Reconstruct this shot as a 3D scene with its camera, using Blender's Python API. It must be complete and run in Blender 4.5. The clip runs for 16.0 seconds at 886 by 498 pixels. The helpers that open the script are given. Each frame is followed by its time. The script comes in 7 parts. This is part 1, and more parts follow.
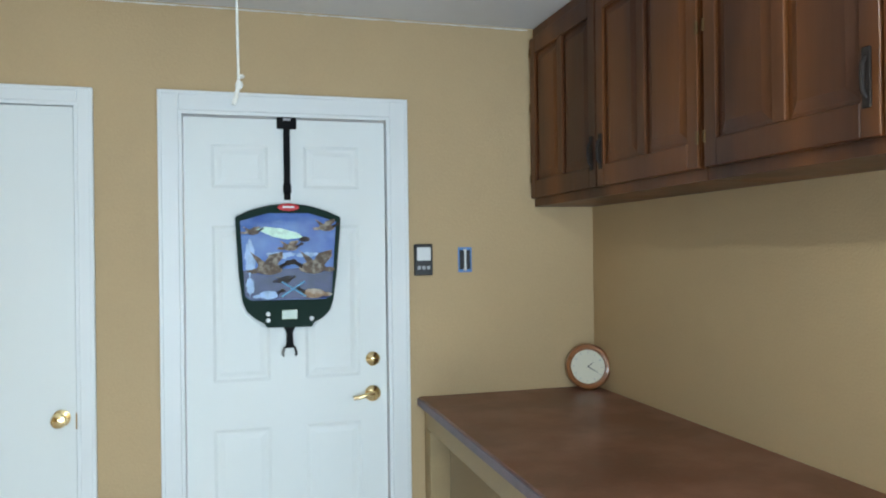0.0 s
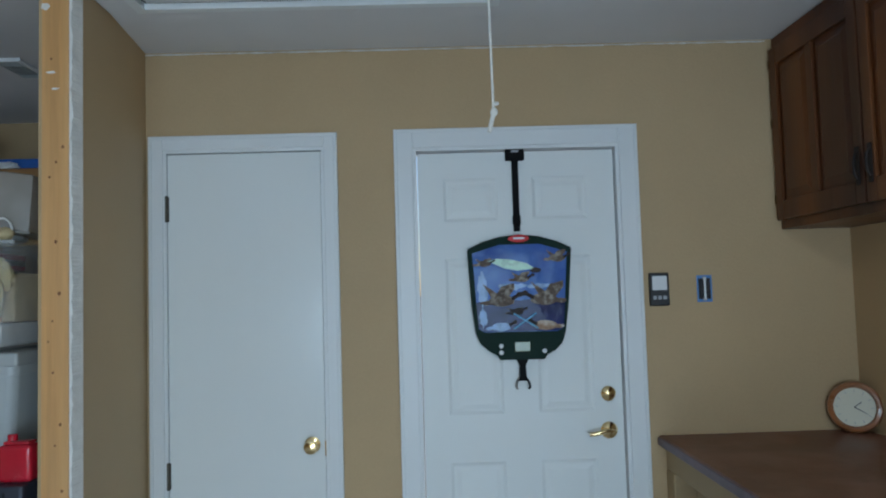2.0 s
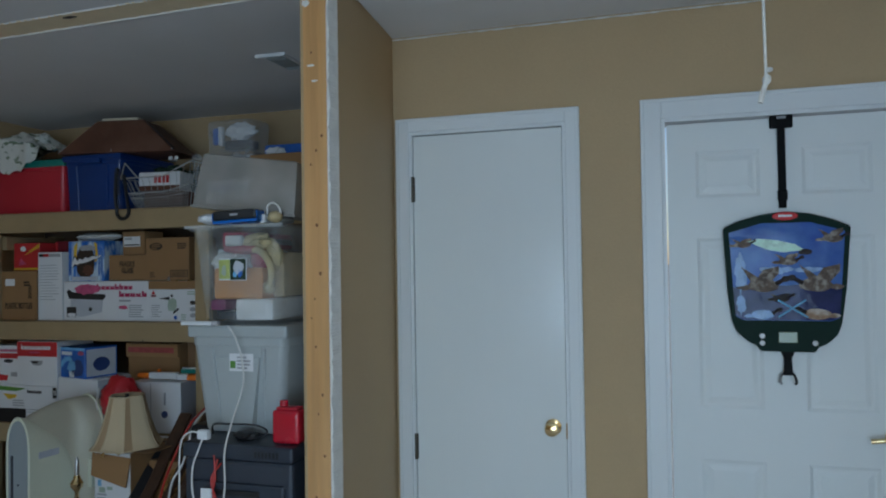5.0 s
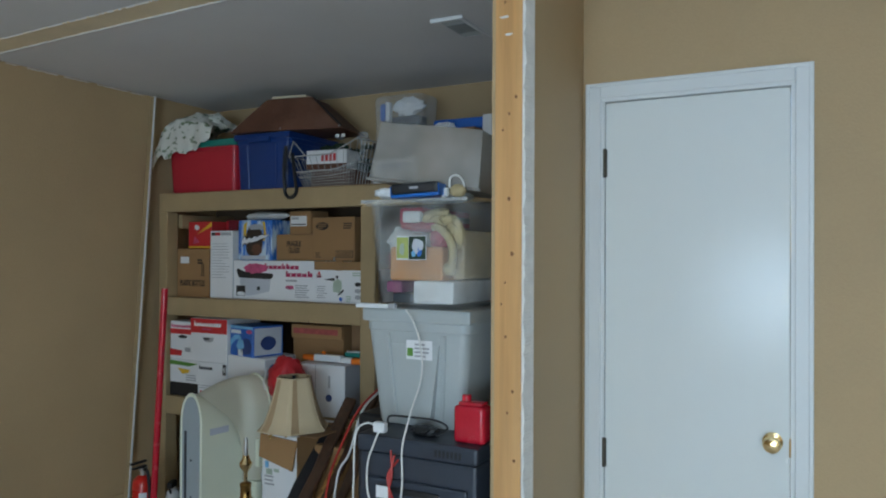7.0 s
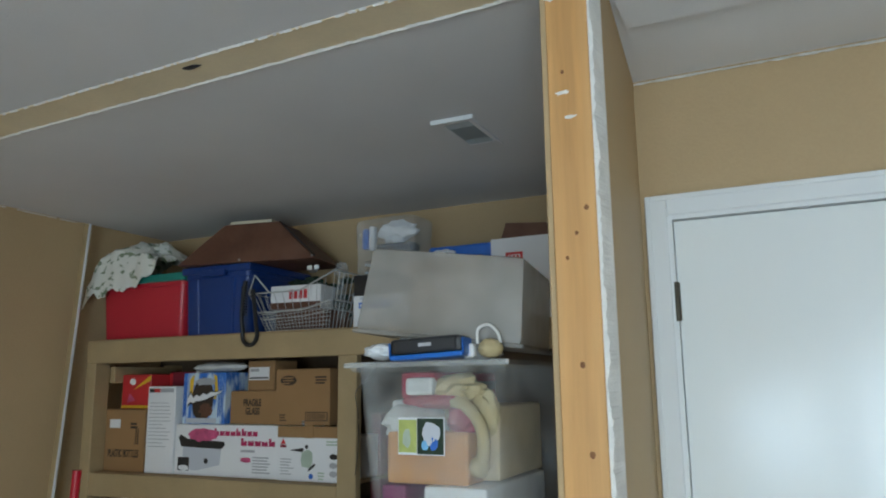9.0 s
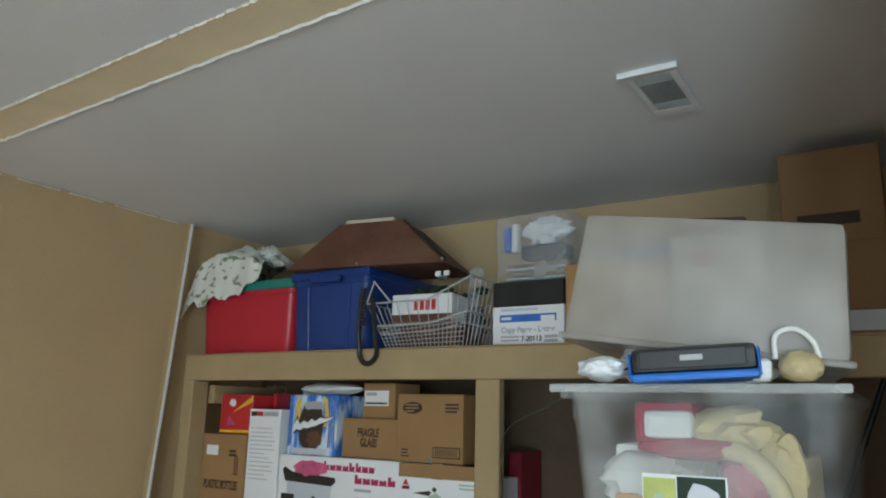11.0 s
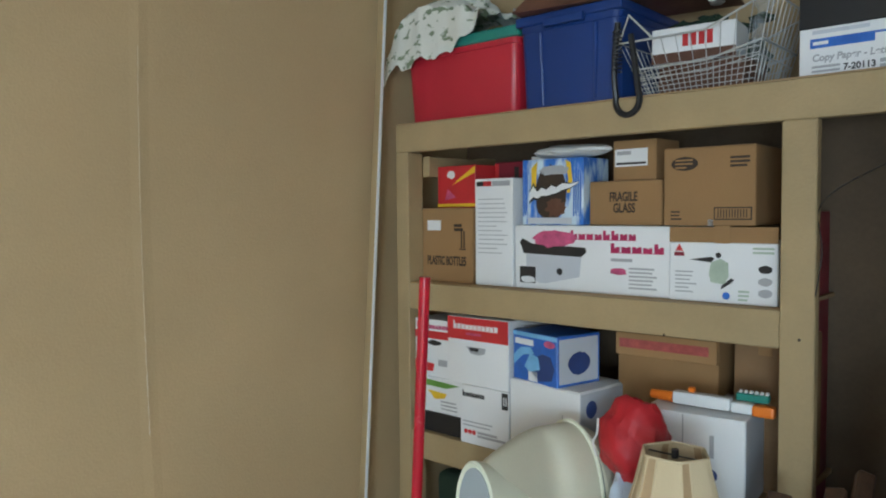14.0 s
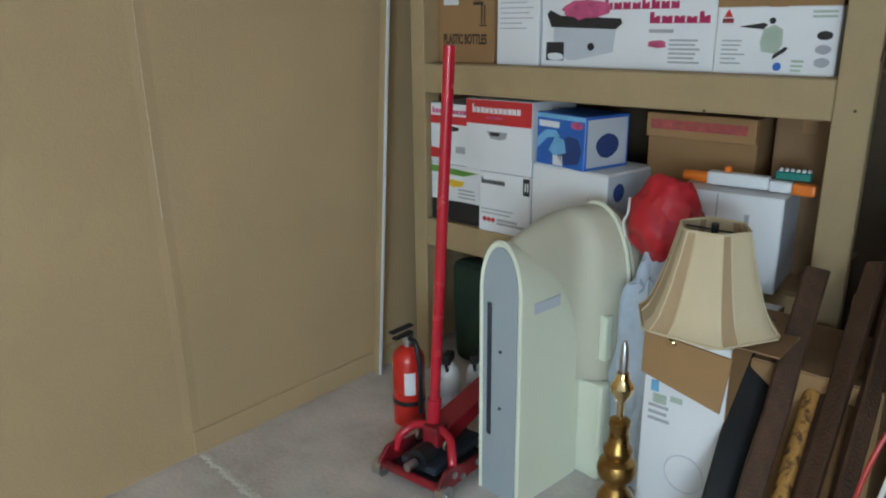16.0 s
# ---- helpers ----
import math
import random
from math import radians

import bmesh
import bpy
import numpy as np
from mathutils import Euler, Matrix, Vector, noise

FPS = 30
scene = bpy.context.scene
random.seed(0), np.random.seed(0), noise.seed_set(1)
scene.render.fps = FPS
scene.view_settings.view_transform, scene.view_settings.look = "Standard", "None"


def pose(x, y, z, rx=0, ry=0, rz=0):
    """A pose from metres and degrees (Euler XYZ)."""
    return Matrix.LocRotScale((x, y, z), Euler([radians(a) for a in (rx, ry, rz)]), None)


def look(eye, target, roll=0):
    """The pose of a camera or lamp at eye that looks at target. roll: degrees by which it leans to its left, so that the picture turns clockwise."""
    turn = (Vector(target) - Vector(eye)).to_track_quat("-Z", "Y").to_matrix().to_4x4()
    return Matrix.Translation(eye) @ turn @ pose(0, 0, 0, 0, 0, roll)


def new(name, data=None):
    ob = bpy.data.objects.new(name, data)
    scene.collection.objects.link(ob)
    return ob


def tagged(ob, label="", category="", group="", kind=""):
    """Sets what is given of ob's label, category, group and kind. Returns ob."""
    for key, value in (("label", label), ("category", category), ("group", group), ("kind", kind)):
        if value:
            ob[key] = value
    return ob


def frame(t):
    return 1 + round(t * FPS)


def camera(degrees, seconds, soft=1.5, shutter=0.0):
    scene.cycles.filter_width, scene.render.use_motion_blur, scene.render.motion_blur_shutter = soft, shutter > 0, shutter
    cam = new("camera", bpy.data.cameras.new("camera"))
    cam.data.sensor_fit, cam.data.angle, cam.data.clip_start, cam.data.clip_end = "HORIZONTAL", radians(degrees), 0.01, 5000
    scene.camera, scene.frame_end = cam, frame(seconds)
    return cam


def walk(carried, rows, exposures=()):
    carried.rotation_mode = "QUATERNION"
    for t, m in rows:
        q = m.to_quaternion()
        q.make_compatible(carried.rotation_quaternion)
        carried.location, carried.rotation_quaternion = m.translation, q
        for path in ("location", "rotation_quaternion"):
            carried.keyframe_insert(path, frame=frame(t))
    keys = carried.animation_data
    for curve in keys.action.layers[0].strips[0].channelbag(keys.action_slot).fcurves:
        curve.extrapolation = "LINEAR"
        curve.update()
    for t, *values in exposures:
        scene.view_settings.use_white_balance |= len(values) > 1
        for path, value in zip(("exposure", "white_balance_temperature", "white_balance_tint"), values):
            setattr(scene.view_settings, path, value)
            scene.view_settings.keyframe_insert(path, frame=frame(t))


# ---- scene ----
cam = camera(61.8, 16.0, soft=2.0)
PATH = [
    (0, (-0.12, -0.065, 1.5), (0.416, 1.862, 1.501), -0.7),
    (0.5, (-0.178, 0.012, 1.533), (0.176, 1.98, 1.511), -1.2),
    (1, (-0.129, -0.01, 1.488), (0.103, 1.972, 1.616), -2.1),
    (1.5, (-0.194, 0.018, 1.465), (-0.045, 2.008, 1.604), -1.0),
    (2, (-0.282, 0.017, 1.469), (-0.241, 2.013, 1.587), -1.7),
    (2.5, (-0.367, 0.03, 1.504), (-0.382, 2.028, 1.57), -1.5),
    (3, (-0.411, 0.019, 1.509), (-0.486, 2.017, 1.554), -1.7),
    (5.5, (-0.313, 0.107, 1.522), (-1.02, 1.978, 1.55), -0.7),
    (6, (-0.417, 0.128, 1.505), (-1.227, 1.957, 1.51), -0.6),
    (6.5, (-0.502, 0.223, 1.486), (-1.38, 2.02, 1.486), 0.1),
    (7, (-0.584, 0.311, 1.496), (-1.513, 2.082, 1.512), 0.3),
    (7.5, (-0.704, 0.481, 1.527), (-1.612, 2.257, 1.667), 0.3),
    (8, (-0.854, 0.461, 1.566), (-1.661, 2.268, 1.855), 0.1),
    (8.2, (-0.891, 0.553, 1.593), (-1.703, 2.354, 1.901), -0.2),
    (10.5, (-1.345, 1.193, 1.632), (-2.303, 2.894, 2.065), 1.0),
    (11, (-1.485, 1.313, 1.622), (-2.533, 2.958, 2.062), 1.5),
    (11.5, (-1.664, 1.424, 1.619), (-2.79, 3.013, 2.075), 0.8),
    (12, (-1.758, 1.417, 1.597), (-3.049, 2.892, 1.994), 0.7),
    (12.5, (-1.913, 1.412, 1.577), (-3.234, 2.858, 1.98), 0.1),
    (13, (-2.020, 1.396, 1.587), (-3.333, 2.882, 1.848), -0.2),
    (13.5, (-2.060, 1.384, 1.538), (-3.393, 2.873, 1.605), -0.2),
    (14, (-2.081, 1.384, 1.508), (-3.406, 2.879, 1.409), -0.5),
    (14.5, (-2.099, 1.388, 1.492), (-3.422, 2.873, 1.278), -0.5),
    (15, (-2.132, 1.382, 1.473), (-3.438, 2.868, 1.180), -1.0),
    (15.5, (-2.142, 1.393, 1.413), (-3.440, 2.860, 1.008), 0.1),
    (16, (-2.219, 1.414, 1.381), (-3.481, 2.850, 0.793), -0.5),
]
EXPOSURES = [(0.0, 0.38, 6290, 10), (0.5, 0.3, 6140, 10), (1.0, 0.05, 6040, 10), (1.5, -0.29, 5870, 10), (3.0, -0.76, 5720, 10), (5.5, -0.79, 5670, 10), (6.0, -0.55, 5720, 10),
             (6.5, -0.3, 5820, 10), (7.0, -0.15, 5970, 10), (8.0, -0.05, 6120, 10), (10.5, 0.42, 6540, 10), (12.5, 0.77, 6490, 10), (14.0, 0.77, 6340, 10), (16.0, 0.59, 6140, 10)]
walk(cam, [(t, look(eye, target, roll)) for t, eye, target, roll in PATH], EXPOSURES)

# ---- light: daylight through the open doorway and a small window behind the camera, and a ceiling tube light ----
world = bpy.data.worlds.new("sky")
world.use_nodes = True
scene.world = world
wn = world.node_tree.nodes
sky = wn.new("ShaderNodeTexSky")
sky.sky_type, sky.sun_disc = "NISHITA", False
sky.sun_elevation, sky.sun_rotation = radians(48), radians(20)
wn["Background"].inputs["Strength"].default_value = 0.12
world.node_tree.links.new(sky.outputs["Color"], wn["Background"].inputs["Color"])
sun = new("sun", bpy.data.lights.new("sun", "SUN"))
sun.data.energy, sun.data.angle, sun.data.color = 3.0, radians(0.6), (1.0, 0.95, 0.88)
sun.matrix_world = look((0, 0, 0), (0.3, -0.75, -0.85))
DAY_W = 112.0
day = new("doorway_daylight", bpy.data.lights.new("doorway_daylight", "AREA"))
day.data.shape, day.data.size, day.data.size_y = "RECTANGLE", 1.6, 1.85
day.data.energy, day.data.color = DAY_W, (0.66, 0.86, 1.0)
day.matrix_world = look((0.3, -3.12, 0.97), (0.3, 0, 1.0))
pane = new("window_daylight", bpy.data.lights.new("window_daylight", "AREA"))
pane.data.shape, pane.data.size, pane.data.size_y = "RECTANGLE", 0.6, 0.9
pane.data.energy, pane.data.color = 22.0, (0.66, 0.86, 1.0)
pane.matrix_world = look((-1.25, -3.12, 1.1), (-1.25, 0, 1.1))
TUBE_GLOW = 86.0


# ---- materials ----
def material(name, base, rough=0.6, metal=0.0, spread=0.12, scale=6.0, bump=0.0, fine=120.0, spec=0.5,
             coat=0.0, second=None, mix_scale=2.0, mix_at=0.5, mix_soft=0.15, stretch=(1, 1, 1), by_object=0.0, gloss_var=0.12):
    """Paint, card, plastic, wood: two scales of variation, a fine relief, and a second tone in patches."""
    m = bpy.data.materials.new(name)
    m.use_nodes = True
    nt, n, l = m.node_tree, m.node_tree.nodes, m.node_tree.links
    b = n["Principled BSDF"]
    b.inputs["Metallic"].default_value = metal
    b.inputs["Specular IOR Level"].default_value = spec
    b.inputs["Coat Weight"].default_value = coat
    tc, mp = n.new("ShaderNodeTexCoord"), n.new("ShaderNodeMapping")
    mp.inputs["Scale"].default_value = stretch
    l.new(tc.outputs["Object"], mp.inputs["Vector"])
    big, small = n.new("ShaderNodeTexNoise"), n.new("ShaderNodeTexNoise")
    big.inputs["Scale"].default_value, big.inputs["Detail"].default_value = scale, 5
    small.inputs["Scale"].default_value, small.inputs["Detail"].default_value = fine, 3
    for t in (big, small):
        l.new(mp.outputs["Vector"], t.inputs["Vector"])
    add = n.new("ShaderNodeMath")
    add.operation = "MULTIPLY_ADD"
    l.new(small.outputs["Fac"], add.inputs[0])
    add.inputs[1].default_value = 0.35
    l.new(big.outputs["Fac"], add.inputs[2])
    ramp = n.new("ShaderNodeMapRange")
    ramp.inputs["From Min"].default_value, ramp.inputs["From Max"].default_value = 0.3, 1.05
    ramp.inputs["To Min"].default_value, ramp.inputs["To Max"].default_value = 1 - spread, 1 + spread
    l.new(add.outputs[0], ramp.inputs["Value"])
    hsv = n.new("ShaderNodeHueSaturation")
    hsv.inputs["Color"].default_value = (*base, 1)
    value = ramp.outputs["Result"]
    if by_object:
        info, mul, sh = n.new("ShaderNodeObjectInfo"), n.new("ShaderNodeMath"), n.new("ShaderNodeMapRange")
        sh.inputs["To Min"].default_value, sh.inputs["To Max"].default_value = 1 - by_object, 1 + by_object
        l.new(info.outputs["Random"], sh.inputs["Value"])
        mul.operation = "MULTIPLY"
        l.new(value, mul.inputs[0])
        l.new(sh.outputs["Result"], mul.inputs[1])
        value = mul.outputs[0]
    l.new(value, hsv.inputs["Value"])
    colour = hsv.outputs["Color"]
    if second:
        patch = n.new("ShaderNodeTexNoise")
        patch.inputs["Scale"].default_value, patch.inputs["Detail"].default_value = mix_scale, 6
        l.new(mp.outputs["Vector"], patch.inputs["Vector"])
        edge = n.new("ShaderNodeMapRange")
        edge.inputs["From Min"].default_value, edge.inputs["From Max"].default_value = mix_at - mix_soft, mix_at + mix_soft
        l.new(patch.outputs["Fac"], edge.inputs["Value"])
        mx = n.new("ShaderNodeMix")
        mx.data_type = "RGBA"
        l.new(edge.outputs["Result"], mx.inputs["Factor"])
        l.new(colour, mx.inputs["A"])
        mx.inputs["B"].default_value = (*second, 1)
        colour = mx.outputs["Result"]
    l.new(colour, b.inputs["Base Color"])
    rr = n.new("ShaderNodeMapRange")
    rr.inputs["To Min"].default_value, rr.inputs["To Max"].default_value = max(0.02, rough - gloss_var), min(1, rough + gloss_var)
    l.new(big.outputs["Fac"], rr.inputs["Value"])
    l.new(rr.outputs["Result"], b.inputs["Roughness"])
    if bump:
        bp = n.new("ShaderNodeBump")
        bp.inputs["Strength"].default_value, bp.inputs["Distance"].default_value = bump, 0.004
        l.new(small.outputs["Fac"], bp.inputs["Height"])
        l.new(bp.outputs["Normal"], b.inputs["Normal"])
    return m


def clear_plastic(name, tint, rough, see=0.75, haze=(0.8, 0.82, 0.82)):
    """Thin storage-box plastic: partly see-through, partly milky, glossy on top."""
    m = bpy.data.materials.new(name)
    m.use_nodes = True
    n, l = m.node_tree.nodes, m.node_tree.links
    b = n["Principled BSDF"]
    b.inputs["Base Color"].default_value = (*haze, 1)
    b.inputs["Roughness"].default_value = rough
    tr, mx, tc, nz, mr = (n.new("ShaderNodeBsdfTransparent"), n.new("ShaderNodeMixShader"), n.new("ShaderNodeTexCoord"),
                          n.new("ShaderNodeTexNoise"), n.new("ShaderNodeMapRange"))
    tr.inputs["Color"].default_value = (*tint, 1)
    nz.inputs["Scale"].default_value = 7
    mr.inputs["From Min"].default_value, mr.inputs["From Max"].default_value = 0.3, 0.7
    mr.inputs["To Min"].default_value, mr.inputs["To Max"].default_value = 1 - see - 0.08, 1 - see + 0.1
    l.new(tc.outputs["Object"], nz.inputs["Vector"])
    l.new(nz.outputs["Fac"], mr.inputs["Value"])
    l.new(mr.outputs["Result"], mx.inputs["Fac"])
    l.new(tr.outputs["BSDF"], mx.inputs[1])
    l.new(b.outputs["BSDF"], mx.inputs[2])
    l.new(mx.outputs["Shader"], n["Material Output"].inputs["Surface"])
    return m


WALL = material("tan_wall_paint", (0.51, 0.368, 0.205), 0.62, spread=0.1, scale=1.6, bump=0.28, fine=130, spec=0.3)
SHELFPAINT = material("tan_shelf_paint", (0.40, 0.29, 0.155), 0.6, spread=0.12, scale=7, bump=0.25, fine=90, spec=0.3)
CEIL = material("ceiling_paint", (0.75, 0.745, 0.75), 0.85, spread=0.05, scale=2.2, bump=0.3, fine=220, spec=0.2)
STRIP = material("bare_ceiling_strip", (0.84, 0.70, 0.47), 0.8, spread=0.1, scale=5, bump=0.12, fine=80)
PLASTER = material("joint_compound", (0.78, 0.76, 0.72), 0.8, spread=0.12, scale=25, bump=0.6, fine=140)
TRIM = material("white_trim_paint", (0.78, 0.80, 0.80), 0.38, spread=0.008, scale=5, gloss_var=0.0)
DOOR = material("white_door_paint", (0.80, 0.825, 0.81), 0.2, spread=0.012, scale=3, gloss_var=0.05, bump=0.07, fine=9, stretch=(2.2, 1, 0.3))
FLOOR = material("concrete_floor", (0.66, 0.60, 0.565), 0.8, spread=0.3, scale=5, bump=0.5, fine=70,
                 second=(0.70, 0.665, 0.62), mix_scale=6, mix_at=0.6, mix_soft=0.08)
OUTSIDE = material("driveway_concrete", (0.42, 0.41, 0.38), 0.9, spread=0.2, scale=2, bump=0.3, fine=60)
DARKWOOD = material("dark_stained_wood", (0.056, 0.020, 0.009), 0.42, spread=0.6, scale=5, bump=0.3, fine=26, stretch=(1, 1, 0.09), coat=0.06, spec=0.35,
                    second=(0.19, 0.062, 0.014), mix_scale=3.5, mix_at=0.54, mix_soft=0.16)
COUNTER = material("worn_brown_countertop", (0.16, 0.06, 0.032), 0.42, spread=0.35, scale=4, bump=0.1, fine=60,
                   second=(0.23, 0.105, 0.066), mix_scale=5, mix_at=0.56, mix_soft=0.1)
COUNTEREDGE = material("worn_counter_edge", (0.17, 0.13, 0.15), 0.6, spread=0.35, scale=12, bump=0.2)
STUD = material("bare_pine", (0.62, 0.33, 0.115), 0.6, spread=0.34, scale=9, bump=0.2, fine=40, stretch=(2.5, 2.5, 0.14),
                second=(0.68, 0.42, 0.19), mix_scale=4, mix_at=0.55, mix_soft=0.2)
KNOT = material("pine_knot", (0.22, 0.09, 0.03), 0.6, spread=0.3, scale=40)
PLY = material("rough_plywood", (0.38, 0.25, 0.13), 0.75, spread=0.25, scale=6, bump=0.3, fine=50, stretch=(0.2, 2, 2))
BROWNCARD = material("brown_cardboard", (0.35, 0.20, 0.09), 0.75, spread=0.1, scale=6, bump=0.1, fine=150, spec=0.2, by_object=0.1)
# the same brown card made darker: shade on flaps and back boxes, as colour
SHADECARD = material("shaded_brown_cardboard", (0.28, 0.165, 0.085), 0.75, spread=0.14, scale=6, bump=0.1, fine=150, spec=0.2)
WHITECARD = material("white_printed_card", (0.80, 0.80, 0.81), 0.4, spread=0.04, scale=5, spec=0.4)
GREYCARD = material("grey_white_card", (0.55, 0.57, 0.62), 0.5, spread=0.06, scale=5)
REDINK = material("red_print", (0.58, 0.03, 0.035), 0.4, spread=0.1, scale=8)
MAROON = material("dark_red_print", (0.22, 0.015, 0.03), 0.4, spread=0.25, scale=9)
PINKINK = material("pink_print", (0.55, 0.09, 0.2), 0.4, spread=0.5, scale=22)
BLUEINK = material("blue_print", (0.03, 0.14, 0.52), 0.35, spread=0.35, scale=14)
LIGHTBLUE = material("light_blue_print", (0.2, 0.48, 0.75), 0.35, spread=0.3, scale=16)
NAVYINK = material("navy_print", (0.03, 0.06, 0.2), 0.4, spread=0.2, scale=10)
GREENINK = material("green_print", (0.13, 0.3, 0.05), 0.4, spread=0.2, scale=10)
RAYPRINT = material("blue_white_ray_print", (0.035, 0.17, 0.58), 0.35, spread=0.3, scale=14, second=(0.6, 0.72, 0.82), mix_scale=9, mix_at=0.5, mix_soft=0.06, stretch=(2.2, 2.2, 0.7))
FADEDRED = material("faded_red_tape", (0.42, 0.085, 0.075), 0.5, spread=0.35, scale=30)
CRIMSONINK = material("crimson_print", (0.45, 0.02, 0.10), 0.4, spread=0.1, scale=10)
YELLOWINK = material("yellow_print", (0.8, 0.5, 0.03), 0.4, spread=0.15, scale=12)
GREYINK = material("grey_print", (0.4, 0.4, 0.42), 0.5, spread=0.1, scale=10)
BLACKINK = material("black_print", (0.025, 0.022, 0.022), 0.5, spread=0.2, scale=10)
BROWNINK = material("brown_ink_on_card", (0.045, 0.027, 0.016), 0.7, spread=0.2, scale=30)
PALEGREEN = material("pale_green_print", (0.42, 0.5, 0.4), 0.4, spread=0.2, scale=14)
YELLOWGREEN = material("yellow_green_print", (0.42, 0.47, 0.14), 0.4, spread=0.25, scale=25)
REDPLASTIC = material("red_bin_plastic", (0.5, 0.022, 0.04), 0.33, spread=0.08, scale=5)
BLUEPLASTIC = material("navy_bin_plastic", (0.01, 0.042, 0.19), 0.33, spread=0.1, scale=5)
GREYPLASTIC = material("grey_bin_plastic", (0.42, 0.45, 0.45), 0.42, spread=0.05, scale=5)
DARKPLASTIC = material("charcoal_plastic", (0.035, 0.043, 0.06), 0.42, spread=0.15, scale=8)
BLACKPLASTIC = material("black_plastic", (0.015, 0.015, 0.017), 0.4, spread=0.15, scale=10)
GREENBLACK = material("dark_green_plastic", (0.007, 0.024, 0.017), 0.55, spread=0.15, scale=10, spec=0.12)
PALEWING = material("pale_green_wing_print", (0.5, 0.74, 0.58), 0.3, spread=0.3, scale=30)
SPLASH = material("pale_blue_splash_print", (0.22, 0.36, 0.62), 0.3, spread=0.4, scale=26)
PALECRACK = material("cracked_wall_paint", (0.62, 0.53, 0.38), 0.8, spread=0.15, scale=30)
IRON = material("dark_iron", (0.028, 0.021, 0.018), 0.6, spread=0.3, scale=30, spec=0.2)
STRAPBLACK = material("matt_black_strap", (0.009, 0.009, 0.01), 0.75, spread=0.2, scale=20, spec=0.12)
DOORSATIN = material("satin_white_door_paint", (0.80, 0.825, 0.81), 0.42, spread=0.01, scale=3, gloss_var=0.04, spec=0.35)
HINGE = material("dull_brass_hinge", (0.16, 0.1, 0.045), 0.45, metal=0.8, spread=0.2)
TEAL = material("teal_lid_plastic", (0.02, 0.22, 0.18), 0.4, spread=0.1)
CREAM = material("cream_plastic", (0.79, 0.80, 0.64), 0.38, spread=0.05, scale=4)
CREAMTAN = material("aged_cream_plastic", (0.56, 0.53, 0.41), 0.45, spread=0.07, scale=4)
SLATE = material("grey_panel_plastic", (0.36, 0.41, 0.44), 0.45, spread=0.06, scale=4)
MODEMBLUE = material("bright_blue_plastic", (0.01, 0.13, 0.5), 0.35, spread=0.1)
BRASS = material("polished_brass", (0.82, 0.64, 0.34), 0.14, metal=1.0, spread=0.12, scale=14)
OLDBRASS = material("aged_brass", (0.34, 0.2, 0.06), 0.3, metal=1.0, spread=0.3, scale=18)
STEEL = material("grey_steel", (0.5, 0.5, 0.5), 0.35, metal=1.0, spread=0.15, scale=20)
WIRE = material("white_coated_wire", (0.46, 0.46, 0.45), 0.35, spread=0.08, scale=12)
JACKRED = material("grimy_dark_red_enamel", (0.24, 0.01, 0.018), 0.35, spread=0.4, scale=14, second=(0.03, 0.02, 0.02), mix_scale=9, mix_at=0.6, mix_soft=0.1)
REDPAINT = material("glossy_red_enamel", (0.50, 0.012, 0.03), 0.25, spread=0.12, scale=9, coat=0.3)
EXTRED = material("extinguisher_red", (0.6, 0.02, 0.012), 0.3, spread=0.08, scale=7, coat=0.3)
LINEN = material("cream_lampshade_cloth", (0.66, 0.53, 0.34), 0.85, spread=0.07, scale=6, bump=0.35, fine=260)
LINENDARK = material("tan_lampshade_cloth", (0.47, 0.32, 0.18), 0.85, spread=0.08, scale=6, bump=0.35, fine=260)
CLOTH = material("printed_white_cloth", (0.74, 0.74, 0.68), 0.9, spread=0.06, scale=8, bump=0.4, fine=200,
                 second=(0.22, 0.27, 0.17), mix_scale=20, mix_at=0.585, mix_soft=0.025, stretch=(1, 1, 1.6))
REDCLOTH = material("red_nylon", (0.48, 0.014, 0.022), 0.55, spread=0.25, scale=14, bump=0.5, fine=40)
PALEBAG = material("pale_blue_plastic_bag", (0.55, 0.63, 0.74), 0.35, spread=0.15, scale=18, bump=0.6, fine=30)
WHITEBAG = material("white_crumpled_plastic", (0.78, 0.8, 0.82), 0.35, spread=0.12, scale=20, bump=0.7, fine=30)
RUST = material("reddish_brown_panel", (0.115, 0.045, 0.024), 0.6, spread=0.35, scale=9, bump=0.3, fine=50,
                second=(0.16, 0.075, 0.045), mix_scale=6, mix_at=0.56, mix_soft=0.12)
CREAMEDGE = material("cream_painted_edge", (0.6, 0.55, 0.42), 0.6, spread=0.1)
BARK = material("dark_brown_board", (0.072, 0.034, 0.017), 0.55, spread=0.5, scale=8, bump=0.5, fine=50, stretch=(4, 4, 0.5))
SPLITWOOD = material("split_yellow_wood", (0.5, 0.25, 0.06), 0.6, spread=0.4, scale=14, stretch=(4, 4, 0.6),
                     second=(0.10, 0.045, 0.015), mix_scale=14, mix_at=0.56, mix_soft=0.08)
GOLDWOOD = material("golden_brown_board", (0.2, 0.098, 0.034), 0.5, spread=0.45, scale=9, bump=0.3, fine=40, stretch=(4, 4, 0.5))
DULLHINGE = material("tarnished_hinge", (0.1, 0.088, 0.066), 0.5, metal=0.7, spread=0.25, scale=30)
ORANGE = material("orange_plastic", (0.85, 0.2, 0.015), 0.4, spread=0.08)
WHITEPL = material("white_plastic", (0.78, 0.79, 0.8), 0.35, spread=0.05)
IVORY = material("ivory_clock_face", (0.74, 0.71, 0.58), 0.5, spread=0.05)
CLOCKWOOD = material("varnished_clock_wood", (0.30, 0.115, 0.04), 0.3, spread=0.3, scale=16, coat=0.4)
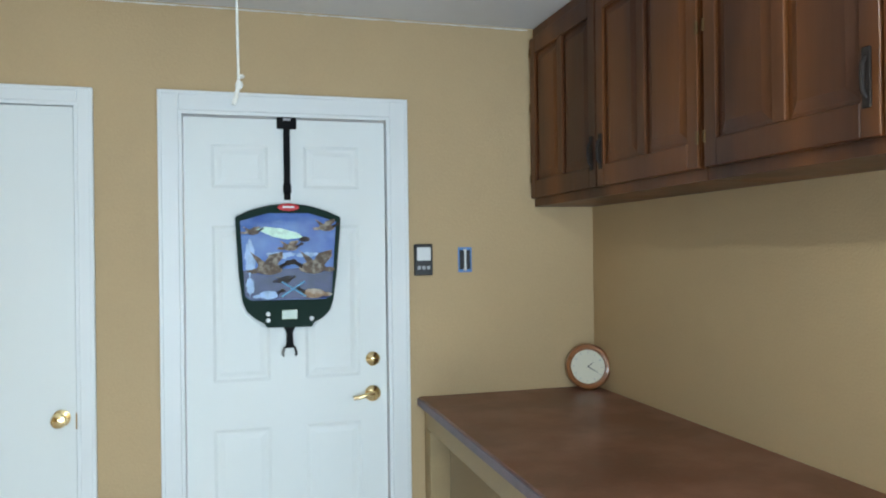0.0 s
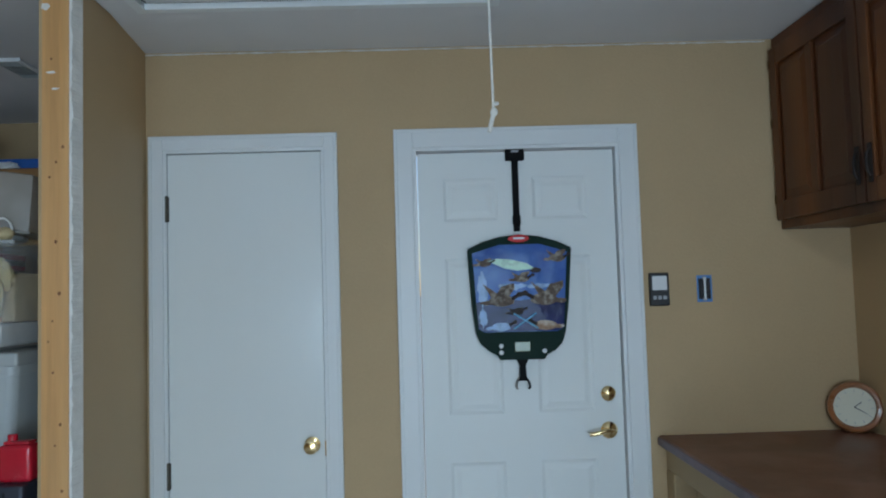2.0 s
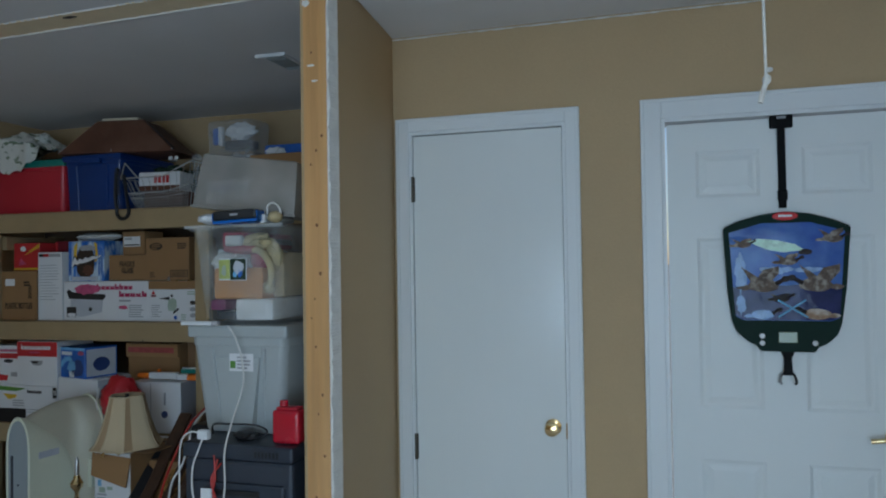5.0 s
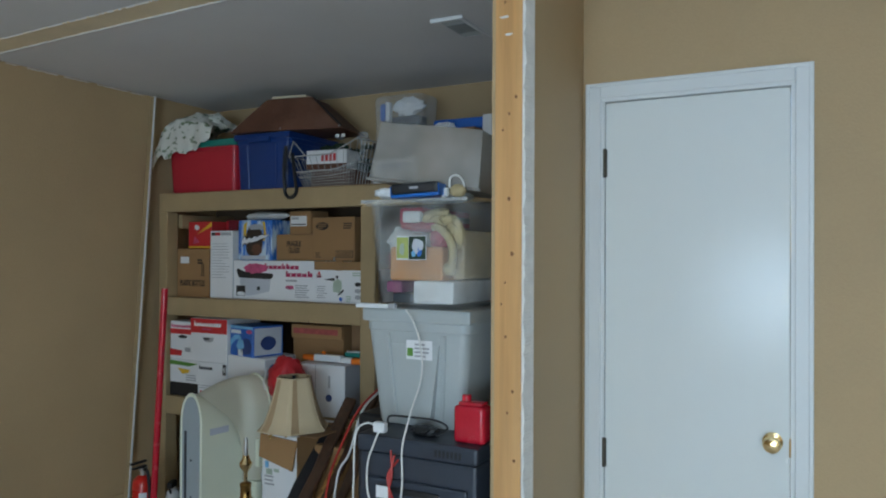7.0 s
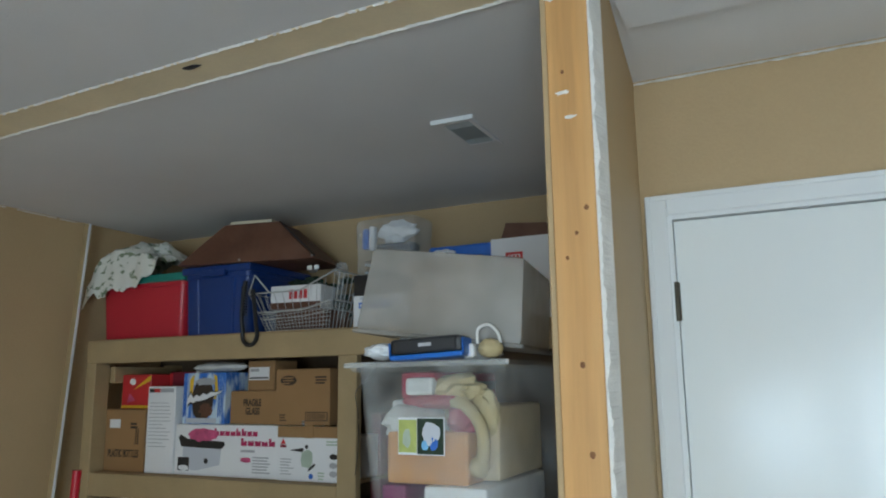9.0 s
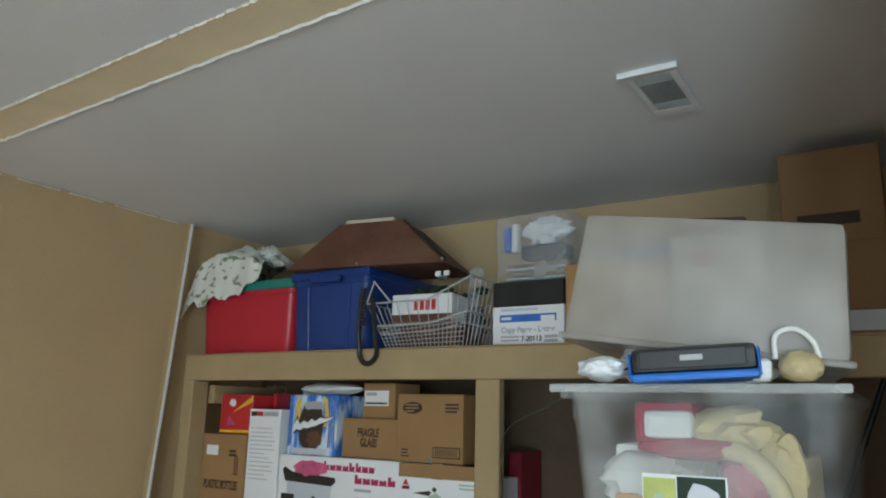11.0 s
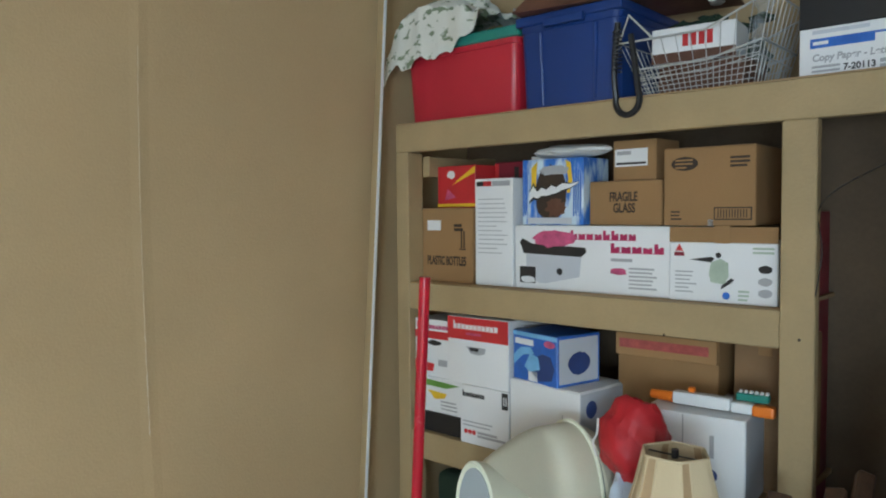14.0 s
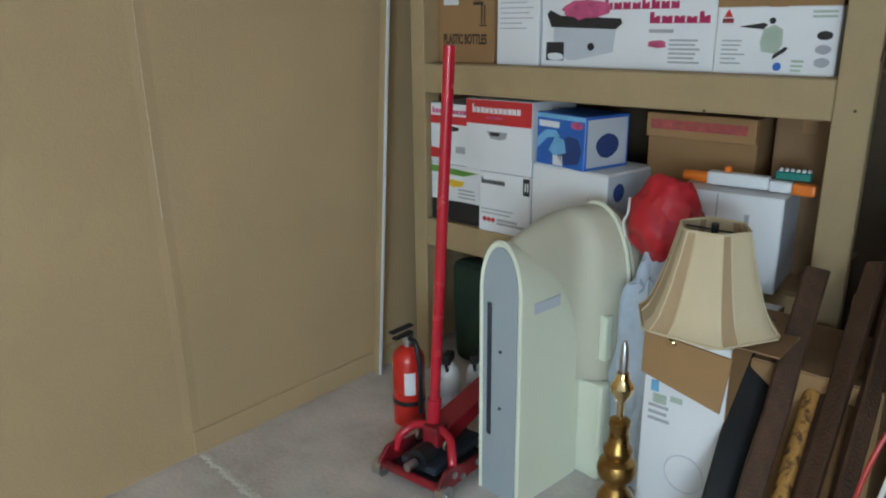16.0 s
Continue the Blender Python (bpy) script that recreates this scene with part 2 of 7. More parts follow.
BLUEBOX = material("blue_outlet_box", (0.1, 0.25, 0.55), 0.45, spread=0.1)
PEACH = material("peach_cloth", (0.6, 0.29, 0.11), 0.8, spread=0.2, scale=9, bump=0.3)
YELLOWCLOTH = material("pale_yellow_plush", (0.52, 0.42, 0.235), 0.9, spread=0.12, scale=10, bump=0.5, fine=150)
CRIMSON = material("crimson_cloth", (0.36, 0.03, 0.06), 0.8, spread=0.2, scale=9, bump=0.3)
PALECLOTH = material("pale_cloth", (0.68, 0.69, 0.68), 0.85, spread=0.1, scale=9, bump=0.3)
PURPLE = material("plum_cloth", (0.24, 0.06, 0.14), 0.8, spread=0.2)
ROPE = material("white_cord", (0.76, 0.74, 0.68), 0.7, spread=0.12, scale=60)
WHITECABLE = material("white_cable", (0.72, 0.71, 0.68), 0.4, spread=0.08)
REDCABLE = material("red_cable", (0.45, 0.03, 0.02), 0.4, spread=0.1)
SKYPRINT = material("blue_sky_print", (0.04, 0.095, 0.36), 0.1, spread=0.4, scale=5, spec=0.13, bump=1.0, fine=9, gloss_var=0.02,
                    second=(0.12, 0.24, 0.55), mix_scale=7, mix_at=0.6, mix_soft=0.2)
WATERPRINT = material("dark_water_print", (0.022, 0.03, 0.11), 0.1, spread=0.5, scale=16, spec=0.13, bump=1.0, fine=9, gloss_var=0.02)
BIRDPRINT = material("brown_bird_print", (0.12, 0.085, 0.062), 0.5, spec=0.2, spread=0.7, scale=40,
                     second=(0.36, 0.32, 0.27), mix_scale=45, mix_at=0.56, mix_soft=0.1)
DARKBIRD = material("dark_bird_head_print", (0.03, 0.022, 0.02), 0.5, spec=0.2, spread=0.4, scale=40)
TANBIRD = material("tan_decoy_print", (0.3, 0.19, 0.115), 0.5, spec=0.2, spread=0.5, scale=40, second=(0.55, 0.48, 0.4), mix_scale=30, mix_at=0.55, mix_soft=0.1)
PANEL = material("darkened_alcove_back", (0.12, 0.078, 0.045), 0.8, spread=0.3, scale=4, bump=0.3, fine=60)
LCD = material("grey_green_display", (0.25, 0.3, 0.18), 0.2, spread=0.05)
GREENBAG = material("dark_green_canvas", (0.02, 0.04, 0.022), 0.8, spread=0.3, scale=10, bump=0.4)
CLEARBIN = clear_plastic("clear_bin_plastic", (0.98, 0.985, 0.98), 0.16, 0.91)
MILKY = clear_plastic("milky_tub_plastic", (0.9, 0.89, 0.86), 0.35, 0.5, (0.44, 0.415, 0.38))
CLEARRIM = clear_plastic("bright_clear_rim", (0.95, 0.96, 0.95), 0.2, 0.74, (0.78, 0.79, 0.78))
CLEARBAG = clear_plastic("clear_zip_bag", (0.95, 0.96, 0.97), 0.12, 0.78)
GLOWTUBE = bpy.data.materials.new("fluorescent_tube")
GLOWTUBE.use_nodes = True
GLOWTUBE.node_tree.nodes["Principled BSDF"].inputs["Emission Color"].default_value = (0.86, 0.96, 0.93, 1)
GLOWTUBE.node_tree.nodes["Principled BSDF"].inputs["Emission Strength"].default_value = TUBE_GLOW


# ---- building helpers ----
def bx(bm, x0, x1, y0, y1, z0, z1, bevel=0.0, segments=1):
    r = bmesh.ops.create_cube(bm, size=1.0)
    vs = r["verts"]
    for v in vs:
        v.co = Vector(((x0 + x1) / 2 + v.co.x * (x1 - x0), (y0 + y1) / 2 + v.co.y * (y1 - y0), (z0 + z1) / 2 + v.co.z * (z1 - z0)))
    if bevel:
        es = list({e for v in vs for e in v.link_edges})
        bmesh.ops.bevel(bm, geom=es, offset=bevel, segments=segments, profile=0.6, affect="EDGES")
    return bm


def box(x0, x1, y0, y1, z0, z1, bevel=0.0, segments=1):
    return bx(bmesh.new(), x0, x1, y0, y1, z0, z1, bevel, segments)


def rod(bm, a, b, r0, r1=None, n=12):
    a, b = Vector(a), Vector(b)
    r = bmesh.ops.create_cone(bm, cap_ends=True, segments=n, radius1=r0, radius2=r0 if r1 is None else r1, depth=(b - a).length)
    m = Matrix.Translation((a + b) / 2) @ (b - a).to_track_quat("Z", "Y").to_matrix().to_4x4()
    bmesh.ops.transform(bm, matrix=m, verts=r["verts"])
    return bm


def lathe(bm, profile, n=24, origin=(0, 0, 0), tilt=None):
    """Turns (radius, height) rows round z."""
    rings = []
    m = Matrix.Translation(origin) @ (tilt or Matrix())
    for r, z in profile:
        rings.append([bm.verts.new(m @ Vector((r * math.cos(2 * math.pi * k / n), r * math.sin(2 * math.pi * k / n), z))) for k in range(n)])
    for a, b in zip(rings, rings[1:]):
        for k in range(n):
            bm.faces.new((a[k], a[(k + 1) % n], b[(k + 1) % n], b[k]))
    bm.faces.new(rings[0][::-1])
    bm.faces.new(rings[-1])
    return bm


def prism(bm, outline, y0, y1):
    """An outline in (x, z), extruded from y0 to y1."""
    a = [bm.verts.new((x, y0, z)) for x, z in outline]
    b = [bm.verts.new((x, y1, z)) for x, z in outline]
    n = len(outline)
    bm.faces.new(a)
    bm.faces.new(b[::-1])
    for k in range(n):
        bm.faces.new((a[k], b[k], b[(k + 1) % n], a[(k + 1) % n]))
    bmesh.ops.recalc_face_normals(bm, faces=bm.faces)
    return bm


def smooth_line(pts, steps=6):
    pts = [Vector(p) for p in pts]
    ext = [2 * pts[0] - pts[1], *pts, 2 * pts[-1] - pts[-2]]
    out = []
    for p0, p1, p2, p3 in zip(ext, ext[1:], ext[2:], ext[3:]):
        for s in range(steps):
            t = s / steps
            out.append(0.5 * (2 * p1 + (p2 - p0) * t + (2 * p0 - 5 * p1 + 4 * p2 - p3) * t * t + (3 * p1 - p0 - 3 * p2 + p3) * t ** 3))
    out.append(pts[-1])
    return out


def tube_along(bm, pts, r, n=8, steps=6):
    line = smooth_line(pts, steps) if steps > 1 else [Vector(p) for p in pts]
    rings, side = [], None
    for k, p in enumerate(line):
        d = (line[min(k + 1, len(line) - 1)] - line[max(k - 1, 0)]).normalized()
        if side is None:
            side = d.orthogonal().normalized()
        side = (side - side.dot(d) * d).normalized()
        up = d.cross(side)
        rings.append([bm.verts.new(p + r * (math.cos(2 * math.pi * j / n) * side + math.sin(2 * math.pi * j / n) * up)) for j in range(n)])
    for a, b in zip(rings, rings[1:]):
        for j in range(n):
            bm.faces.new((a[j], a[(j + 1) % n], b[(j + 1) % n], b[j]))
    bm.faces.new(rings[0][::-1])
    bm.faces.new(rings[-1])
    return bm


def blob(bm, centre, size, rough=0.25, seed=0, sub=3, freq=3.0, squash_floor=None):
    r = bmesh.ops.create_icosphere(bm, subdivisions=sub, radius=1.0)
    for v in r["verts"]:
        k = 1 + rough * noise.noise(v.co * freq + Vector((seed * 7.3, seed * 3.1, 0))) + 0.4 * rough * noise.noise(v.co * freq * 3.1 + Vector((seed, 0, 5)))
        v.co = Vector(centre) + Vector((v.co.x * size[0], v.co.y * size[1], v.co.z * size[2])) * k
        if squash_floor is not None:
            v.co.z = max(v.co.z, squash_floor)
    return bm


def mesh_object(name, bm, mat, smooth=False):
    bmesh.ops.recalc_face_normals(bm, faces=bm.faces)
    me = bpy.data.meshes.new(name)
    bm.to_mesh(me)
    bm.free()
    me.materials.append(mat)
    if smooth:
        me.shade_smooth()
        me.set_sharp_from_angle(angle=radians(38))
    return new(name, me)


def part(name, bm, mat, parent, label="", smooth=False):
    ob = mesh_object(name, bm, mat, smooth)
    ob.parent = parent
    return tagged(ob, label)


def thing(name, m, label, category, group="", kind=""):
    ob = new(name)
    ob.empty_display_size = 0.05
    ob.matrix_world = m
    return tagged(ob, label, category, group, kind)


def structure(name, bm, mat, label, category, smooth=False):
    return tagged(mesh_object(name, bm, mat, smooth), label, category, kind="structure")


def lettering(name, text, size, x, y, z, mat, parent, width=0.0, slant=0.0):
    """Upright letters facing -y, their middle at x, y, z; width stretches them to that length."""
    cu = bpy.data.curves.new(name, "FONT")
    cu.body, cu.size, cu.extrude, cu.align_x, cu.align_y, cu.shear = text, size, 0.0004, "CENTER", "CENTER", slant
    cu.offset = size * 0.03
    tmp = bpy.data.objects.new("lettering_source", cu)
    me = bpy.data.meshes.new_from_object(tmp)
    bpy.data.objects.remove(tmp)
    me.materials.clear()
    me.materials.append(mat)
    xs = [v.co.x for v in me.vertices]
    k = width / (max(xs) - min(xs)) if width else 1.0
    me.transform(Matrix.Translation((x, y, z)) @ Matrix.Rotation(radians(90), 4, "X") @ Matrix.Diagonal((k, 1, 1, 1)))
    ob = new(name, me)
    ob.parent = parent
    return ob


def flat(name, x0, x1, z0, z1, y, mat, parent, thick=0.0012):
    """A printed patch or sticker on a face that looks to -y."""
    return part(name, box(x0, x1, y - thick, y, z0, z1), mat, parent)


def bars(name, x0, x1, z_top, rows, gap, height, y, mat, parent, seed=1):
    """Rows of small print, as plain bars."""
    rnd = random.Random(seed)
    bm = bmesh.new()
    for k in range(rows):
        z = z_top - k * gap
        bx(bm, x0, x0 + (x1 - x0) * rnd.uniform(0.6, 1.0), y - 0.001, y, z - height, z)
    return part(name, bm, mat, parent)


def word_shape(name, x0, x1, z, height, y, mat, parent, seed, count, tall=(0,)):
    """A brand mark as one row of plain blocks on a thin foot, some of them with a tall edge."""
    rnd, bm = random.Random(seed), bmesh.new()
    step, foot, top = (x1 - x0) / count, z + height * 0.06, []
    for k in range(count):
        a, low = x0 + k * step, z + height * rnd.uniform(0.6, 0.68)
        first, end = (z + height if k in tall else low), a + step * rnd.uniform(0.78, 0.86)
        top += [(a, foot), (a, first), (a + step * 0.34, first), (a + step * 0.34, low), (a + step * 0.35, low - height * 0.12), (a + step * 0.5, low - height * 0.1), (a + step * 0.52, low), (end, low), (end, foot)]
    prism(bm, top + [(top[-1][0], z), (x0, z)], y - 0.001, y)
    return part(name, bm, mat, parent)


# ---- the place: garage workroom with an open storage alcove ----
H = 2.46
XW, XE, YN, YA, YS = -4.28, 1.416, 2.95, 4.05, -3.2
structure("floor", box(XW - 0.12, XE + 0.12, YS - 0.12, YA + 0.12, -0.1, 0), FLOOR, "worn bare concrete floor with pale paint traces", "floor")
g = bmesh.new()
bmesh.ops.create_grid(g, x_segments=4, y_segments=4, size=400)
bmesh.ops.translate(g, verts=g.verts, vec=(0, 0, -0.11))
structure("ground", g, OUTSIDE, "pale concrete driveway and open ground outside", "ground")
structure("wall_west", box(XW - 0.12, XW, YS - 0.12, YA + 0.12, 0, H), WALL, "tan painted drywall with a cracked joint", "wall")
structure("wall_east", box(XE, XE + 0.12, YS - 0.12, YN + 0.12, 0, H), WALL, "tan painted wall behind the counter", "wall")
structure("wall_alcove", box(XW, -1.39, YA, YA + 0.12, 0, H), WALL, "tan painted back wall of the storage alcove", "wall")
D1 = (-1.321, -0.687, 2.063)
D2 = (-0.332, 0.492, 2.048)
b = bmesh.new()
bx(b, -1.39, D1[0], YN, YN + 0.12, 0, D1[2])
bx(b, D1[1], D2[0], YN, YN + 0.12, 0, D1[2])
bx(b, D2[1], XE, YN, YN + 0.12, 0, D1[2])
bx(b, -1.39, XE, YN, YN + 0.12, D1[2], H)
bx(b, D2[0], D2[1], YN, YN + 0.12, D2[2], D1[2])
structure("wall_north", b, WALL, "tan painted wall with two white doors", "wall")
b = bmesh.new()
bx(b, XW, -1.58, YS - 0.12, YS, 0, H)
bx(b, -1.58, -0.92, YS - 0.12, YS, 0, 0.62)
bx(b, -1.58, -0.92, YS - 0.12, YS, 1.58, H)
bx(b, -0.92, -0.53, YS - 0.12, YS, 0, H)
bx(b, -0.53, 1.13, YS - 0.12, YS, 1.93, H)
bx(b, 1.13, XE, YS - 0.12, YS, 0, H)
structure("wall_south", b, WALL, "tan wall around the open doorway and a small window", "wall")
# sheet added over the tan back wall to darken the recess behind the shelves
structure("alcove_panel", box(XW + 0.002, -1.50, YA - 0.012, YA, 0, 1.84), PANEL, "dark brown panel added to darken the alcove back", "wall panel")
# partition between alcove and workroom, its end bare
b = bmesh.new()
plan = [(-1.326, 2.27), (-1.39, YN), (-1.39, YA), (-1.50, YA), (-1.425, 2.27)]
lo = [b.verts.new((x, y, 0)) for x, y in plan]
hi = [b.verts.new((x, y, H)) for x, y in plan]
b.faces.new(lo), b.faces.new(hi[::-1])
for k in range(5):
    b.faces.new((lo[k], lo[(k + 1) % 5], hi[(k + 1) % 5], hi[k]))
structure("wall_partition", b, WALL, "tan drywall partition ending in a bare stud", "wall")
ceiling = structure("ceiling", box(XW - 0.12, XE + 0.12, YS - 0.12, YA + 0.12, H, H + 0.1), CEIL, "matt grey-white painted ceiling", "ceiling")


def ragged(x0, y0, x1, y1, half, z0, z1, seed, n=90, gaps=0.0):
    """A trowelled bead along a line in plan, its edges uneven."""
    rnd, bm = random.Random(seed), bmesh.new()
    d = Vector((x1 - x0, y1 - y0)).normalized()
    s = Vector((-d.y, d.x))
    prev = None
    for k in range(n + 1):
        p = Vector((x0, y0)).lerp(Vector((x1, y1)), k / n)
        w = half * (0.55 + 0.9 * rnd.random())
        o = s * half * rnd.uniform(-0.4, 0.4)
        cur = [bm.verts.new((*(p + o - s * w), z1)), bm.verts.new((*(p + o), z0)), bm.verts.new((*(p + o + s * w), z1))]
        if prev and rnd.random() >= gaps:
            bm.faces.new((prev[0], prev[1], cur[1], cur[0]))
            bm.faces.new((prev[1], prev[2], cur[2], cur[1]))
        prev = cur
    return bm


b = bmesh.new()
vs = [b.verts.new(p) for p in ((XW, 2.345, H - 0.002), (-1.41, 2.222, H - 0.002), (-1.41, 2.345, H - 0.002), (XW, 2.475, H - 0.002))]
f = b.faces.new(vs)
bmesh.ops.extrude_face_region(b, geom=[f])
for v in vs:
    v.co.z = H + 0.001
strip = structure("ceiling_strip", b, STRIP, "unpainted tan strip left across the ceiling", "ceiling strip")
part("plaster_bead", ragged(XW, 2.475, -1.41, 2.345, 0.0065, H - 0.007, H - 0.001, 3, 200), PLASTER, strip, "white plaster bead")
part("plaster_bead", ragged(XW, 2.345, -1.41, 2.222, 0.004, H - 0.006, H - 0.001, 4, 300, 0.3), PLASTER, strip, "broken white plaster bead")
b = bmesh.new()
blob(b, (-2.414, 2.30, H - 0.003), (0.03, 0.011, 0.003), 0.5, 3, 2)
part("hole", b, BLACKINK, strip, "torn dark hole")
structure("caulk_line", ragged(-1.388, YN - 0.004, 1.11, YN - 0.004, 0.005, H - 0.006, H - 0.012, 8, 120), PLASTER,
          "thin white caulk line along the ceiling", "trim")
structure("caulk_line", ragged(XW + 0.004, 1.2, XW + 0.004, 3.45, 0.004, H - 0.004, H - 0.009, 9, 120, 0.2), PLASTER,
          "thin white caulk line along the ceiling", "trim")
# lowered ceiling board round the attic hatch
b = bmesh.new()
HX0, HX1, HY0, HY1 = -1.23, -0.02, 1.45, 2.462
for x0, x1, y0, y1 in ((-1.33, HX0, 0.9, 2.578), (HX1, 0.28, 0.9, 2.578), (HX0, HX1, HY1, 2.578), (HX0, HX1, 0.9, HY0)):
    bx(b, x0, x1, y0, y1, H - 0.018, H)
structure("ceiling_board", b, CEIL, "slightly lowered ceiling board round the hatch", "ceiling board")
hatch = thing("attic_hatch", pose((HX0 + HX1) / 2, (HY0 + HY1) / 2, H - 0.018), "white framed attic hatch closed in the ceiling", "hatch", kind="structure")
hw, hd = (HX1 - HX0) / 2, (HY1 - HY0) / 2
part("panel", box(-hw + 0.05, hw - 0.05, -hd + 0.05, hd - 0.05, 0.004, 0.012), CEIL, hatch)
for x0, x1, y0, y1 in ((-hw, -hw + 0.035, -hd, hd), (hw - 0.035, hw, -hd, hd), (-hw + 0.035, hw - 0.035, -hd, -hd + 0.035), (-hw + 0.035, hw - 0.035, hd - 0.035, hd)):
    part("frame", box(x0, x1, y0, y1, -0.012, 0.012, 0.002), TRIM, hatch)
part("gap", box(-hw + 0.035, hw - 0.035, -hd + 0.035, hd - 0.035, 0.0095, 0.0135), BLACKINK, hatch, "dark gap round the panel")
cord = thing("pull_cord", pose(-0.118, 1.80, H - 0.01), "white braided pull cord with a knot", "cord")
b = bmesh.new()
tube_along(b, [(0, 0, 0), (0.002, 0, -0.18), (0.004, 0, -0.36), (0.006, 0, -0.533)], 0.0032, 8)
part("rope", b, ROPE, cord, smooth=True)
b = bmesh.new()
blob(b, (0.007, 0, -0.543), (0.009, 0.009, 0.011), 0.4, 2, 2)
blob(b, (0.013, 0.002, -0.523), (0.008, 0.006, 0.005), 0.4, 5, 2)
tube_along(b, [(0.006, 0, -0.548), (0.0, 0.002, -0.57), (-0.006, 0, -0.593)], 0.0055, 8)
part("knot", b, ROPE, cord, smooth=True)
# joint and crack of the west wall, low baseboard
b = bmesh.new()
prev = None
for k in range(61):
    z = 0.09 + (H - 0.09) * k / 60
    y = 2.478 + 0.006 * math.sin(z * 3.1) + (0.02 * max(0, 0.8 - z) if z < 0.8 else 0)
    cur = [b.verts.new((XW, y - 0.03, z)), b.verts.new((XW + 0.0025, y, z)), b.verts.new((XW, y + 0.03, z))]
    if prev:
        b.faces.new((prev[0], prev[1], cur[1], cur[0])), b.faces.new((prev[1], prev[2], cur[2], cur[1]))
    prev = cur
structure("wall_joint", b, WALL, "raised taped drywall joint", "wall joint")
rnd = random.Random(5)
b = bmesh.new()
prev = None
for k in range(121):
    z = 0.82 + 1.2 * k / 120
    y = 2.474 + 0.006 * math.sin(z * 3.1) + rnd.uniform(-0.0012, 0.0012)
    w = 0.0014 * rnd.uniform(0.2, 1.0) * (1.6 if 0.82 < z < 1.15 else 0.8)
    cur = [b.verts.new((XW + 0.0030, y - w, z)), b.verts.new((XW + 0.0042, y, z)), b.verts.new((XW + 0.0030, y + w, z))]
    if prev:
        b.faces.new((prev[0], prev[1], cur[1], cur[0])), b.faces.new((prev[1], prev[2], cur[2], cur[1]))
    prev = cur
structure("wall_crack", b, PALECRACK, "pale crack along the wall joint", "crack")
structure("baseboard", box(XW, XW + 0.009, 2.49, 3.46, 0, 0.085, 0.003), WALL, "low tan painted base strip", "baseboard")
b = ragged(-4.265, 2.512, -3.7, 2.465, 0.014, 0.0022, 0.0005, 12, 60)
structure("floor_stain", b, PLASTER, "pale spilled plaster line on the concrete", "stain")

# bare stud end of the partition
stud = thing("wall_stud", pose(-1.377, 2.24, 0), "bare knotty pine stud at the partition end", "stud", kind="structure")
part("post", box(-0.041, 0.040, -0.03, 0.03, 0, 2.405, 0.002), STUD, stud)
# added strip in wall tan that stands for the stud's left side in shade
part("shaded_side_strip", box(-0.0545, -0.0415, -0.022, 0.029, 0, 2.405, 0.002), WALL, stud, "tan strip standing in for the stud's shaded side")
part("top_plate", box(-0.043, 0.06, -0.028, 0.03, 2.405, H - 0.002), STRIP, stud, "tan painted plate end")
rnd = random.Random(11)
for kx, kz, kr in ((0.022, 1.934, 0.006), (0.002, 1.889, 0.005), (-0.017, 1.844, 0.005), (0.002, 1.652, 0.007), (0.012, 1.50, 0.008), (-0.008, 1.42, 0.004),
                   (-0.006, 1.27, 0.005), (0.015, 1.12, 0.006), (0.0, 1.06, 0.005), (-0.02, 1.36, 0.004), (0.02, 0.93, 0.006), (-0.01, 0.8, 0.006), (-0.012, 2.2, 0.005)):
    b = bmesh.new()
    blob(b, (kx, -0.0303, kz), (kr * 0.7, 0.0012, kr * 0.8), 0.35, rnd.random() * 9, 2)
    part("knot", b, KNOT, stud)
b = bmesh.new()
prev = None
for k in range(481):
    z = 2.41 * k / 480
    w = 0.84 + 0.15 * noise.noise((0, 3, z * 14)) + 0.07 * noise.noise((5, 3, z * 60)) + rnd.uniform(-0.02, 0.02)
    cur = [b.verts.new((0.0405, -0.028 + rnd.uniform(-0.0006, 0.0004), z)), b.verts.new((0.044 * w + 0.010, -0.026 + rnd.uniform(-0.0007, 0.0007), z)), b.verts.new((0.054, 0.03, z))]
    if prev:
        b.faces.new((prev[0], prev[1], cur[1], cur[0])), b.faces.new((prev[1], prev[2], cur[2], cur[1]))
    prev = cur
part("drywall_edge", b, PLASTER, stud, "torn white drywall edge")
for z0, dx in ((2.36, -0.03), (2.16, -0.012), (2.11, 0.0)):
    b = bmesh.new()
    blob(b, (dx, -0.0302, z0), (0.013, 0.0010, 0.0035 if z0 < 2.3 else 0.010), 0.9, z0 * 3, 2)
    part("plaster_smear", b, PLASTER, stud, "white plaster smear")


# ---- doors of the north wall ----
def casing(owner, x0, x1, top, w):
    """White moulded casing on three sides; x0, x1: the opening."""
    for a, c, z0, z1 in ((x0 - w, x0, 0, top + w), (x1, x1 + w, 0, top + w), (x0, x1, top, top + w)):
        b = box(a, c, YN - 0.014, YN, z0, z1, 0.003)
        part("casing", b, TRIM, owner)
    for a, c, z0, z1 in ((x0 - w, x0 - w + 0.014, 0, top + w), (x1 + w - 0.014, x1 + w, 0, top + w), (x0 - w + 0.014, x1 + w - 0.014, top + w - 0.014, top + w)):
        part("casing_bead", box(a, c, YN - 0.02, YN - 0.0142, z0, z1, 0.002), TRIM, owner)
    part("jamb", box(x0, x0 + 0.012, YN - 0.006, YN + 0.11, 0, top), TRIM, owner)
    part("jamb", box(x1 - 0.012, x1, YN - 0.006, YN + 0.11, 0, top), TRIM, owner)
    part("jamb", box(x0 + 0.012, x1 - 0.012, YN - 0.006, YN + 0.11, top - 0.012, top), TRIM, owner)


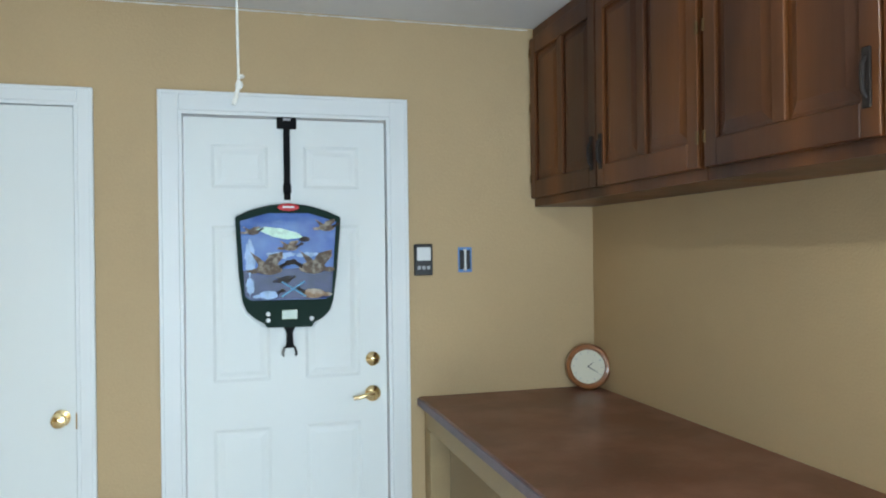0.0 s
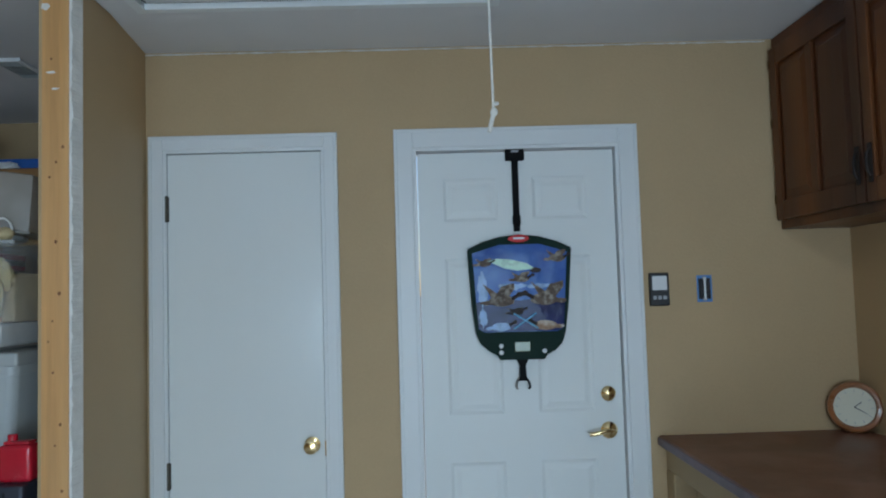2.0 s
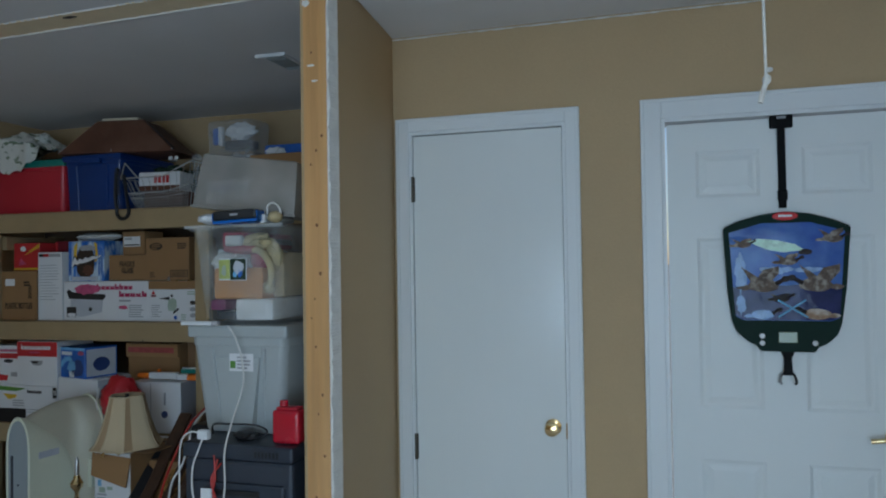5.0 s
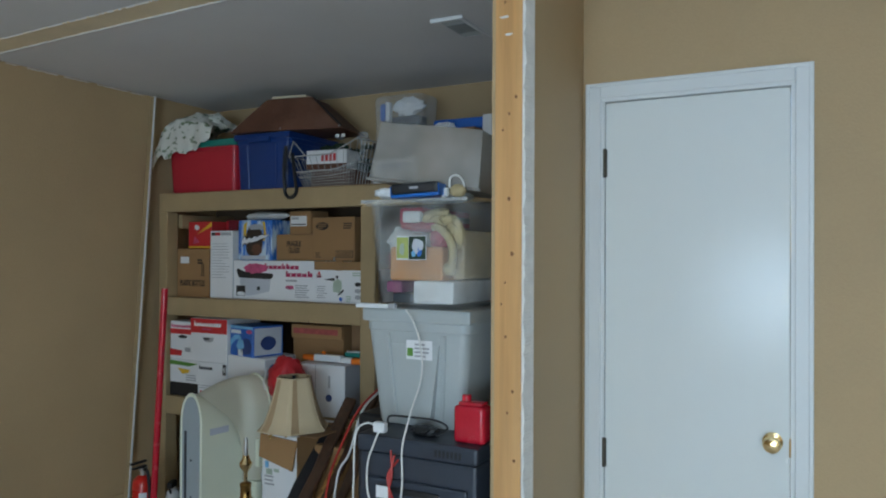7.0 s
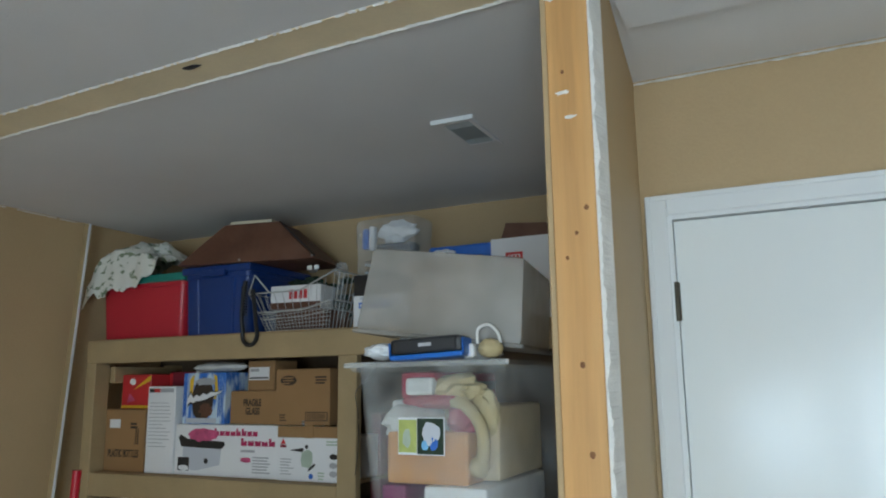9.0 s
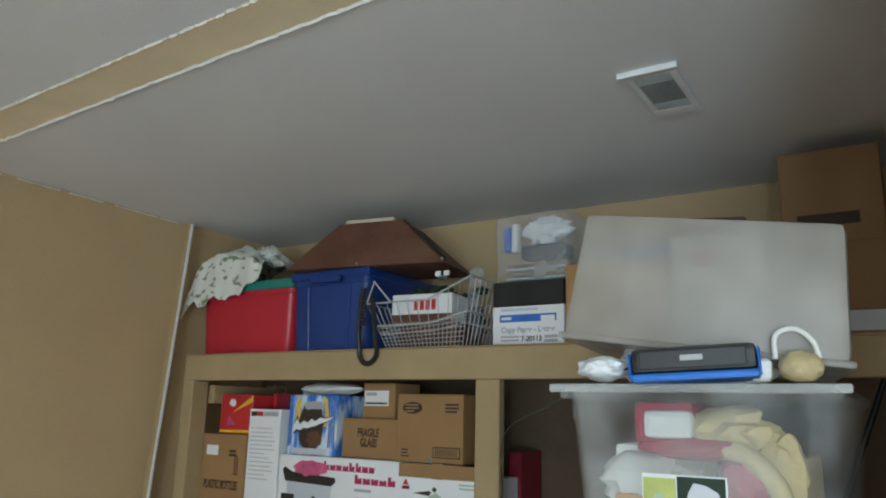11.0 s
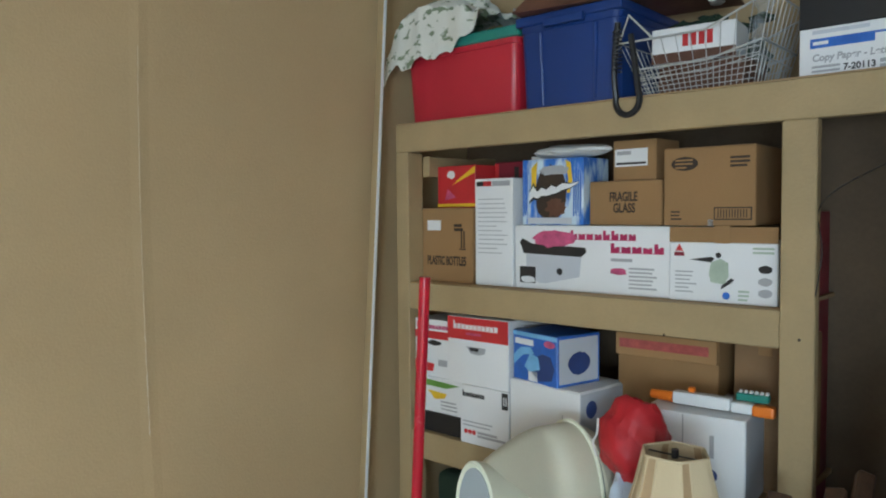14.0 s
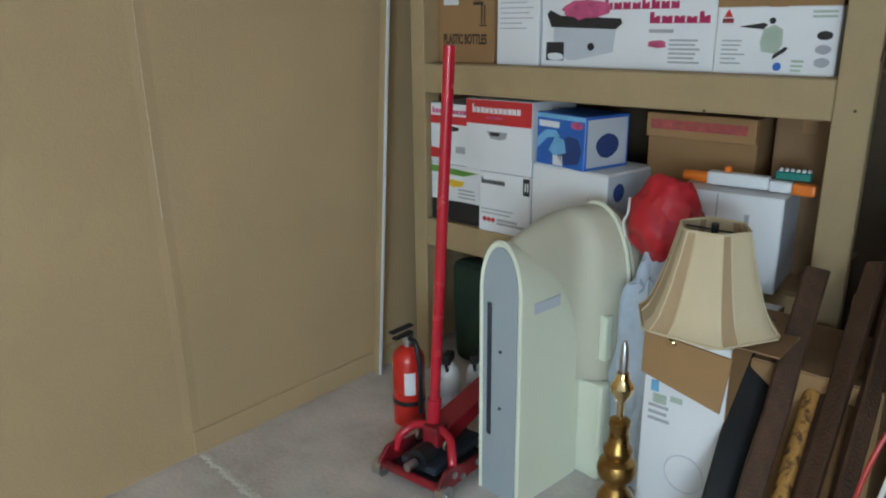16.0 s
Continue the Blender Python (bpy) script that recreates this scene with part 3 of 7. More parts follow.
def flip(m=None):
    return Matrix.Rotation(radians(90), 4, "X")


door = thing("door_1", pose(0, 0, 0), "plain white painted flush door, closed", "door", kind="structure")
casing(door, D1[0], D1[1], D1[2], 0.055)
leaf = part("leaf", box(D1[0] + 0.014, D1[1] - 0.015, YN + 0.004, YN + 0.041, 0.012, D1[2] - 0.016, 0.002), DOOR, door)
b = bmesh.new()
lathe(b, [(0.031, 0), (0.031, 0.006), (0.014, 0.012), (0.011, 0.03), (0.022, 0.04), (0.028, 0.052), (0.024, 0.064), (0.008, 0.069)], 24, (-0.752, YN + 0.003, 0.893), flip())
part("knob", b, BRASS, leaf, "polished brass door knob", True)
for z in (1.83, 0.79, 0.25):
    b = box(D1[0] + 0.006, D1[0] + 0.020, YN - 0.004, YN + 0.005, z - 0.05, z + 0.05, 0.001)
    rod(b, (D1[0] + 0.012, YN - 0.005, z - 0.052), (D1[0] + 0.012, YN - 0.005, z + 0.052), 0.006)
    part("hinge", b, DULLHINGE, leaf, "tarnished hinge", True)
part("strike", box(D1[1] - 0.016, D1[1] - 0.011, YN - 0.007, YN - 0.002, 0.85, 0.91), OLDBRASS, door)

door = thing("door_2", pose(0, 0, 0), "white six-panel entry door, closed", "door", kind="structure")
casing(door, D2[0], D2[1], D2[2], 0.075)
x0, x1, yf = D2[0] + 0.018, D2[1] - 0.018, YN + 0.02
leaf = part("leaf", box(x0, x1, yf + 0.008, yf + 0.045, 0.015, D2[2] - 0.020), DOORSATIN, door)
cols = ((-0.215, 0.004), (0.142, 0.366))
rows = ((1.752, 1.925), (0.985, 1.605), (0.22, 0.80))
b = bmesh.new()
bx(b, x0, cols[0][0], yf, yf + 0.008, 0.015, D2[2] - 0.020)
bx(b, cols[0][1], cols[1][0], yf, yf + 0.008, 0.015, D2[2] - 0.020)
bx(b, cols[1][1], x1, yf, yf + 0.008, 0.015, D2[2] - 0.020)
zz = [0.015, *[z for r in rows[::-1] for z in r], D2[2] - 0.020]
for c in cols:
    for k in range(0, 8, 2):
        bx(b, c[0], c[1], yf, yf + 0.008, zz[k], zz[k + 1])
part("stiles_and_rails", b, DOORSATIN, leaf)
for c in cols:
    for r in rows:
        b = bmesh.new()
        o = [(c[0], r[0]), (c[1], r[0]), (c[1], r[1]), (c[0], r[1])]
        levels = []
        for inset, y in ((0, 0.0005), (0.013, 0.0058), (0.022, 0.0058), (0.04, 0.0025)):
            levels.append([b.verts.new((x + inset * (1 if x == c[0] else -1), yf + y, z + inset * (1 if z == r[0] else -1))) for x, z in o])
        for a, d in zip(levels, levels[1:]):
            for k in range(4):
                b.faces.new((a[k], a[(k + 1) % 4], d[(k + 1) % 4], d[k]))
        b.faces.new(levels[-1])
        part("raised_panel", b, DOORSATIN, leaf)
b = bmesh.new()
lathe(b, [(0.029, 0), (0.029, 0.008), (0.023, 0.013), (0.012, 0.016), (0.008, 0.018)], 24, (0.416, yf, 1.052), flip())
part("deadbolt", b, BRASS, leaf, "brass deadbolt cylinder", True)
b = bmesh.new()
lathe(b, [(0.033, 0), (0.033, 0.006), (0.026, 0.012), (0.012, 0.016), (0.011, 0.045), (0.014, 0.05)], 24, (0.414, yf, 0.909), flip())
tube_along(b, [(0.414, yf - 0.046, 0.909), (0.39, yf - 0.05, 0.913), (0.36, yf - 0.05, 0.905), (0.328, yf - 0.045, 0.90)], 0.0085, 10)
part("lever", b, BRASS, leaf, "brass lever handle", True)
part("threshold", box(D2[0] + 0.012, D2[1] - 0.012, YN - 0.01, YN + 0.1, 0, 0.013), OLDBRASS, door)

# ---- north wall fittings ----
pn = thing("wall_control", pose(0.630, YN, 1.392), "black wall control with a white upper key", "switch")
part("housing", box(-0.039, 0.039, -0.018, 0, 0, 0.131, 0.004), BLACKPLASTIC, pn)
part("key", box(-0.029, 0.029, -0.022, -0.018, 0.062, 0.118, 0.003), WHITEPL, pn, "white push key")
for dx in (-0.02, 0.0, 0.02):
    part("button", box(dx - 0.007, dx + 0.007, -0.020, -0.018, 0.025, 0.04, 0.001), GREYINK, pn, "small grey button")
ot = thing("switch_box", pose(0.8145, YN, 1.402), "uncovered switches in a blue outlet box", "switch")
for x0_, x1_, z0_, z1_ in ((-0.030, 0.030, 0, 0.012), (-0.030, 0.030, 0.094, 0.106), (-0.030, -0.024, 0.012, 0.094), (0.024, 0.030, 0.012, 0.094)):
    part("box_rim", box(x0_, x1_, -0.003, 0.0, z0_, z1_), BLUEBOX, ot, "blue plastic rim")
part("dark_inside", box(-0.024, 0.024, -0.0012, 0, 0.012, 0.094), BLACKPLASTIC, ot)
for dx in (-0.013, 0.013):
    part("device", box(dx - 0.008, dx + 0.008, -0.008, -0.0014, 0.016, 0.09, 0.001), BLACKPLASTIC, ot)
part("strap", box(-0.004, 0.004, -0.010, -0.0014, 0.012, 0.096, 0.001), WHITEPL, ot, "white middle strap")
part("tab", box(-0.008, 0.008, -0.006, -0.0014, 0.086, 0.1, 0.001), STEEL, ot)
part("tab", box(-0.008, 0.008, -0.006, -0.0014, 0.006, 0.02, 0.001), STEEL, ot)

# electronic game hung over the door
gm = thing("hanging_game", pose(0.078, YN + 0.018, 1.085), "green-black electronic door game with a bird picture", "game")
part("door_hook", box(-0.04, 0.037, -0.014, 0.0, 0.905, 0.955, 0.004), STRAPBLACK, gm)
part("hook_badge", box(-0.016, 0.014, -0.0165, -0.0142, 0.938, 0.947), GREYINK, gm)
b = bmesh.new()
bx(b, -0.015, 0.011, -0.012, -0.005, 0.62, 0.91)
part("strap", b, STRAPBLACK, gm)
part("buckle", box(-0.018, 0.014, -0.02, -0.004, 0.645, 0.685, 0.004), STRAPBLACK, gm)


def game_outline(grow):
    top = [(-0.205, 0.552), (-0.15, 0.578), (-0.08, 0.597), (-0.03, 0.603), (0, 0.605), (0.03, 0.603), (0.08, 0.597), (0.15, 0.576), (0.208, 0.55)]
    low = [(0.19, 0.33), (0.174, 0.215), (0.16, 0.175), (0.13, 0.145), (0.095, 0.128), (0.09, 0.112), (-0.09, 0.114), (-0.095, 0.13), (-0.13, 0.148), (-0.165, 0.18), (-0.18, 0.22), (-0.193, 0.33)]
    c = Vector((0, 0.36))
    return [tuple(c + (Vector(p) - c) * grow) for p in top + low]


b = bmesh.new()
prism(b, game_outline(1.0), -0.036, -0.008)
bmesh.ops.bevel(b, geom=[e for e in b.edges], offset=0.004, segments=2, affect="EDGES")
part("body", b, GREENBLACK, gm)
pic = [(-0.186, 0.535), (-0.08, 0.566), (0.08, 0.566), (0.188, 0.533), (0.166, 0.235), (0.14, 0.222), (-0.145, 0.224), (-0.17, 0.24)]
b = bmesh.new()
prism(b, pic, -0.039, -0.0365)
picture = part("picture", b, SKYPRINT, gm, "glossy blue sky picture")
b = bmesh.new()
prism(b, [(-0.176, 0.34), (-0.09, 0.352), (0.0, 0.345), (0.09, 0.355), (0.175, 0.34), (0.166, 0.237), (0.14, 0.224), (-0.145, 0.226), (-0.17, 0.242)], -0.0402, -0.0392)
part("water_print", b, WATERPRINT, picture)


def bird(cx, cz, s, way, seed, mat=BIRDPRINT, wing=1.0):
    """A printed waterfowl: body, raised wings, neck and dark head."""
    b = bmesh.new()
    blob(b, (cx, -0.0405, cz), (0.036 * s, 0.0012, 0.015 * s), 0.2, seed, 2)
    blob(b, (cx - way * 0.04 * s, -0.0405, cz - 0.004 * s), (0.016 * s, 0.0012, 0.006 * s), 0.3, seed + 1, 2)
    part("bird_print", b, mat, picture)
    if wing:
        for lean in (-1, 1):
            b = bmesh.new()
            x = cx - way * 0.006 * s
            prism(b, [(x - 0.016 * s, cz + 0.002 * s), (x + 0.018 * s, cz + 0.002 * s), (x + lean * 0.030 * s + 0.012 * s, cz + 0.030 * s * wing),
                      (x + lean * 0.042 * s, cz + 0.046 * s * wing), (x + lean * 0.022 * s - 0.014 * s, cz + 0.038 * s * wing)], -0.0418 - 0.0003 * lean, -0.0412)
            part("wing_print", b, mat, picture)
    b = bmesh.new()
    rod(b, (cx + way * 0.028 * s, -0.0415, cz + 0.004 * s), (cx + way * 0.046 * s, -0.0415, cz + 0.014 * s), 0.005 * s, 0.004 * s, 8)
    blob(b, (cx + way * 0.05 * s, -0.0415, cz + 0.016 * s), (0.009 * s, 0.0012, 0.007 * s), 0.15, seed + 2, 2)
    part("head_print", b, DARKBIRD, picture)


for cx, cz, s, way, mt, wing in ((-0.14, 0.492, 0.8, 1, BIRDPRINT, 0.6), (0.148, 0.508, 0.95, 1, BIRDPRINT, 0.8), (0.005, 0.43, 0.9, 1, BIRDPRINT, 0.7),
                                 (-0.078, 0.345, 1.5, 1, BIRDPRINT, 1.0), (0.095, 0.348, 1.55, -1, BIRDPRINT, 1.0), (0.096, 0.246, 1.3, -1, TANBIRD, 0.0),
                                 (-0.08, 0.243, 1.1, 1, SPLASH, 0.0), (-0.02, 0.30, 0.8, 1, DARKBIRD, 0.5)):
    bird(cx, cz, s, way, cx * 31, mt, wing)
b = bmesh.new()
prism(b, [(-0.125, 0.502), (-0.09, 0.512), (-0.03, 0.506), (0.03, 0.49), (0.062, 0.468), (0.03, 0.466), (-0.01, 0.462), (-0.06, 0.472), (-0.10, 0.49)], -0.0424, -0.0418)
part("pale_wing_print", b, PALEWING, picture)
b = bmesh.new()
blob(b, (0.062, -0.0422, 0.462), (0.022, 0.001, 0.010), 0.3, 4, 2)
part("head_print", b, DARKBIRD, picture)
for cx, cz, rx_, rz_ in ((-0.15, 0.39, 0.016, 0.06), (-0.15, 0.28, 0.013, 0.03), (-0.03, 0.40, 0.05, 0.010), (0.07, 0.40, 0.04, 0.008)):
    b = bmesh.new()
    blob(b, (cx, -0.0404, cz), (rx_, 0.001, rz_), 0.7, cx * 17, 3, 2.5)
    part("pale_print", b, SPLASH, picture)
for a, c in (((-0.03, 0.295), (0.065, 0.235)), ((0.06, 0.295), (-0.03, 0.235))):
    b = bmesh.new()
    rod(b, (a[0], -0.0405, a[1]), (c[0], -0.0405, c[1]), 0.0035)
    part("crossed_stripe", b, LIGHTBLUE, picture)
b = bmesh.new()
blob(b, (0, -0.038, 0.590), (0.042, 0.004, 0.015), 0.05, 1, 3)
part("badge", b, REDINK, gm, "red oval badge", True)
part("badge_mark", box(-0.022, 0.022, -0.0432, -0.0418, 0.587, 0.594), WHITECARD, gm)
part("display", box(-0.03, 0.031, -0.039, -0.0355, 0.145, 0.183, 0.002), LCD, gm, "grey-green display")
for dx, dz in ((-0.083, 0.168), (-0.083, 0.143), (0.087, 0.145)):
    b = bmesh.new()
    lathe(b, [(0.009, 0), (0.009, 0.003), (0.005, 0.005)], 14, (dx, -0.036, dz), flip())
    part("button", b, WHITEPL, gm)
b = bmesh.new()
prism(b, [(-0.024, 0.115), (0.024, 0.115), (0.012, 0.09), (0.014, 0.045), (0.022, 0.03), (-0.02, 0.03), (-0.013, 0.045), (-0.012, 0.09)], -0.03, -0.014)
part("fork_arm", b, STRAPBLACK, gm)
for dx in (-0.02, 0.018):
    b = bmesh.new()
    tube_along(b, [(dx, -0.022, 0.034), (dx * 1.3, -0.03, 0.02), (dx * 1.4, -0.034, 0.006), (dx * 1.1, -0.032, 0.0)], 0.0045, 8)
    part("fork_prong", b, BLACKPLASTIC if dx > 0 else STEEL, gm)

# ---- wall cabinets and counter along the east wall ----
FX = 1.115


def cabinet_door(owner, ya, yb, handle_at):
    """A door with two raised fields; ya > yb; its face looks to -x."""
    z0, z1, xf = 0.034, 0.725, -0.022
    st, mid = 0.052, 0.045
    d = part("door", box(-0.008, 0.0, yb, ya, z0, z1), DARKWOOD, owner)
    ym = (ya + yb) / 2
    for a, c, e, f_ in ((ya - st, ya, z0, z1), (yb, yb + st, z0, z1), (ym - mid / 2, ym + mid / 2, z0 + 0.075, z1 - 0.07),
                        (yb + st, ya - st, z0, z0 + 0.075), (yb + st, ya - st, z1 - 0.07, z1)):
        part("rail", box(xf, -0.008, a, c, e, f_, 0.0025), DARKWOOD, d)
    for a, c in ((yb + st, ym - mid / 2), (ym + mid / 2, ya - st)):
        b = bmesh.new()
        za, zb = z0 + 0.075, z1 - 0.07
        lv = []
        for inset, x in ((0.002, -0.009), (0.012, -0.010), (0.038, -0.019)):
            lv.append([b.verts.new((x, y + i * inset, z + j * inset)) for y, z, i, j in ((a, za, 1, 1), (c, za, -1, 1), (c, zb, -1, -1), (a, zb, 1, -1))])
        for p, q in zip(lv, lv[1:]):
            for k in range(4):
                b.faces.new((p[k], p[(k + 1) % 4], q[(k + 1) % 4], q[k]))
        b.faces.new(lv[-1])
        part("raised_field", b, DARKWOOD, d)
    b = box(xf - 0.004, xf, handle_at - 0.012, handle_at + 0.012, z0 + 0.06, z0 + 0.185, 0.003)
    tube_along(b, [(xf - 0.004, handle_at, z0 + 0.08), (xf - 0.013, handle_at, z0 + 0.1), (xf - 0.013, handle_at, z0 + 0.145), (xf - 0.004, handle_at, z0 + 0.165)], 0.005, 8)
    part("handle", b, IRON, d, "dark iron pull on a back plate")
    hy = yb + 0.003 if handle_at > ym else ya - 0.003
    for z in (z0 + 0.085, z1 - 0.3, z1 - 0.06):
        part("hinge", box(xf - 0.003, xf + 0.004, hy - 0.006, hy + 0.006, z - 0.018, z + 0.018, 0.002), HINGE, d)


def wall_cabinet(y_far, y_near):
    c = thing("wall_cabinet", pose(FX + 0.022, 0, 1.682), "dark-stained wooden wall cabinet with raised-panel doors", "cabinet", "wall cabinets over the counter")
    part("body", box(0.0, XE - FX - 0.022 - 0.002, y_near, y_far, 0.0, H - 1.682 - 0.003), DARKWOOD, c)
    w = (y_far - y_near) / 2
    cabinet_door(c, y_far - 0.012, y_far - w + 0.004, y_far - w + 0.035)
    cabinet_door(c, y_far - w - 0.004, y_near + 0.012, y_far - w - 0.035)


wall_cabinet(2.945, 1.712)
wall_cabinet(1.708, 0.52)
wall_cabinet(0.516, -0.68)
bench = thing("workbench", pose(1.0, 1.2, 0), "built-in workbench with worn brown top on tan legs", "workbench")
part("worktop", box(-0.395, XE - 1.002, -1.9, 1.748, 0.846, 0.885, 0.004), COUNTER, bench, "worn reddish-brown laminate top")
part("front_edge", box(-0.402, -0.3955, -1.9, 1.745, 0.85, 0.881, 0.002), COUNTEREDGE, bench, "worn grey edge band")
part("apron", box(-0.37, -0.335, -1.85, 1.745, 0.755, 0.845, 0.003), SHELFPAINT, bench, "tan painted front rail")
for y in (1.70, 0.75, -0.2, -1.2):
    part("leg", box(-0.372, -0.285, y - 0.045, y + 0.045, 0, 0.754, 0.003), SHELFPAINT, bench, "tan painted leg")
    part("leg", box(0.31, 0.395, y - 0.045, y + 0.045, 0, 0.754, 0.003), SHELFPAINT, bench, "tan painted leg")
part("lower_shelf", box(-0.36, 0.41, -1.85, 1.745, 0.25, 0.268), PLY, bench, "rough plywood lower shelf")
ck = thing("clock", pose(1.338, 2.862, 0.885, -7, 0, -38), "round wooden clock leaning in the corner on the counter", "clock")
b = bmesh.new()
lathe(b, [(0.072, -0.004), (0.074, 0.008), (0.082, 0.016), (0.092, 0.014), (0.098, 0.004), (0.097, -0.02), (0.06, -0.026)], 40, (0, 0, 0.098), flip())
part("rim", b, CLOCKWOOD, ck, "varnished reddish wood rim", True)
b = bmesh.new()
lathe(b, [(0.0745, 0.0), (0.0745, 0.004)], 40, (0, 0, 0.098), flip())
face = part("face", b, IVORY, ck, "ivory dial")
for k in range(12):
    a = math.pi / 6 * k
    b = bmesh.new()
    r0, r1 = 0.056, 0.066
    rod(b, (r0 * math.sin(a), -0.0045, 0.098 + r0 * math.cos(a)), (r1 * math.sin(a), -0.0045, 0.098 + r1 * math.cos(a)), 0.0011, n=6)
    part("hour_mark", b, GREYINK, face)
for a, r in ((50, 0.034), (118, 0.05)):
    b = bmesh.new()
    rod(b, (0, -0.006, 0.098), (r * math.sin(radians(a)), -0.006, 0.098 + r * math.cos(radians(a))), 0.0018, 0.0008, 6)
    part("pointer", b, BLACKINK, face)

# ceiling fittings
vent = thing("ceiling_vent", pose(-1.968, 3.121, H - 0.012), "white metal ceiling air register", "vent")
for x0_, x1_, y0_, y1_ in ((-0.062, 0.062, -0.15, -0.118), (-0.062, 0.062, 0.10, 0.154), (-0.062, -0.044, -0.118, 0.10), (0.044, 0.062, -0.118, 0.10)):
    part("frame", box(x0_, x1_, y0_, y1_, 0.004, 0.011, 0.002), CEIL, vent)
part("lip", box(-0.074, 0.074, -0.158, -0.1505, -0.004, 0.0115, 0.002), TRIM, vent, "bright white raised lip")
part("backing", box(-0.044, 0.044, -0.118, 0.10, 0.0085, 0.0115), BLACKPLASTIC, vent)
for k in range(13):
    x = -0.042 + k * 0.0068
    part("slat", box(x, x + 0.0028, -0.072, 0.052, 0.0035, 0.008), GREYPLASTIC, vent)
for y in (-0.113, -0.101, -0.089, -0.078, 0.058, 0.068, 0.079, 0.090):
    part("cross_slat", box(-0.044, 0.044, y, y + 0.005, 0.0035, 0.008), GREYPLASTIC, vent)
fix = thing("tube_light", pose(0.05, -0.4, 2.39), "white ceiling tube light, lit", "light")
part("housing", box(-0.09, 0.09, -0.62, 0.62, 0.035, 0.068, 0.006), TRIM, fix)
for dx in (-0.045, 0.045):
    b = bmesh.new()
    rod(b, (dx, -0.59, 0.012), (dx, 0.59, 0.012), 0.013, n=16)
    part("tube", b, GLOWTUBE, fix, "lit fluorescent tube", True)
for y in (-0.605, 0.605):
    part("end_cap", box(-0.075, 0.075, y - 0.012, y + 0.012, -0.004, 0.035), TRIM, fix)


# ---- storage alcove: built-in shelving ----
SF = 3.474
shelf = thing("shelving", pose(-4.18, SF, 0), "tan painted built-in wooden storage shelving", "shelving")
SX = lambda x: x + 4.18
part("post", box(0, 0.066, 0, 0.085, 0, 1.744, 0.003), SHELFPAINT, shelf)
part("post", box(SX(-2.721), SX(-2.632), 0, 0.038, 0, 1.744, 0.003), SHELFPAINT, shelf)
part("back_post", box(0, 0.066, 0.49, 0.57, 0, 1.744, 0.003), SHELFPAINT, shelf)
part("top_rail", box(0, SX(-1.505), 0, 0.038, 1.7445, 1.851, 0.003), SHELFPAINT, shelf)
part("rail", box(0.067, SX(-2.722), 0.002, 0.038, 1.13, 1.234, 0.003), SHELFPAINT, shelf)
part("rail", box(0.067, SX(-2.722), 0.002, 0.038, 0.54, 0.648, 0.003), SHELFPAINT, shelf)
for z, x1_ in ((1.852, -1.505), (1.235, -2.722), (0.649, -2.722)):
    part("deck", box(0.0 if z > 1.5 else 0.067, SX(x1_), 0.0385 if z < 1.5 else 0.002, 0.57, z - 0.012 if z < 1.5 else z, z if z < 1.5 else z + 0.004), PLY, shelf, "rough plywood deck")
for z in (1.7, 1.19, 0.6):
    part("cross_cleat", box(0.067, 0.1, 0.086, 0.489, z - 0.05, z + 0.03, 0.002), SHELFPAINT, shelf)
for nx, nz in ((-2.67, 1.16), (-3.05, 1.135)):
    b = bmesh.new()
    lathe(b, [(0.004, 0), (0.004, 0.0015)], 8, (SX(nx), 0.0, nz), flip())
    part("nail", b, BROWNINK, shelf)
TOPZ, MIDZ, LOWZ = 1.8562, 1.2352, 0.6492

# leaning edge strip beside the shelving
tr = thing("edge_strip", pose(-4.212, 3.30, 0), "long white-edged trim strip leaning in the corner", "trim strip")
b = bmesh.new()
vs = []
for x, y in ((-0.05, 0), (-0.018, 0), (-0.018, 0.012), (-0.05, 0.012)):
    vs.append((x, y))
lo = [b.verts.new((x, y, 0.002)) for x, y in vs]
hi = [b.verts.new((x + 0.043, y + 0.135, 2.44)) for x, y in vs]
b.faces.new(lo), b.faces.new(hi)
for k in range(4):
    b.faces.new((lo[k], lo[(k + 1) % 4], hi[(k + 1) % 4], hi[k]))
part("board", b, SHELFPAINT, tr)
b = bmesh.new()
lo = [b.verts.new((-0.0178 + 0.12 * (x + 0.05), y - 0.001, 0.002)) for x, y in vs]
hi = [b.verts.new((0.0252 + 0.12 * (x + 0.05), y + 0.134, 2.44)) for x, y in vs]
b.faces.new(lo), b.faces.new(hi)
for k in range(4):
    b.faces.new((lo[k], lo[(k + 1) % 4], hi[(k + 1) % 4], hi[k]))
part("white_edge", b, TRIM, tr, "white metal edge")


# ---- boxes on the shelves ----
def carton(name, label, category, x0, x1, z0, z1, y, depth, mat, turn=0.0, group=""):
    """A box standing on z0 with its front face at y; its parts are laid out from the front's lower middle."""
    c = thing(name, pose((x0 + x1) / 2, y, z0, 0, 0, turn), label, category, group)
    w, h = (x1 - x0) / 2, z1 - z0
    part("body", box(-w, w, 0, depth, 0, h, 0.0025), mat, c)
    return c, w, h


def seams(c, w, h, depth, mat=SHADECARD):
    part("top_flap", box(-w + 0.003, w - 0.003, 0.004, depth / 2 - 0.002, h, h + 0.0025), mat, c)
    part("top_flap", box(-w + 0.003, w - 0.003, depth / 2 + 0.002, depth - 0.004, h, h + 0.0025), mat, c)


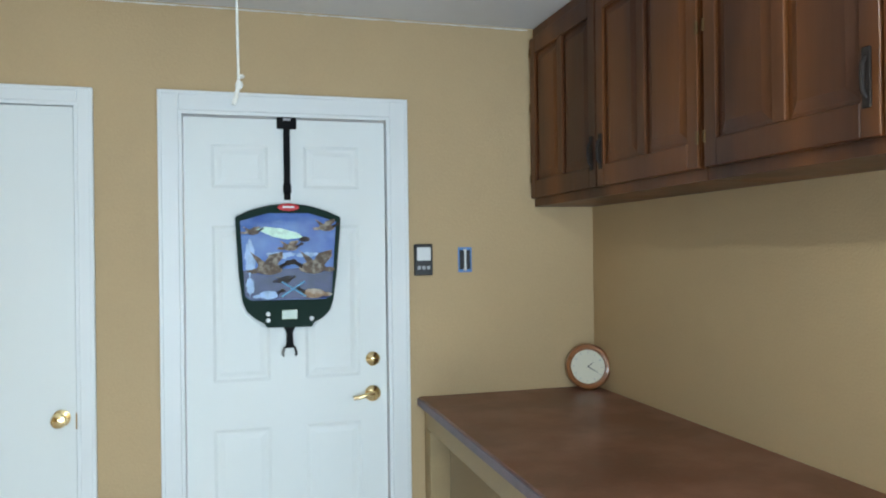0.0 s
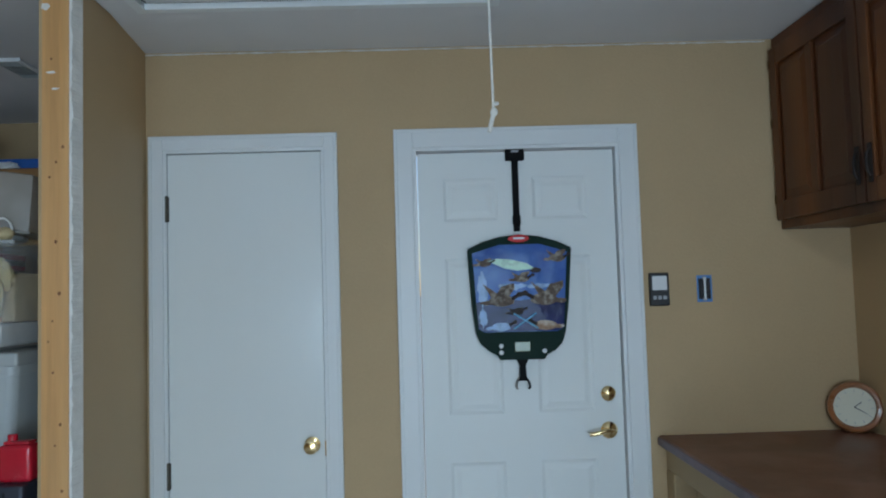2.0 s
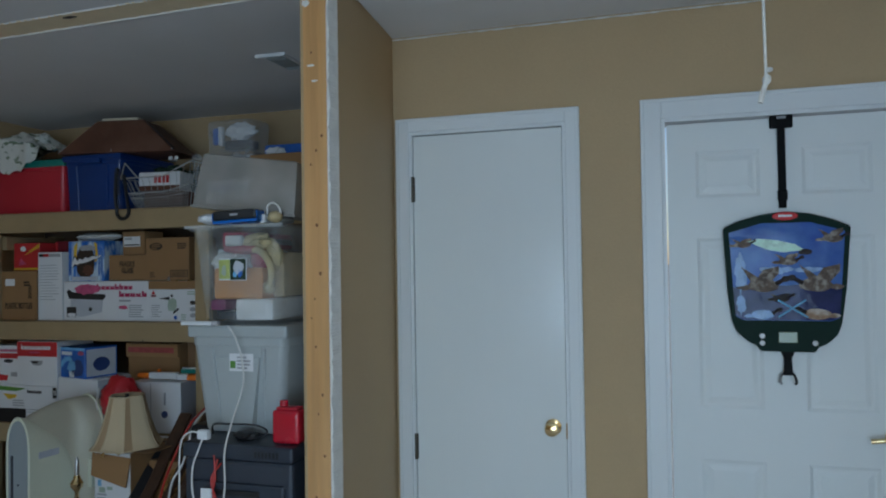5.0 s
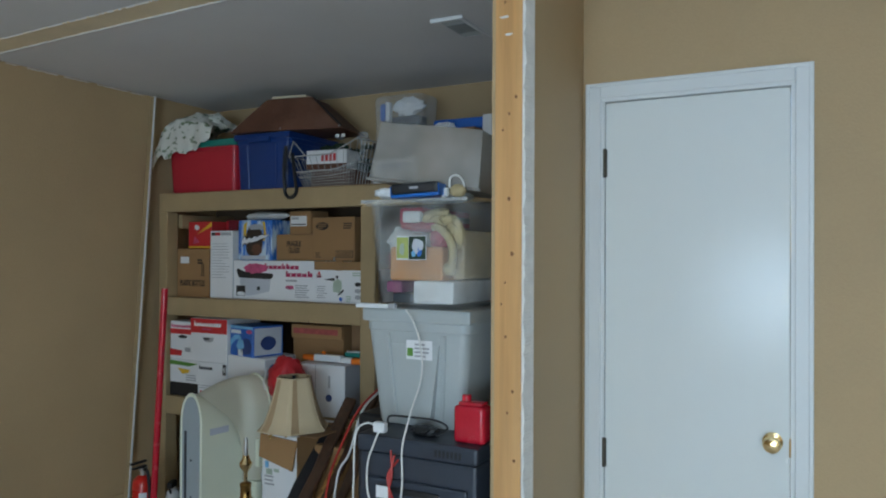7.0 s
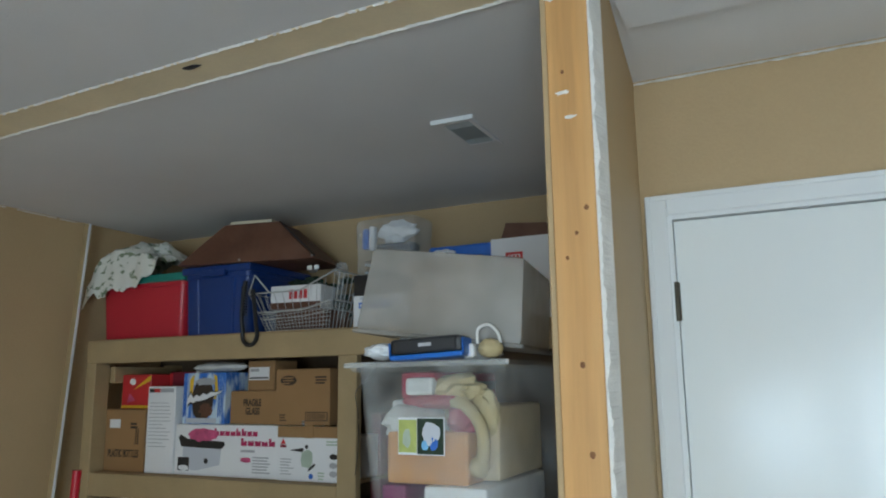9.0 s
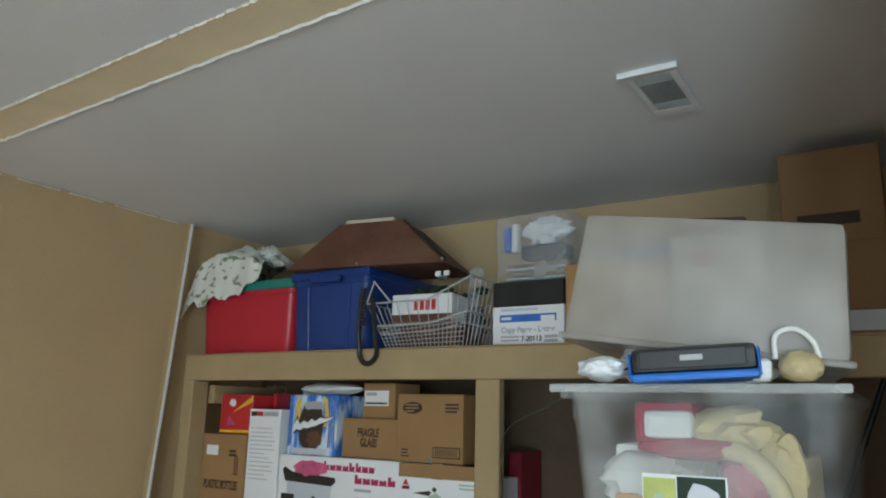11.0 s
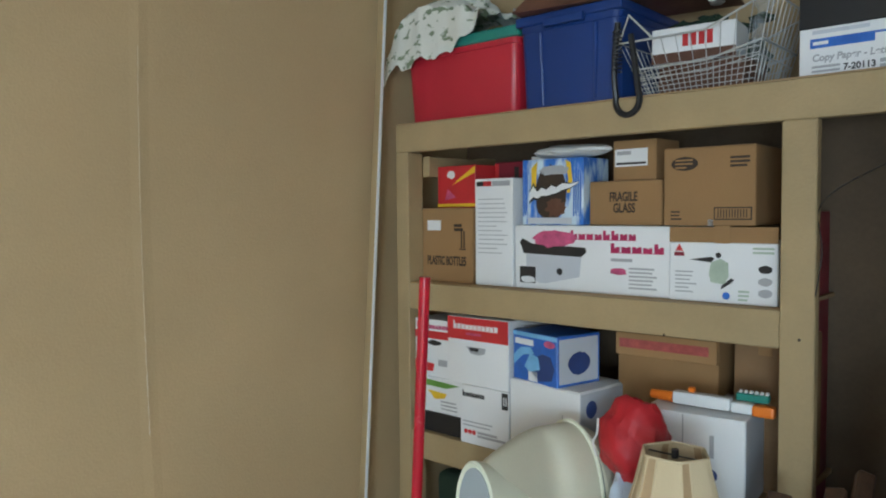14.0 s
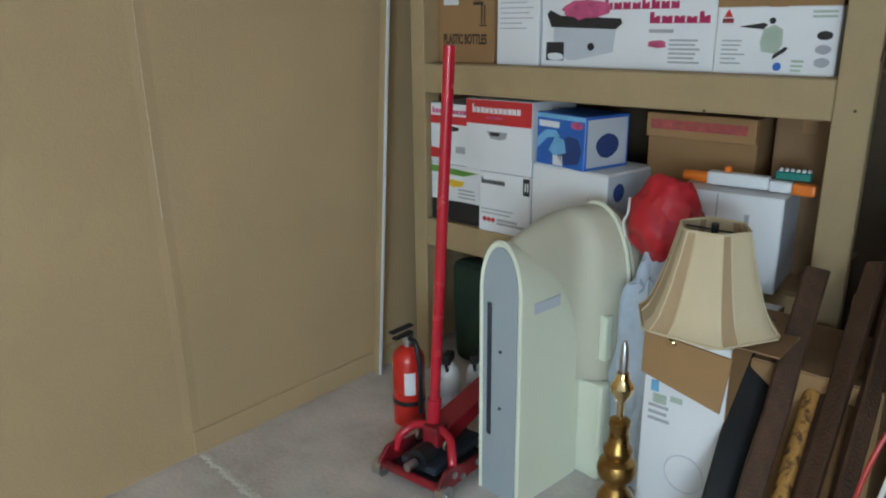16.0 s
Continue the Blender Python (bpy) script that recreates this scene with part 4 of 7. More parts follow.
# middle shelf, under the top deck
c, w, h = carton("cardboard_box", "brown cardboard box printed with plastic bottles", "box", -4.125, -3.858, MIDZ, 1.522, 3.56, 0.3, BROWNCARD, 0)
seams(c, w, h, 0.3)
flat("sticker", -w + 0.035, -w + 0.105, h - 0.085, h - 0.045, 0, WHITECARD, c)
lettering("lettering", "PLASTIC BOTTLES", 0.048, 0.0, -0.0008, 0.082, BROWNINK, c, 0.2)
bars("small_print", 0.04, 0.095, h - 0.06, 2, 0.016, 0.011, 0, BROWNINK, c, 3)
for dx in (0.075, 0.088):
    flat("arrow_bar", dx, dx + 0.006, 0.135, 0.2, 0, BROWNINK, c)
flat("arrow_foot", 0.068, 0.1, 0.128, 0.133, 0, BROWNINK, c)
c, w, h = carton("gift_box", "small glossy red box with a yellow corner stripe", "box", -4.075, -3.872, 1.5255, 1.69, 3.6, 0.16, REDINK, -3)
b = bmesh.new()
prism(b, [(-0.02, h - 0.075), (w, h - 0.03), (w, h - 0.004), (0.02, h - 0.05)], -0.0014, 0)
part("stripe", b, YELLOWINK, c, "yellow diagonal stripe")
flat("base_band", -w, w, 0.004, 0.016, 0, YELLOWINK, c)
b = bmesh.new()
blob(b, (-0.025, -0.001, h - 0.035), (0.02, 0.0012, 0.016), 0.6, 3, 2)
part("white_mark", b, WHITECARD, c)
b = bmesh.new()
prism(b, [(-0.06, 0.03), (0.0, 0.04), (-0.045, 0.075)], -0.0012, 0)
part("pale_mark", b, PINKINK, c)
c, w, h = carton("dark_red_box", "dark red printed box standing behind others", "box", -3.856, -3.67, MIDZ, 1.70, 3.70, 0.2, MAROON)
flat("side_edge", -w, -w + 0.018, 0.005, h - 0.005, 0, REDINK, c)
b = bmesh.new()
for dx in (0.0, 0.04):
    bx(b, dx, dx + 0.02, -0.0012, 0, h - 0.08, h - 0.02)
part("dark_print", b, BLACKINK, c)
c, w, h = carton("tall_white_box", "tall narrow white printed box", "box", -3.838, -3.664, MIDZ, 1.631, 3.55, 0.13, WHITECARD)
flat("title_mark", -w + 0.01, -0.02, h - 0.028, h - 0.01, 0, BLACKINK, c)
flat("title_mark", -0.045, -0.008, h - 0.028, h - 0.01, -0.0013, REDINK, c)
flat("title_mark", -0.005, w - 0.012, h - 0.028, h - 0.01, 0, GREYINK, c)
bars("small_print", -w + 0.015, w - 0.02, h - 0.075, 13, 0.0165, 0.003, 0, GREYINK, c, 5)
c, w, h = carton("white_box", "white box standing upright behind a drinks carton", "box", -3.672, -3.50, 1.4612, 1.712, 3.68, 0.1, WHITECARD)
flat("mark", -w + 0.004, -w + 0.02, h - 0.105, h - 0.075, 0, BLACKINK, c)
c, w, h = carton("roaster_box", "long white appliance carton with a roaster picture", "box", -3.657, -3.068, MIDZ, 1.4585, 3.555, 0.34, WHITECARD)
b = bmesh.new()
prism(b, [(-0.245, 0.045), (-0.245, 0.13), (-0.02, 0.13), (-0.028, 0.05), (-0.16, 0.022), (-0.19, 0.022)], -0.0012, 0)
pot = part("roaster_picture", b, GREYCARD, c, "pale roaster body print")
b = bmesh.new()
prism(b, [(-0.272, 0.165), (-0.255, 0.125), (-0.02, 0.118), (0.0, 0.135), (-0.005, 0.15), (-0.22, 0.16), (-0.26, 0.178)], -0.0022, -0.0012)
part("rim_print", b, BLACKINK, pot)
b = bmesh.new()
blob(b, (-0.125, -0.0024, 0.178), (0.085, 0.0012, 0.026), 0.35, 4, 3)
part("food_print", b, PINKINK, pot)
b = bmesh.new()
lathe(b, [(0.012, 0), (0.012, 0.0006)], 16, (-0.105, -0.0024, 0.065), flip())
part("dial_print", b, BLACKINK, pot)
flat("dark_panel", -0.272, -0.205, 0.02, 0.078, -0.0013, BLACKINK, c)
b = bmesh.new()
blob(b, (-0.235, -0.0032, 0.032), (0.03, 0.0008, 0.012), 0.4, 6, 2)
part("panel_picture", b, WHITECARD, c)
word_shape("brand_mark", -0.062, 0.185, 0.176, 0.032, 0, CRIMSONINK, c, 3, 8, (0, 4, 5))
word_shape("brand_mark", 0.09, 0.28, 0.135, 0.032, 0, CRIMSONINK, c, 5, 5, (0, 4))
bars("small_print", 0.09, 0.2, 0.118, 1, 0.01, 0.01, 0, GREYINK, c, 3)
b = bmesh.new()
blob(b, (0.118, -0.001, 0.075), (0.03, 0.0008, 0.011), 0.4, 8, 2)
part("small_picture", b, PINKINK, c)
bars("small_print", 0.155, 0.28, 0.09, 6, 0.0125, 0.006, 0, GREYINK, c, 4)
c, w, h = carton("steam_cleaner_box", "white appliance carton with a brown top flap", "box", -3.064, -2.746, MIDZ, 1.412, 3.54, 0.3, WHITECARD)
part("open_flap", box(-w, w, 0.0, 0.004, h, h + 0.046), BROWNCARD, c, "raised brown cardboard flap")
# a bump of the cardboard flap itself, in the same brown
part("tape", box(-0.02, 0.025, -0.0012, 0.0055, h - 0.002, h + 0.05), BROWNCARD, c, "small raised bump of the brown flap")
b = bmesh.new()
prism(b, [(-0.14, 0.15), (-0.115, 0.15), (-0.1275, 0.172)], -0.0012, 0)
part("logo", b, REDINK, c)
flat("logo_bar", -0.143, -0.112, 0.135, 0.147, 0, MAROON, c)
b = bmesh.new()
prism(b, [(-0.03, 0.06), (0.01, 0.055), (0.022, 0.08), (0.02, 0.118), (-0.002, 0.13), (-0.03, 0.118), (-0.036, 0.085)], -0.0012, 0)
part("kettle_print", b, PALEGREEN, c)
b = bmesh.new()
prism(b, [(-0.095, 0.125), (-0.03, 0.118), (-0.02, 0.13), (-0.03, 0.135)], -0.0014, 0)
part("nozzle_print", b, BLACKINK, c)
b = bmesh.new()
blob(b, (-0.008, -0.001, 0.14), (0.009, 0.0008, 0.008), 0.2, 1, 2)
part("cap_print", b, BLACKINK, c)
b = bmesh.new()
prism(b, [(0.0, 0.04), (0.03, 0.06), (0.038, 0.07), (0.03, 0.074), (0.002, 0.052)], -0.0014, 0)
part("hose_print", b, BLACKINK, c)
for z, m_ in ((0.035, GREYINK), (0.068, GREYINK), (0.103, BLACKINK)):
    b = bmesh.new()
    blob(b, (0.125, -0.001, z), (0.02, 0.0008, 0.012), 0.1, z * 50, 2)
    part("badge_print", b, m_, c)
b = bmesh.new()
lathe(b, [(0.011, 0), (0.011, 0.0008)], 16, (0.015, 0, 0.022), flip())
part("badge_print", b, BLUEINK, c)
bars("small_print", -0.14, -0.07, 0.09, 6, 0.012, 0.004, 0, GREYINK, c, 9)
bars("small_print", 0.05, 0.09, 0.04, 3, 0.012, 0.006, 0, PALEGREEN, c, 9)
bars("small_print", 0.09, 0.15, 0.165, 2, 0.012, 0.006, 0, PALEGREEN, c, 2)
c, w, h = carton("drinks_carton", "blue and yellow printed drinks carton", "box", -3.628, -3.378, 1.4605, 1.69, 3.56, 0.17, RAYPRINT)
b = bmesh.new()
prism(b, [(-0.085, 0.1), (-0.085, 0.2), (-0.06, 0.222), (-0.066, 0.14), (-0.074, 0.1)], -0.0010, 0)
part("yellow_print", b, YELLOWINK, c)
b = bmesh.new()
prism(b, [(0.06, 0.11), (0.066, 0.16), (0.055, 0.222), (0.075, 0.215), (0.083, 0.15), (0.072, 0.11)], -0.0010, 0)
part("yellow_print", b, YELLOWINK, c)
b = bmesh.new()
blob(b, (-0.004, -0.0016, 0.108), (0.064, 0.0012, 0.094), 0.18, 4, 3)
mug = part("glass_print", b, BROWNINK, c, "dark glass print")
b = bmesh.new()
blob(b, (0.012, -0.0026, 0.19), (0.05, 0.0010, 0.014), 0.8, 5, 3, 3)
part("pale_print", b, GREYINK, mug)
b = bmesh.new()
blob(b, (0.015, -0.0026, 0.062), (0.035, 0.0010, 0.03), 0.6, 8, 3, 4)
part("warm_print", b, RUST, mug)
for grow, mt, yy in ((1.25, BLACKINK, -0.0036), (0.8, WHITECARD, -0.0046)):
    b = bmesh.new()
    mid = [(-0.092, 0.098), (-0.075, 0.118), (-0.058, 0.104), (-0.04, 0.116), (-0.02, 0.112), (0.0, 0.122), (0.02, 0.12), (0.045, 0.132), (0.075, 0.134), (0.108, 0.145)]
    half = [0.018, 0.024, 0.014, 0.017, 0.013, 0.019, 0.012, 0.014, 0.008, 0.003]
    prism(b, [(x, z + w_ * grow) for (x, z), w_ in zip(mid, half)] + [(x, z - w_ * grow) for (x, z), w_ in zip(mid[::-1], half[::-1])], yy, yy + 0.0008)
    part("logo_stroke", b, mt, c)
for k in range(7):
    b = bmesh.new()
    x = (-0.122 + 0.007 * k) if k < 3 else (0.085 + 0.0085 * (k - 3))
    prism(b, [(x, 0.03 + 0.012 * (k % 3)), (x + 0.005, 0.03), (x + 0.006, 0.2 - 0.015 * (k % 4)), (x + 0.001, 0.19)], -0.0014, 0)
    part("blue_streak", b, BLUEINK, c)
flat("lower_band", -0.1, 0.08, 0.004, 0.026, -0.0013, GREYCARD, c)
c, w, h = carton("glass_box", "low brown cardboard box marked fragile glass", "box", -3.372, -3.112, 1.4605, 1.604, 3.59, 0.24, BROWNCARD)
seams(c, w, h, 0.24)
lettering("lettering", "FRAGILE", 0.042, -0.005, -0.0008, 0.092, BROWNINK, c, 0.1)
lettering("lettering", "GLASS", 0.042, -0.002, -0.0008, 0.055, BROWNINK, c, 0.078)
c, w, h = carton("parcel", "small brown parcel with a white address sticker", "box", -3.298, -3.14, 1.607, 1.738, 3.61, 0.15, BROWNCARD, -4)
flat("sticker", -w + 0.008, w - 0.03, h - 0.085, h - 0.028, 0, WHITECARD, c)
bars("sticker_print", -w + 0.016, -0.01, h - 0.035, 1, 0.02, 0.012, -0.0013, GREYINK, c, 2)
flat("sticker_bar", -w + 0.014, w - 0.036, h - 0.079, h - 0.072, -0.0013, BLACKINK, c)
c, w, h = carton("taped_box", "brown cardboard box closed with clear tape", "box", -3.09, -2.815, 1.4605, 1.694, 3.556, 0.26, BROWNCARD, 1)
seams(c, w, h, 0.26)
flat("print_frame", 0.018, 0.128, 0.018, 0.056, 0, BROWNINK, c)
flat("print_field", 0.022, 0.124, 0.022, 0.052, -0.0013, BROWNCARD, c)
b = bmesh.new()
for k in range(11):
    bx(b, 0.03 + k * 0.0082, 0.033 + k * 0.0082, -0.0034, -0.0026, 0.025, 0.049)
part("print_bars", b, BROWNINK, c)
b = bmesh.new()
blob(b, (-0.072, -0.001, h - 0.046), (0.042, 0.0008, 0.021), 0.05, 1, 3)
part("stamp", b, BROWNINK, c)
bars("stamp_print", -0.1, -0.045, h - 0.033, 3, 0.011, 0.005, -0.002, BROWNCARD, c, 2)
bars("small_print", 0.065, 0.125, h - 0.03, 3, 0.012, 0.007, 0, BROWNINK, c, 6)
bars("small_print", -0.115, -0.075, 0.045, 3, 0.011, 0.005, 0, BROWNINK, c, 7)
part("tape", box(0.0, 0.016, -0.0012, 0.0, 0.0, 0.02), CLEARBAG, c, "clear tape end")
bg = thing("rolled_bag", pose(-3.45, 3.615, 1.695), "pale folded plastic bag lying on boxes", "bag")
b = bmesh.new()
blob(b, (0, 0, 0.02), (0.15, 0.07, 0.022), 0.25, 4, 3)
part("folded_bag", b, PALECLOTH, bg, smooth=True)
c, w, h = carton("blue_box", "dark blue box behind the parcel", "box", -3.40, -3.30, 1.4605, 1.672, 3.84, 0.1, BLUEINK)
# lower shelf
c, w, h = carton("office_paper_box", "white and red printed office box", "box", -4.108, -3.922, 0.868, 1.092, 3.5, 0.26, WHITECARD)
flat("red_band", -w, w, h - 0.075, h - 0.045, 0, REDINK, c)
word_shape("brand_mark", -w + 0.01, w - 0.01, h - 0.037, 0.024, 0, PINKINK, c, 11, 10)
b = bmesh.new()
prism(b, [(-w, 0.02), (0.0, 0.02), (0.01, 0.05), (-w, 0.06)], -0.0012, 0)
part("red_print", b, REDINK, c)
b = bmesh.new()
blob(b, (0.01, -0.001, h - 0.09), (0.035, 0.0008, 0.01), 0.3, 2, 2)
part("device_print", b, BLACKINK, c)
flat("code_patch", 0.03, 0.075, 0.045, 0.07, 0, GREYINK, c)
c, w, h = carton("shredder_box", "white carton with a red printed top band", "box", -3.918, -3.634, 0.868, 1.12, 3.48, 0.28, WHITECARD)
flat("red_band", -w, w, h - 0.085, h - 0.002, 0, REDINK, c)
word_shape("brand_mark", -0.112, 0.1, h - 0.046, 0.03, -0.0013, WHITECARD, c, 7, 11)
flat("band_line", -0.05, 0.02, h - 0.066, h - 0.058, -0.0013, PINKINK, c)
b = bmesh.new()
prism(b, [(-0.05, 0.143), (0.04, 0.143), (0.035, 0.122), (0.01, 0.115), (-0.03, 0.118)], -0.0012, 0)
part("device_print", b, GREYINK, c)
b = bmesh.new()
prism(b, [(-0.035, 0.14), (0.01, 0.14), (0.005, 0.128), (-0.03, 0.128)], -0.0022, -0.0012)
part("device_print", b, BLACKINK, c)
c, w, h = carton("green_print_box", "white box with green and yellow print", "box", -4.108, -3.858, 0.7285, 0.8665, 3.5, 0.26, WHITECARD)
b = bmesh.new()
prism(b, [(-w, 0.13), (w - 0.02, 0.118), (w - 0.09, 0.1), (-w, 0.105)], -0.0012, 0)
part("green_print", b, GREENINK, c)
b = bmesh.new()
prism(b, [(-0.06, 0.085), (0.04, 0.08), (0.03, 0.062), (-0.02, 0.052)], -0.0012, 0)
part("yellow_print", b, YELLOWINK, c)
bars("small_print", 0.01, 0.1, 0.05, 3, 0.014, 0.006, 0, GREYINK, c, 5)
c, w, h = carton("black_tray", "flat black plastic tray under a printed box", "tray", -4.108, -3.86, LOWZ, 0.7275, 3.5, 0.26, BLACKPLASTIC)
c, w, h = carton("paper_box", "white copy paper carton with red dots", "box", -3.854, -3.63, LOWZ, 0.867, 3.475, 0.28, WHITECARD)
word_shape("brand_mark", -w + 0.012, 0.005, h - 0.042, 0.024, 0, BLACKINK, c, 9, 9)
flat("black_square", w - 0.03, w - 0.003, h - 0.065, h - 0.005, 0, BLACKINK, c)
b = bmesh.new()
for dx in (0.008, 0.018):
    bx(b, w - dx - 0.004, w - dx, -0.0026, -0.0013, h - 0.05, h - 0.02)
part("square_marks", b, WHITECARD, c)
for k in range(3):
    b = bmesh.new()
    lathe(b, [(0.009, 0), (0.009, 0.0008)], 12, (-0.085 + k * 0.019, 0, 0.045), flip())
    part("red_dot", b, REDINK, c)
bars("small_print", -0.03, 0.1, 0.052, 2, 0.013, 0.009, 0, GREYINK, c, 8)
bars("small_print", -0.1, 0.1, 0.085, 2, 0.014, 0.004, 0, GREYINK, c, 4)
c, w, h = carton("pump_box", "blue carton with an air pump picture", "box", -3.628, -3.404, 0.921, 1.092, 3.47, 0.2, BLUEINK, -14)
b = bmesh.new()
prism(b, [(-0.01, 0.03), (0.03, 0.01), (0.085, 0.02), (0.1, 0.06), (0.08, 0.1), (0.04, 0.105), (0.0, 0.085)], -0.0012, 0)
part("pump_print", b, NAVYINK, c)
b = bmesh.new()
prism(b, [(-0.05, 0.05), (-0.02, 0.035), (0.03, 0.05), (0.02, 0.09), (-0.02, 0.1)], -0.002, -0.0012)
part("pump_print", b, LIGHTBLUE, c)
flat("title_bar", -w + 0.012, -0.005, h - 0.045, h - 0.025, 0, WHITECARD, c)
flat("corner_print", -w + 0.002, w - 0.002, h - 0.016, h - 0.002, 0, LIGHTBLUE, c)
b = bmesh.new()
blob(b, (0.075, -0.001, h - 0.03), (0.028, 0.0008, 0.012), 0.1, 2, 2)
part("red_flash", b, PINKINK, c)
flat("code_patch", -0.03, 0.015, 0.004, 0.038, 0, WHITECARD, c)
part("side_print", box(w, w + 0.001, 0.01, 0.19, 0.01, h - 0.01), GREYCARD, c, "grey printed side")
b = bmesh.new()
blob(b, (w + 0.0014, 0.10, 0.075), (0.0008, 0.055, 0.04), 0.15, 3, 2)
part("side_picture", b, NAVYINK, c, "dark pump picture")
b = bmesh.new()
prism(b, [(-w + 0.004, 0.05), (-0.06, 0.09), (0.0, 0.1), (-0.02, 0.12), (-0.07, 0.115), (-w + 0.004, 0.085)], -0.0014, 0)
part("pale_sweep", b, LIGHTBLUE, c)
c, w, h = carton("white_carton", "white computer carton with a small logo", "box", -3.626, -3.315, LOWZ, 0.919, 3.455, 0.26, WHITECARD, -8)
b = bmesh.new()
prism(b, [(0.07, 0.13), (0.09, 0.135), (0.085, 0.19)], -0.0012, 0)
prism(b, [(0.095, 0.13), (0.11, 0.138), (0.095, 0.165)], -0.0012, 0)
part("logo", b, GREYINK, c)
# white card too: the grey here is its shade, put into the colour
part("side_face", box(w, w + 0.001, 0.004, 0.25, 0.004, h - 0.004), GREYCARD, c, "side coloured grey for shade")
b = bmesh.new()
blob(b, (w + 0.0012, 0.06, h - 0.06), (0.0008, 0.03, 0.03), 0.1, 3, 2)
part("round_mark", b, NAVYINK, c)
part("lid_flap", box(-w + 0.004, w - 0.004, 0.004, 0.25, h, h + 0.003), WHITECARD, c)
c, w, h = carton("red_band_box", "brown cardboard box with a red tape band", "box", -3.30, -2.955, LOWZ, 1.10, 3.66, 0.3, BROWNCARD)
flat("red_band", -w + 0.02, w - 0.02, h - 0.048, h - 0.018, 0, REDINK, c)
part("top_flap", box(-w, w, -0.02, 0.0, h - 0.075, h, 0.002), BROWNCARD, c, "folded front flap")
flat("red_band", -w + 0.015, w - 0.025, h - 0.05, h - 0.02, -0.02, FADEDRED, c)
c, w, h = carton("plain_box", "plain brown cardboard box at the shelf end", "box", -2.915, -2.73, LOWZ, 1.118, 3.68, 0.25, SHADECARD)
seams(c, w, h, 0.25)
flat("tape", -0.02, 0.02, h - 0.05, h, 0, BROWNCARD, c)
c, w, h = carton("printer_box", "white printer carton, one side coloured blue-grey for shade", "box", -3.09, -2.80, LOWZ, 0.92, 3.44, 0.3, WHITECARD, 6)
# the side turned from the daylight, its shade painted as blue-grey card
part("side_face", box(w, w + 0.001, 0.004, 0.29, 0.004, h - 0.004), GREYCARD, c, "side coloured blue-grey for shade")
flat("title_bar", 0.048, 0.06, h - 0.12, h - 0.055, 0, GREYINK, c)
b = bmesh.new()
lathe(b, [(0.019, 0), (0.019, 0.0008)], 20, (0.052, 0, 0.1), flip())
part("round_logo", b, NAVYINK, c)
flat("panel_line", -0.03, -0.027, 0.005, h - 0.005, 0, GREYINK, c)
tg = thing("toy_blaster", pose(-2.935, 3.52, 0.9212, 0, 0, 4), "orange and white plastic toy blaster", "toy")
b = bmesh.new()
rod(b, (-0.17, 0, 0.022), (-0.1, 0, 0.02), 0.014, 0.017, 14)
part("muzzle", b, ORANGE, tg, "orange muzzle", True)
part("barrel", box(-0.1, 0.07, -0.018, 0.018, 0.004, 0.042, 0.008, 2), WHITEPL, tg)
part("stock", box(0.07, 0.13, -0.016, 0.016, 0.002, 0.034, 0.008, 2), WHITEPL, tg)
part("butt", box(0.13, 0.19, -0.018, 0.018, 0.0, 0.032, 0.008, 2), ORANGE, tg, "orange butt")
part("sight", box(-0.055, -0.035, -0.008, 0.008, 0.042, 0.058, 0.003), ORANGE, tg)
part("dart_rack", box(0.08, 0.17, 0.005, 0.03, 0.036, 0.058, 0.003), TEAL, tg, "green dart rack")
for k in range(6):
    b = bmesh.new()
    rod(b, (0.087 + k * 0.0145, 0.017, 0.05), (0.093 + k * 0.0145, 0.017, 0.066), 0.005, n=8)
    part("dart", b, WHITEPL, tg)


# ---- on the top deck ----
def bin_shell(name, label, category, x0, x1, y0, y1, z0, z1, mat, taper, m_turn=0.0, rib=True, lid=None, lid_mat=None, wall=0.004):
    """A tapered storage bin with a rolled rim and recessed front ribs."""
    c = thing(name, pose((x0 + x1) / 2, (y0 + y1) / 2, z0, 0, 0, m_turn), label, category)
    w, d, h = (x1 - x0) / 2, (y1 - y0) / 2, z1 - z0
    b = bmesh.new()

    def ring(k, z, inset=0.0, r=0.03):
        ww, dd = w * k - inset, d * (1 - (1 - k) * w / d) - inset
        out = []
        for sx, sy, a0 in ((1, 1, 0), (-1, 1, 90), (-1, -1, 180), (1, -1, 270)):
            for j in range(4):
                a = radians(a0 + j * 30)
                out.append(b.verts.new((sx * (ww - r) + r * math.cos(a), sy * (dd - r) + r * math.sin(a), z)))
        return out

    rings = [ring(taper, 0.0), ring(taper + (1 - taper) * 0.03 + 0.01, 0.01), ring(0.985, h * 0.88), ring(1.0, h * 0.885), ring(1.0, h), ring(1.0, h, wall), ring(0.975, h * 0.86, wall), ring(taper, 0.008, wall)]
    for a, e in zip(rings, rings[1:]):
        for j in range(16):
            b.faces.new((a[j], a[(j + 1) % 16], e[(j + 1) % 16], e[j]))
    b.faces.new(rings[0][::-1])
    b.faces.new(rings[-1])
    part("tub", b, mat, c, smooth=True)
    if rib:
        for dx in (-0.55, 0.55):
            b = bmesh.new()
            rod(b, (dx * w * taper, -d * (1 - (1 - taper) * w / d) - 0.0, 0.012), (dx * w, -d * 0.985, h * 0.86), 0.006, 0.009, 8)
            part("rib", b, mat, c, smooth=True)
    if lid:
        b = box(-w - 0.008, w + 0.008, -d - 0.008, d + 0.008, h - 0.012, h + lid, 0.008, 2)
        part("lid", b, lid_mat or mat, c)
    return c, w, d, h


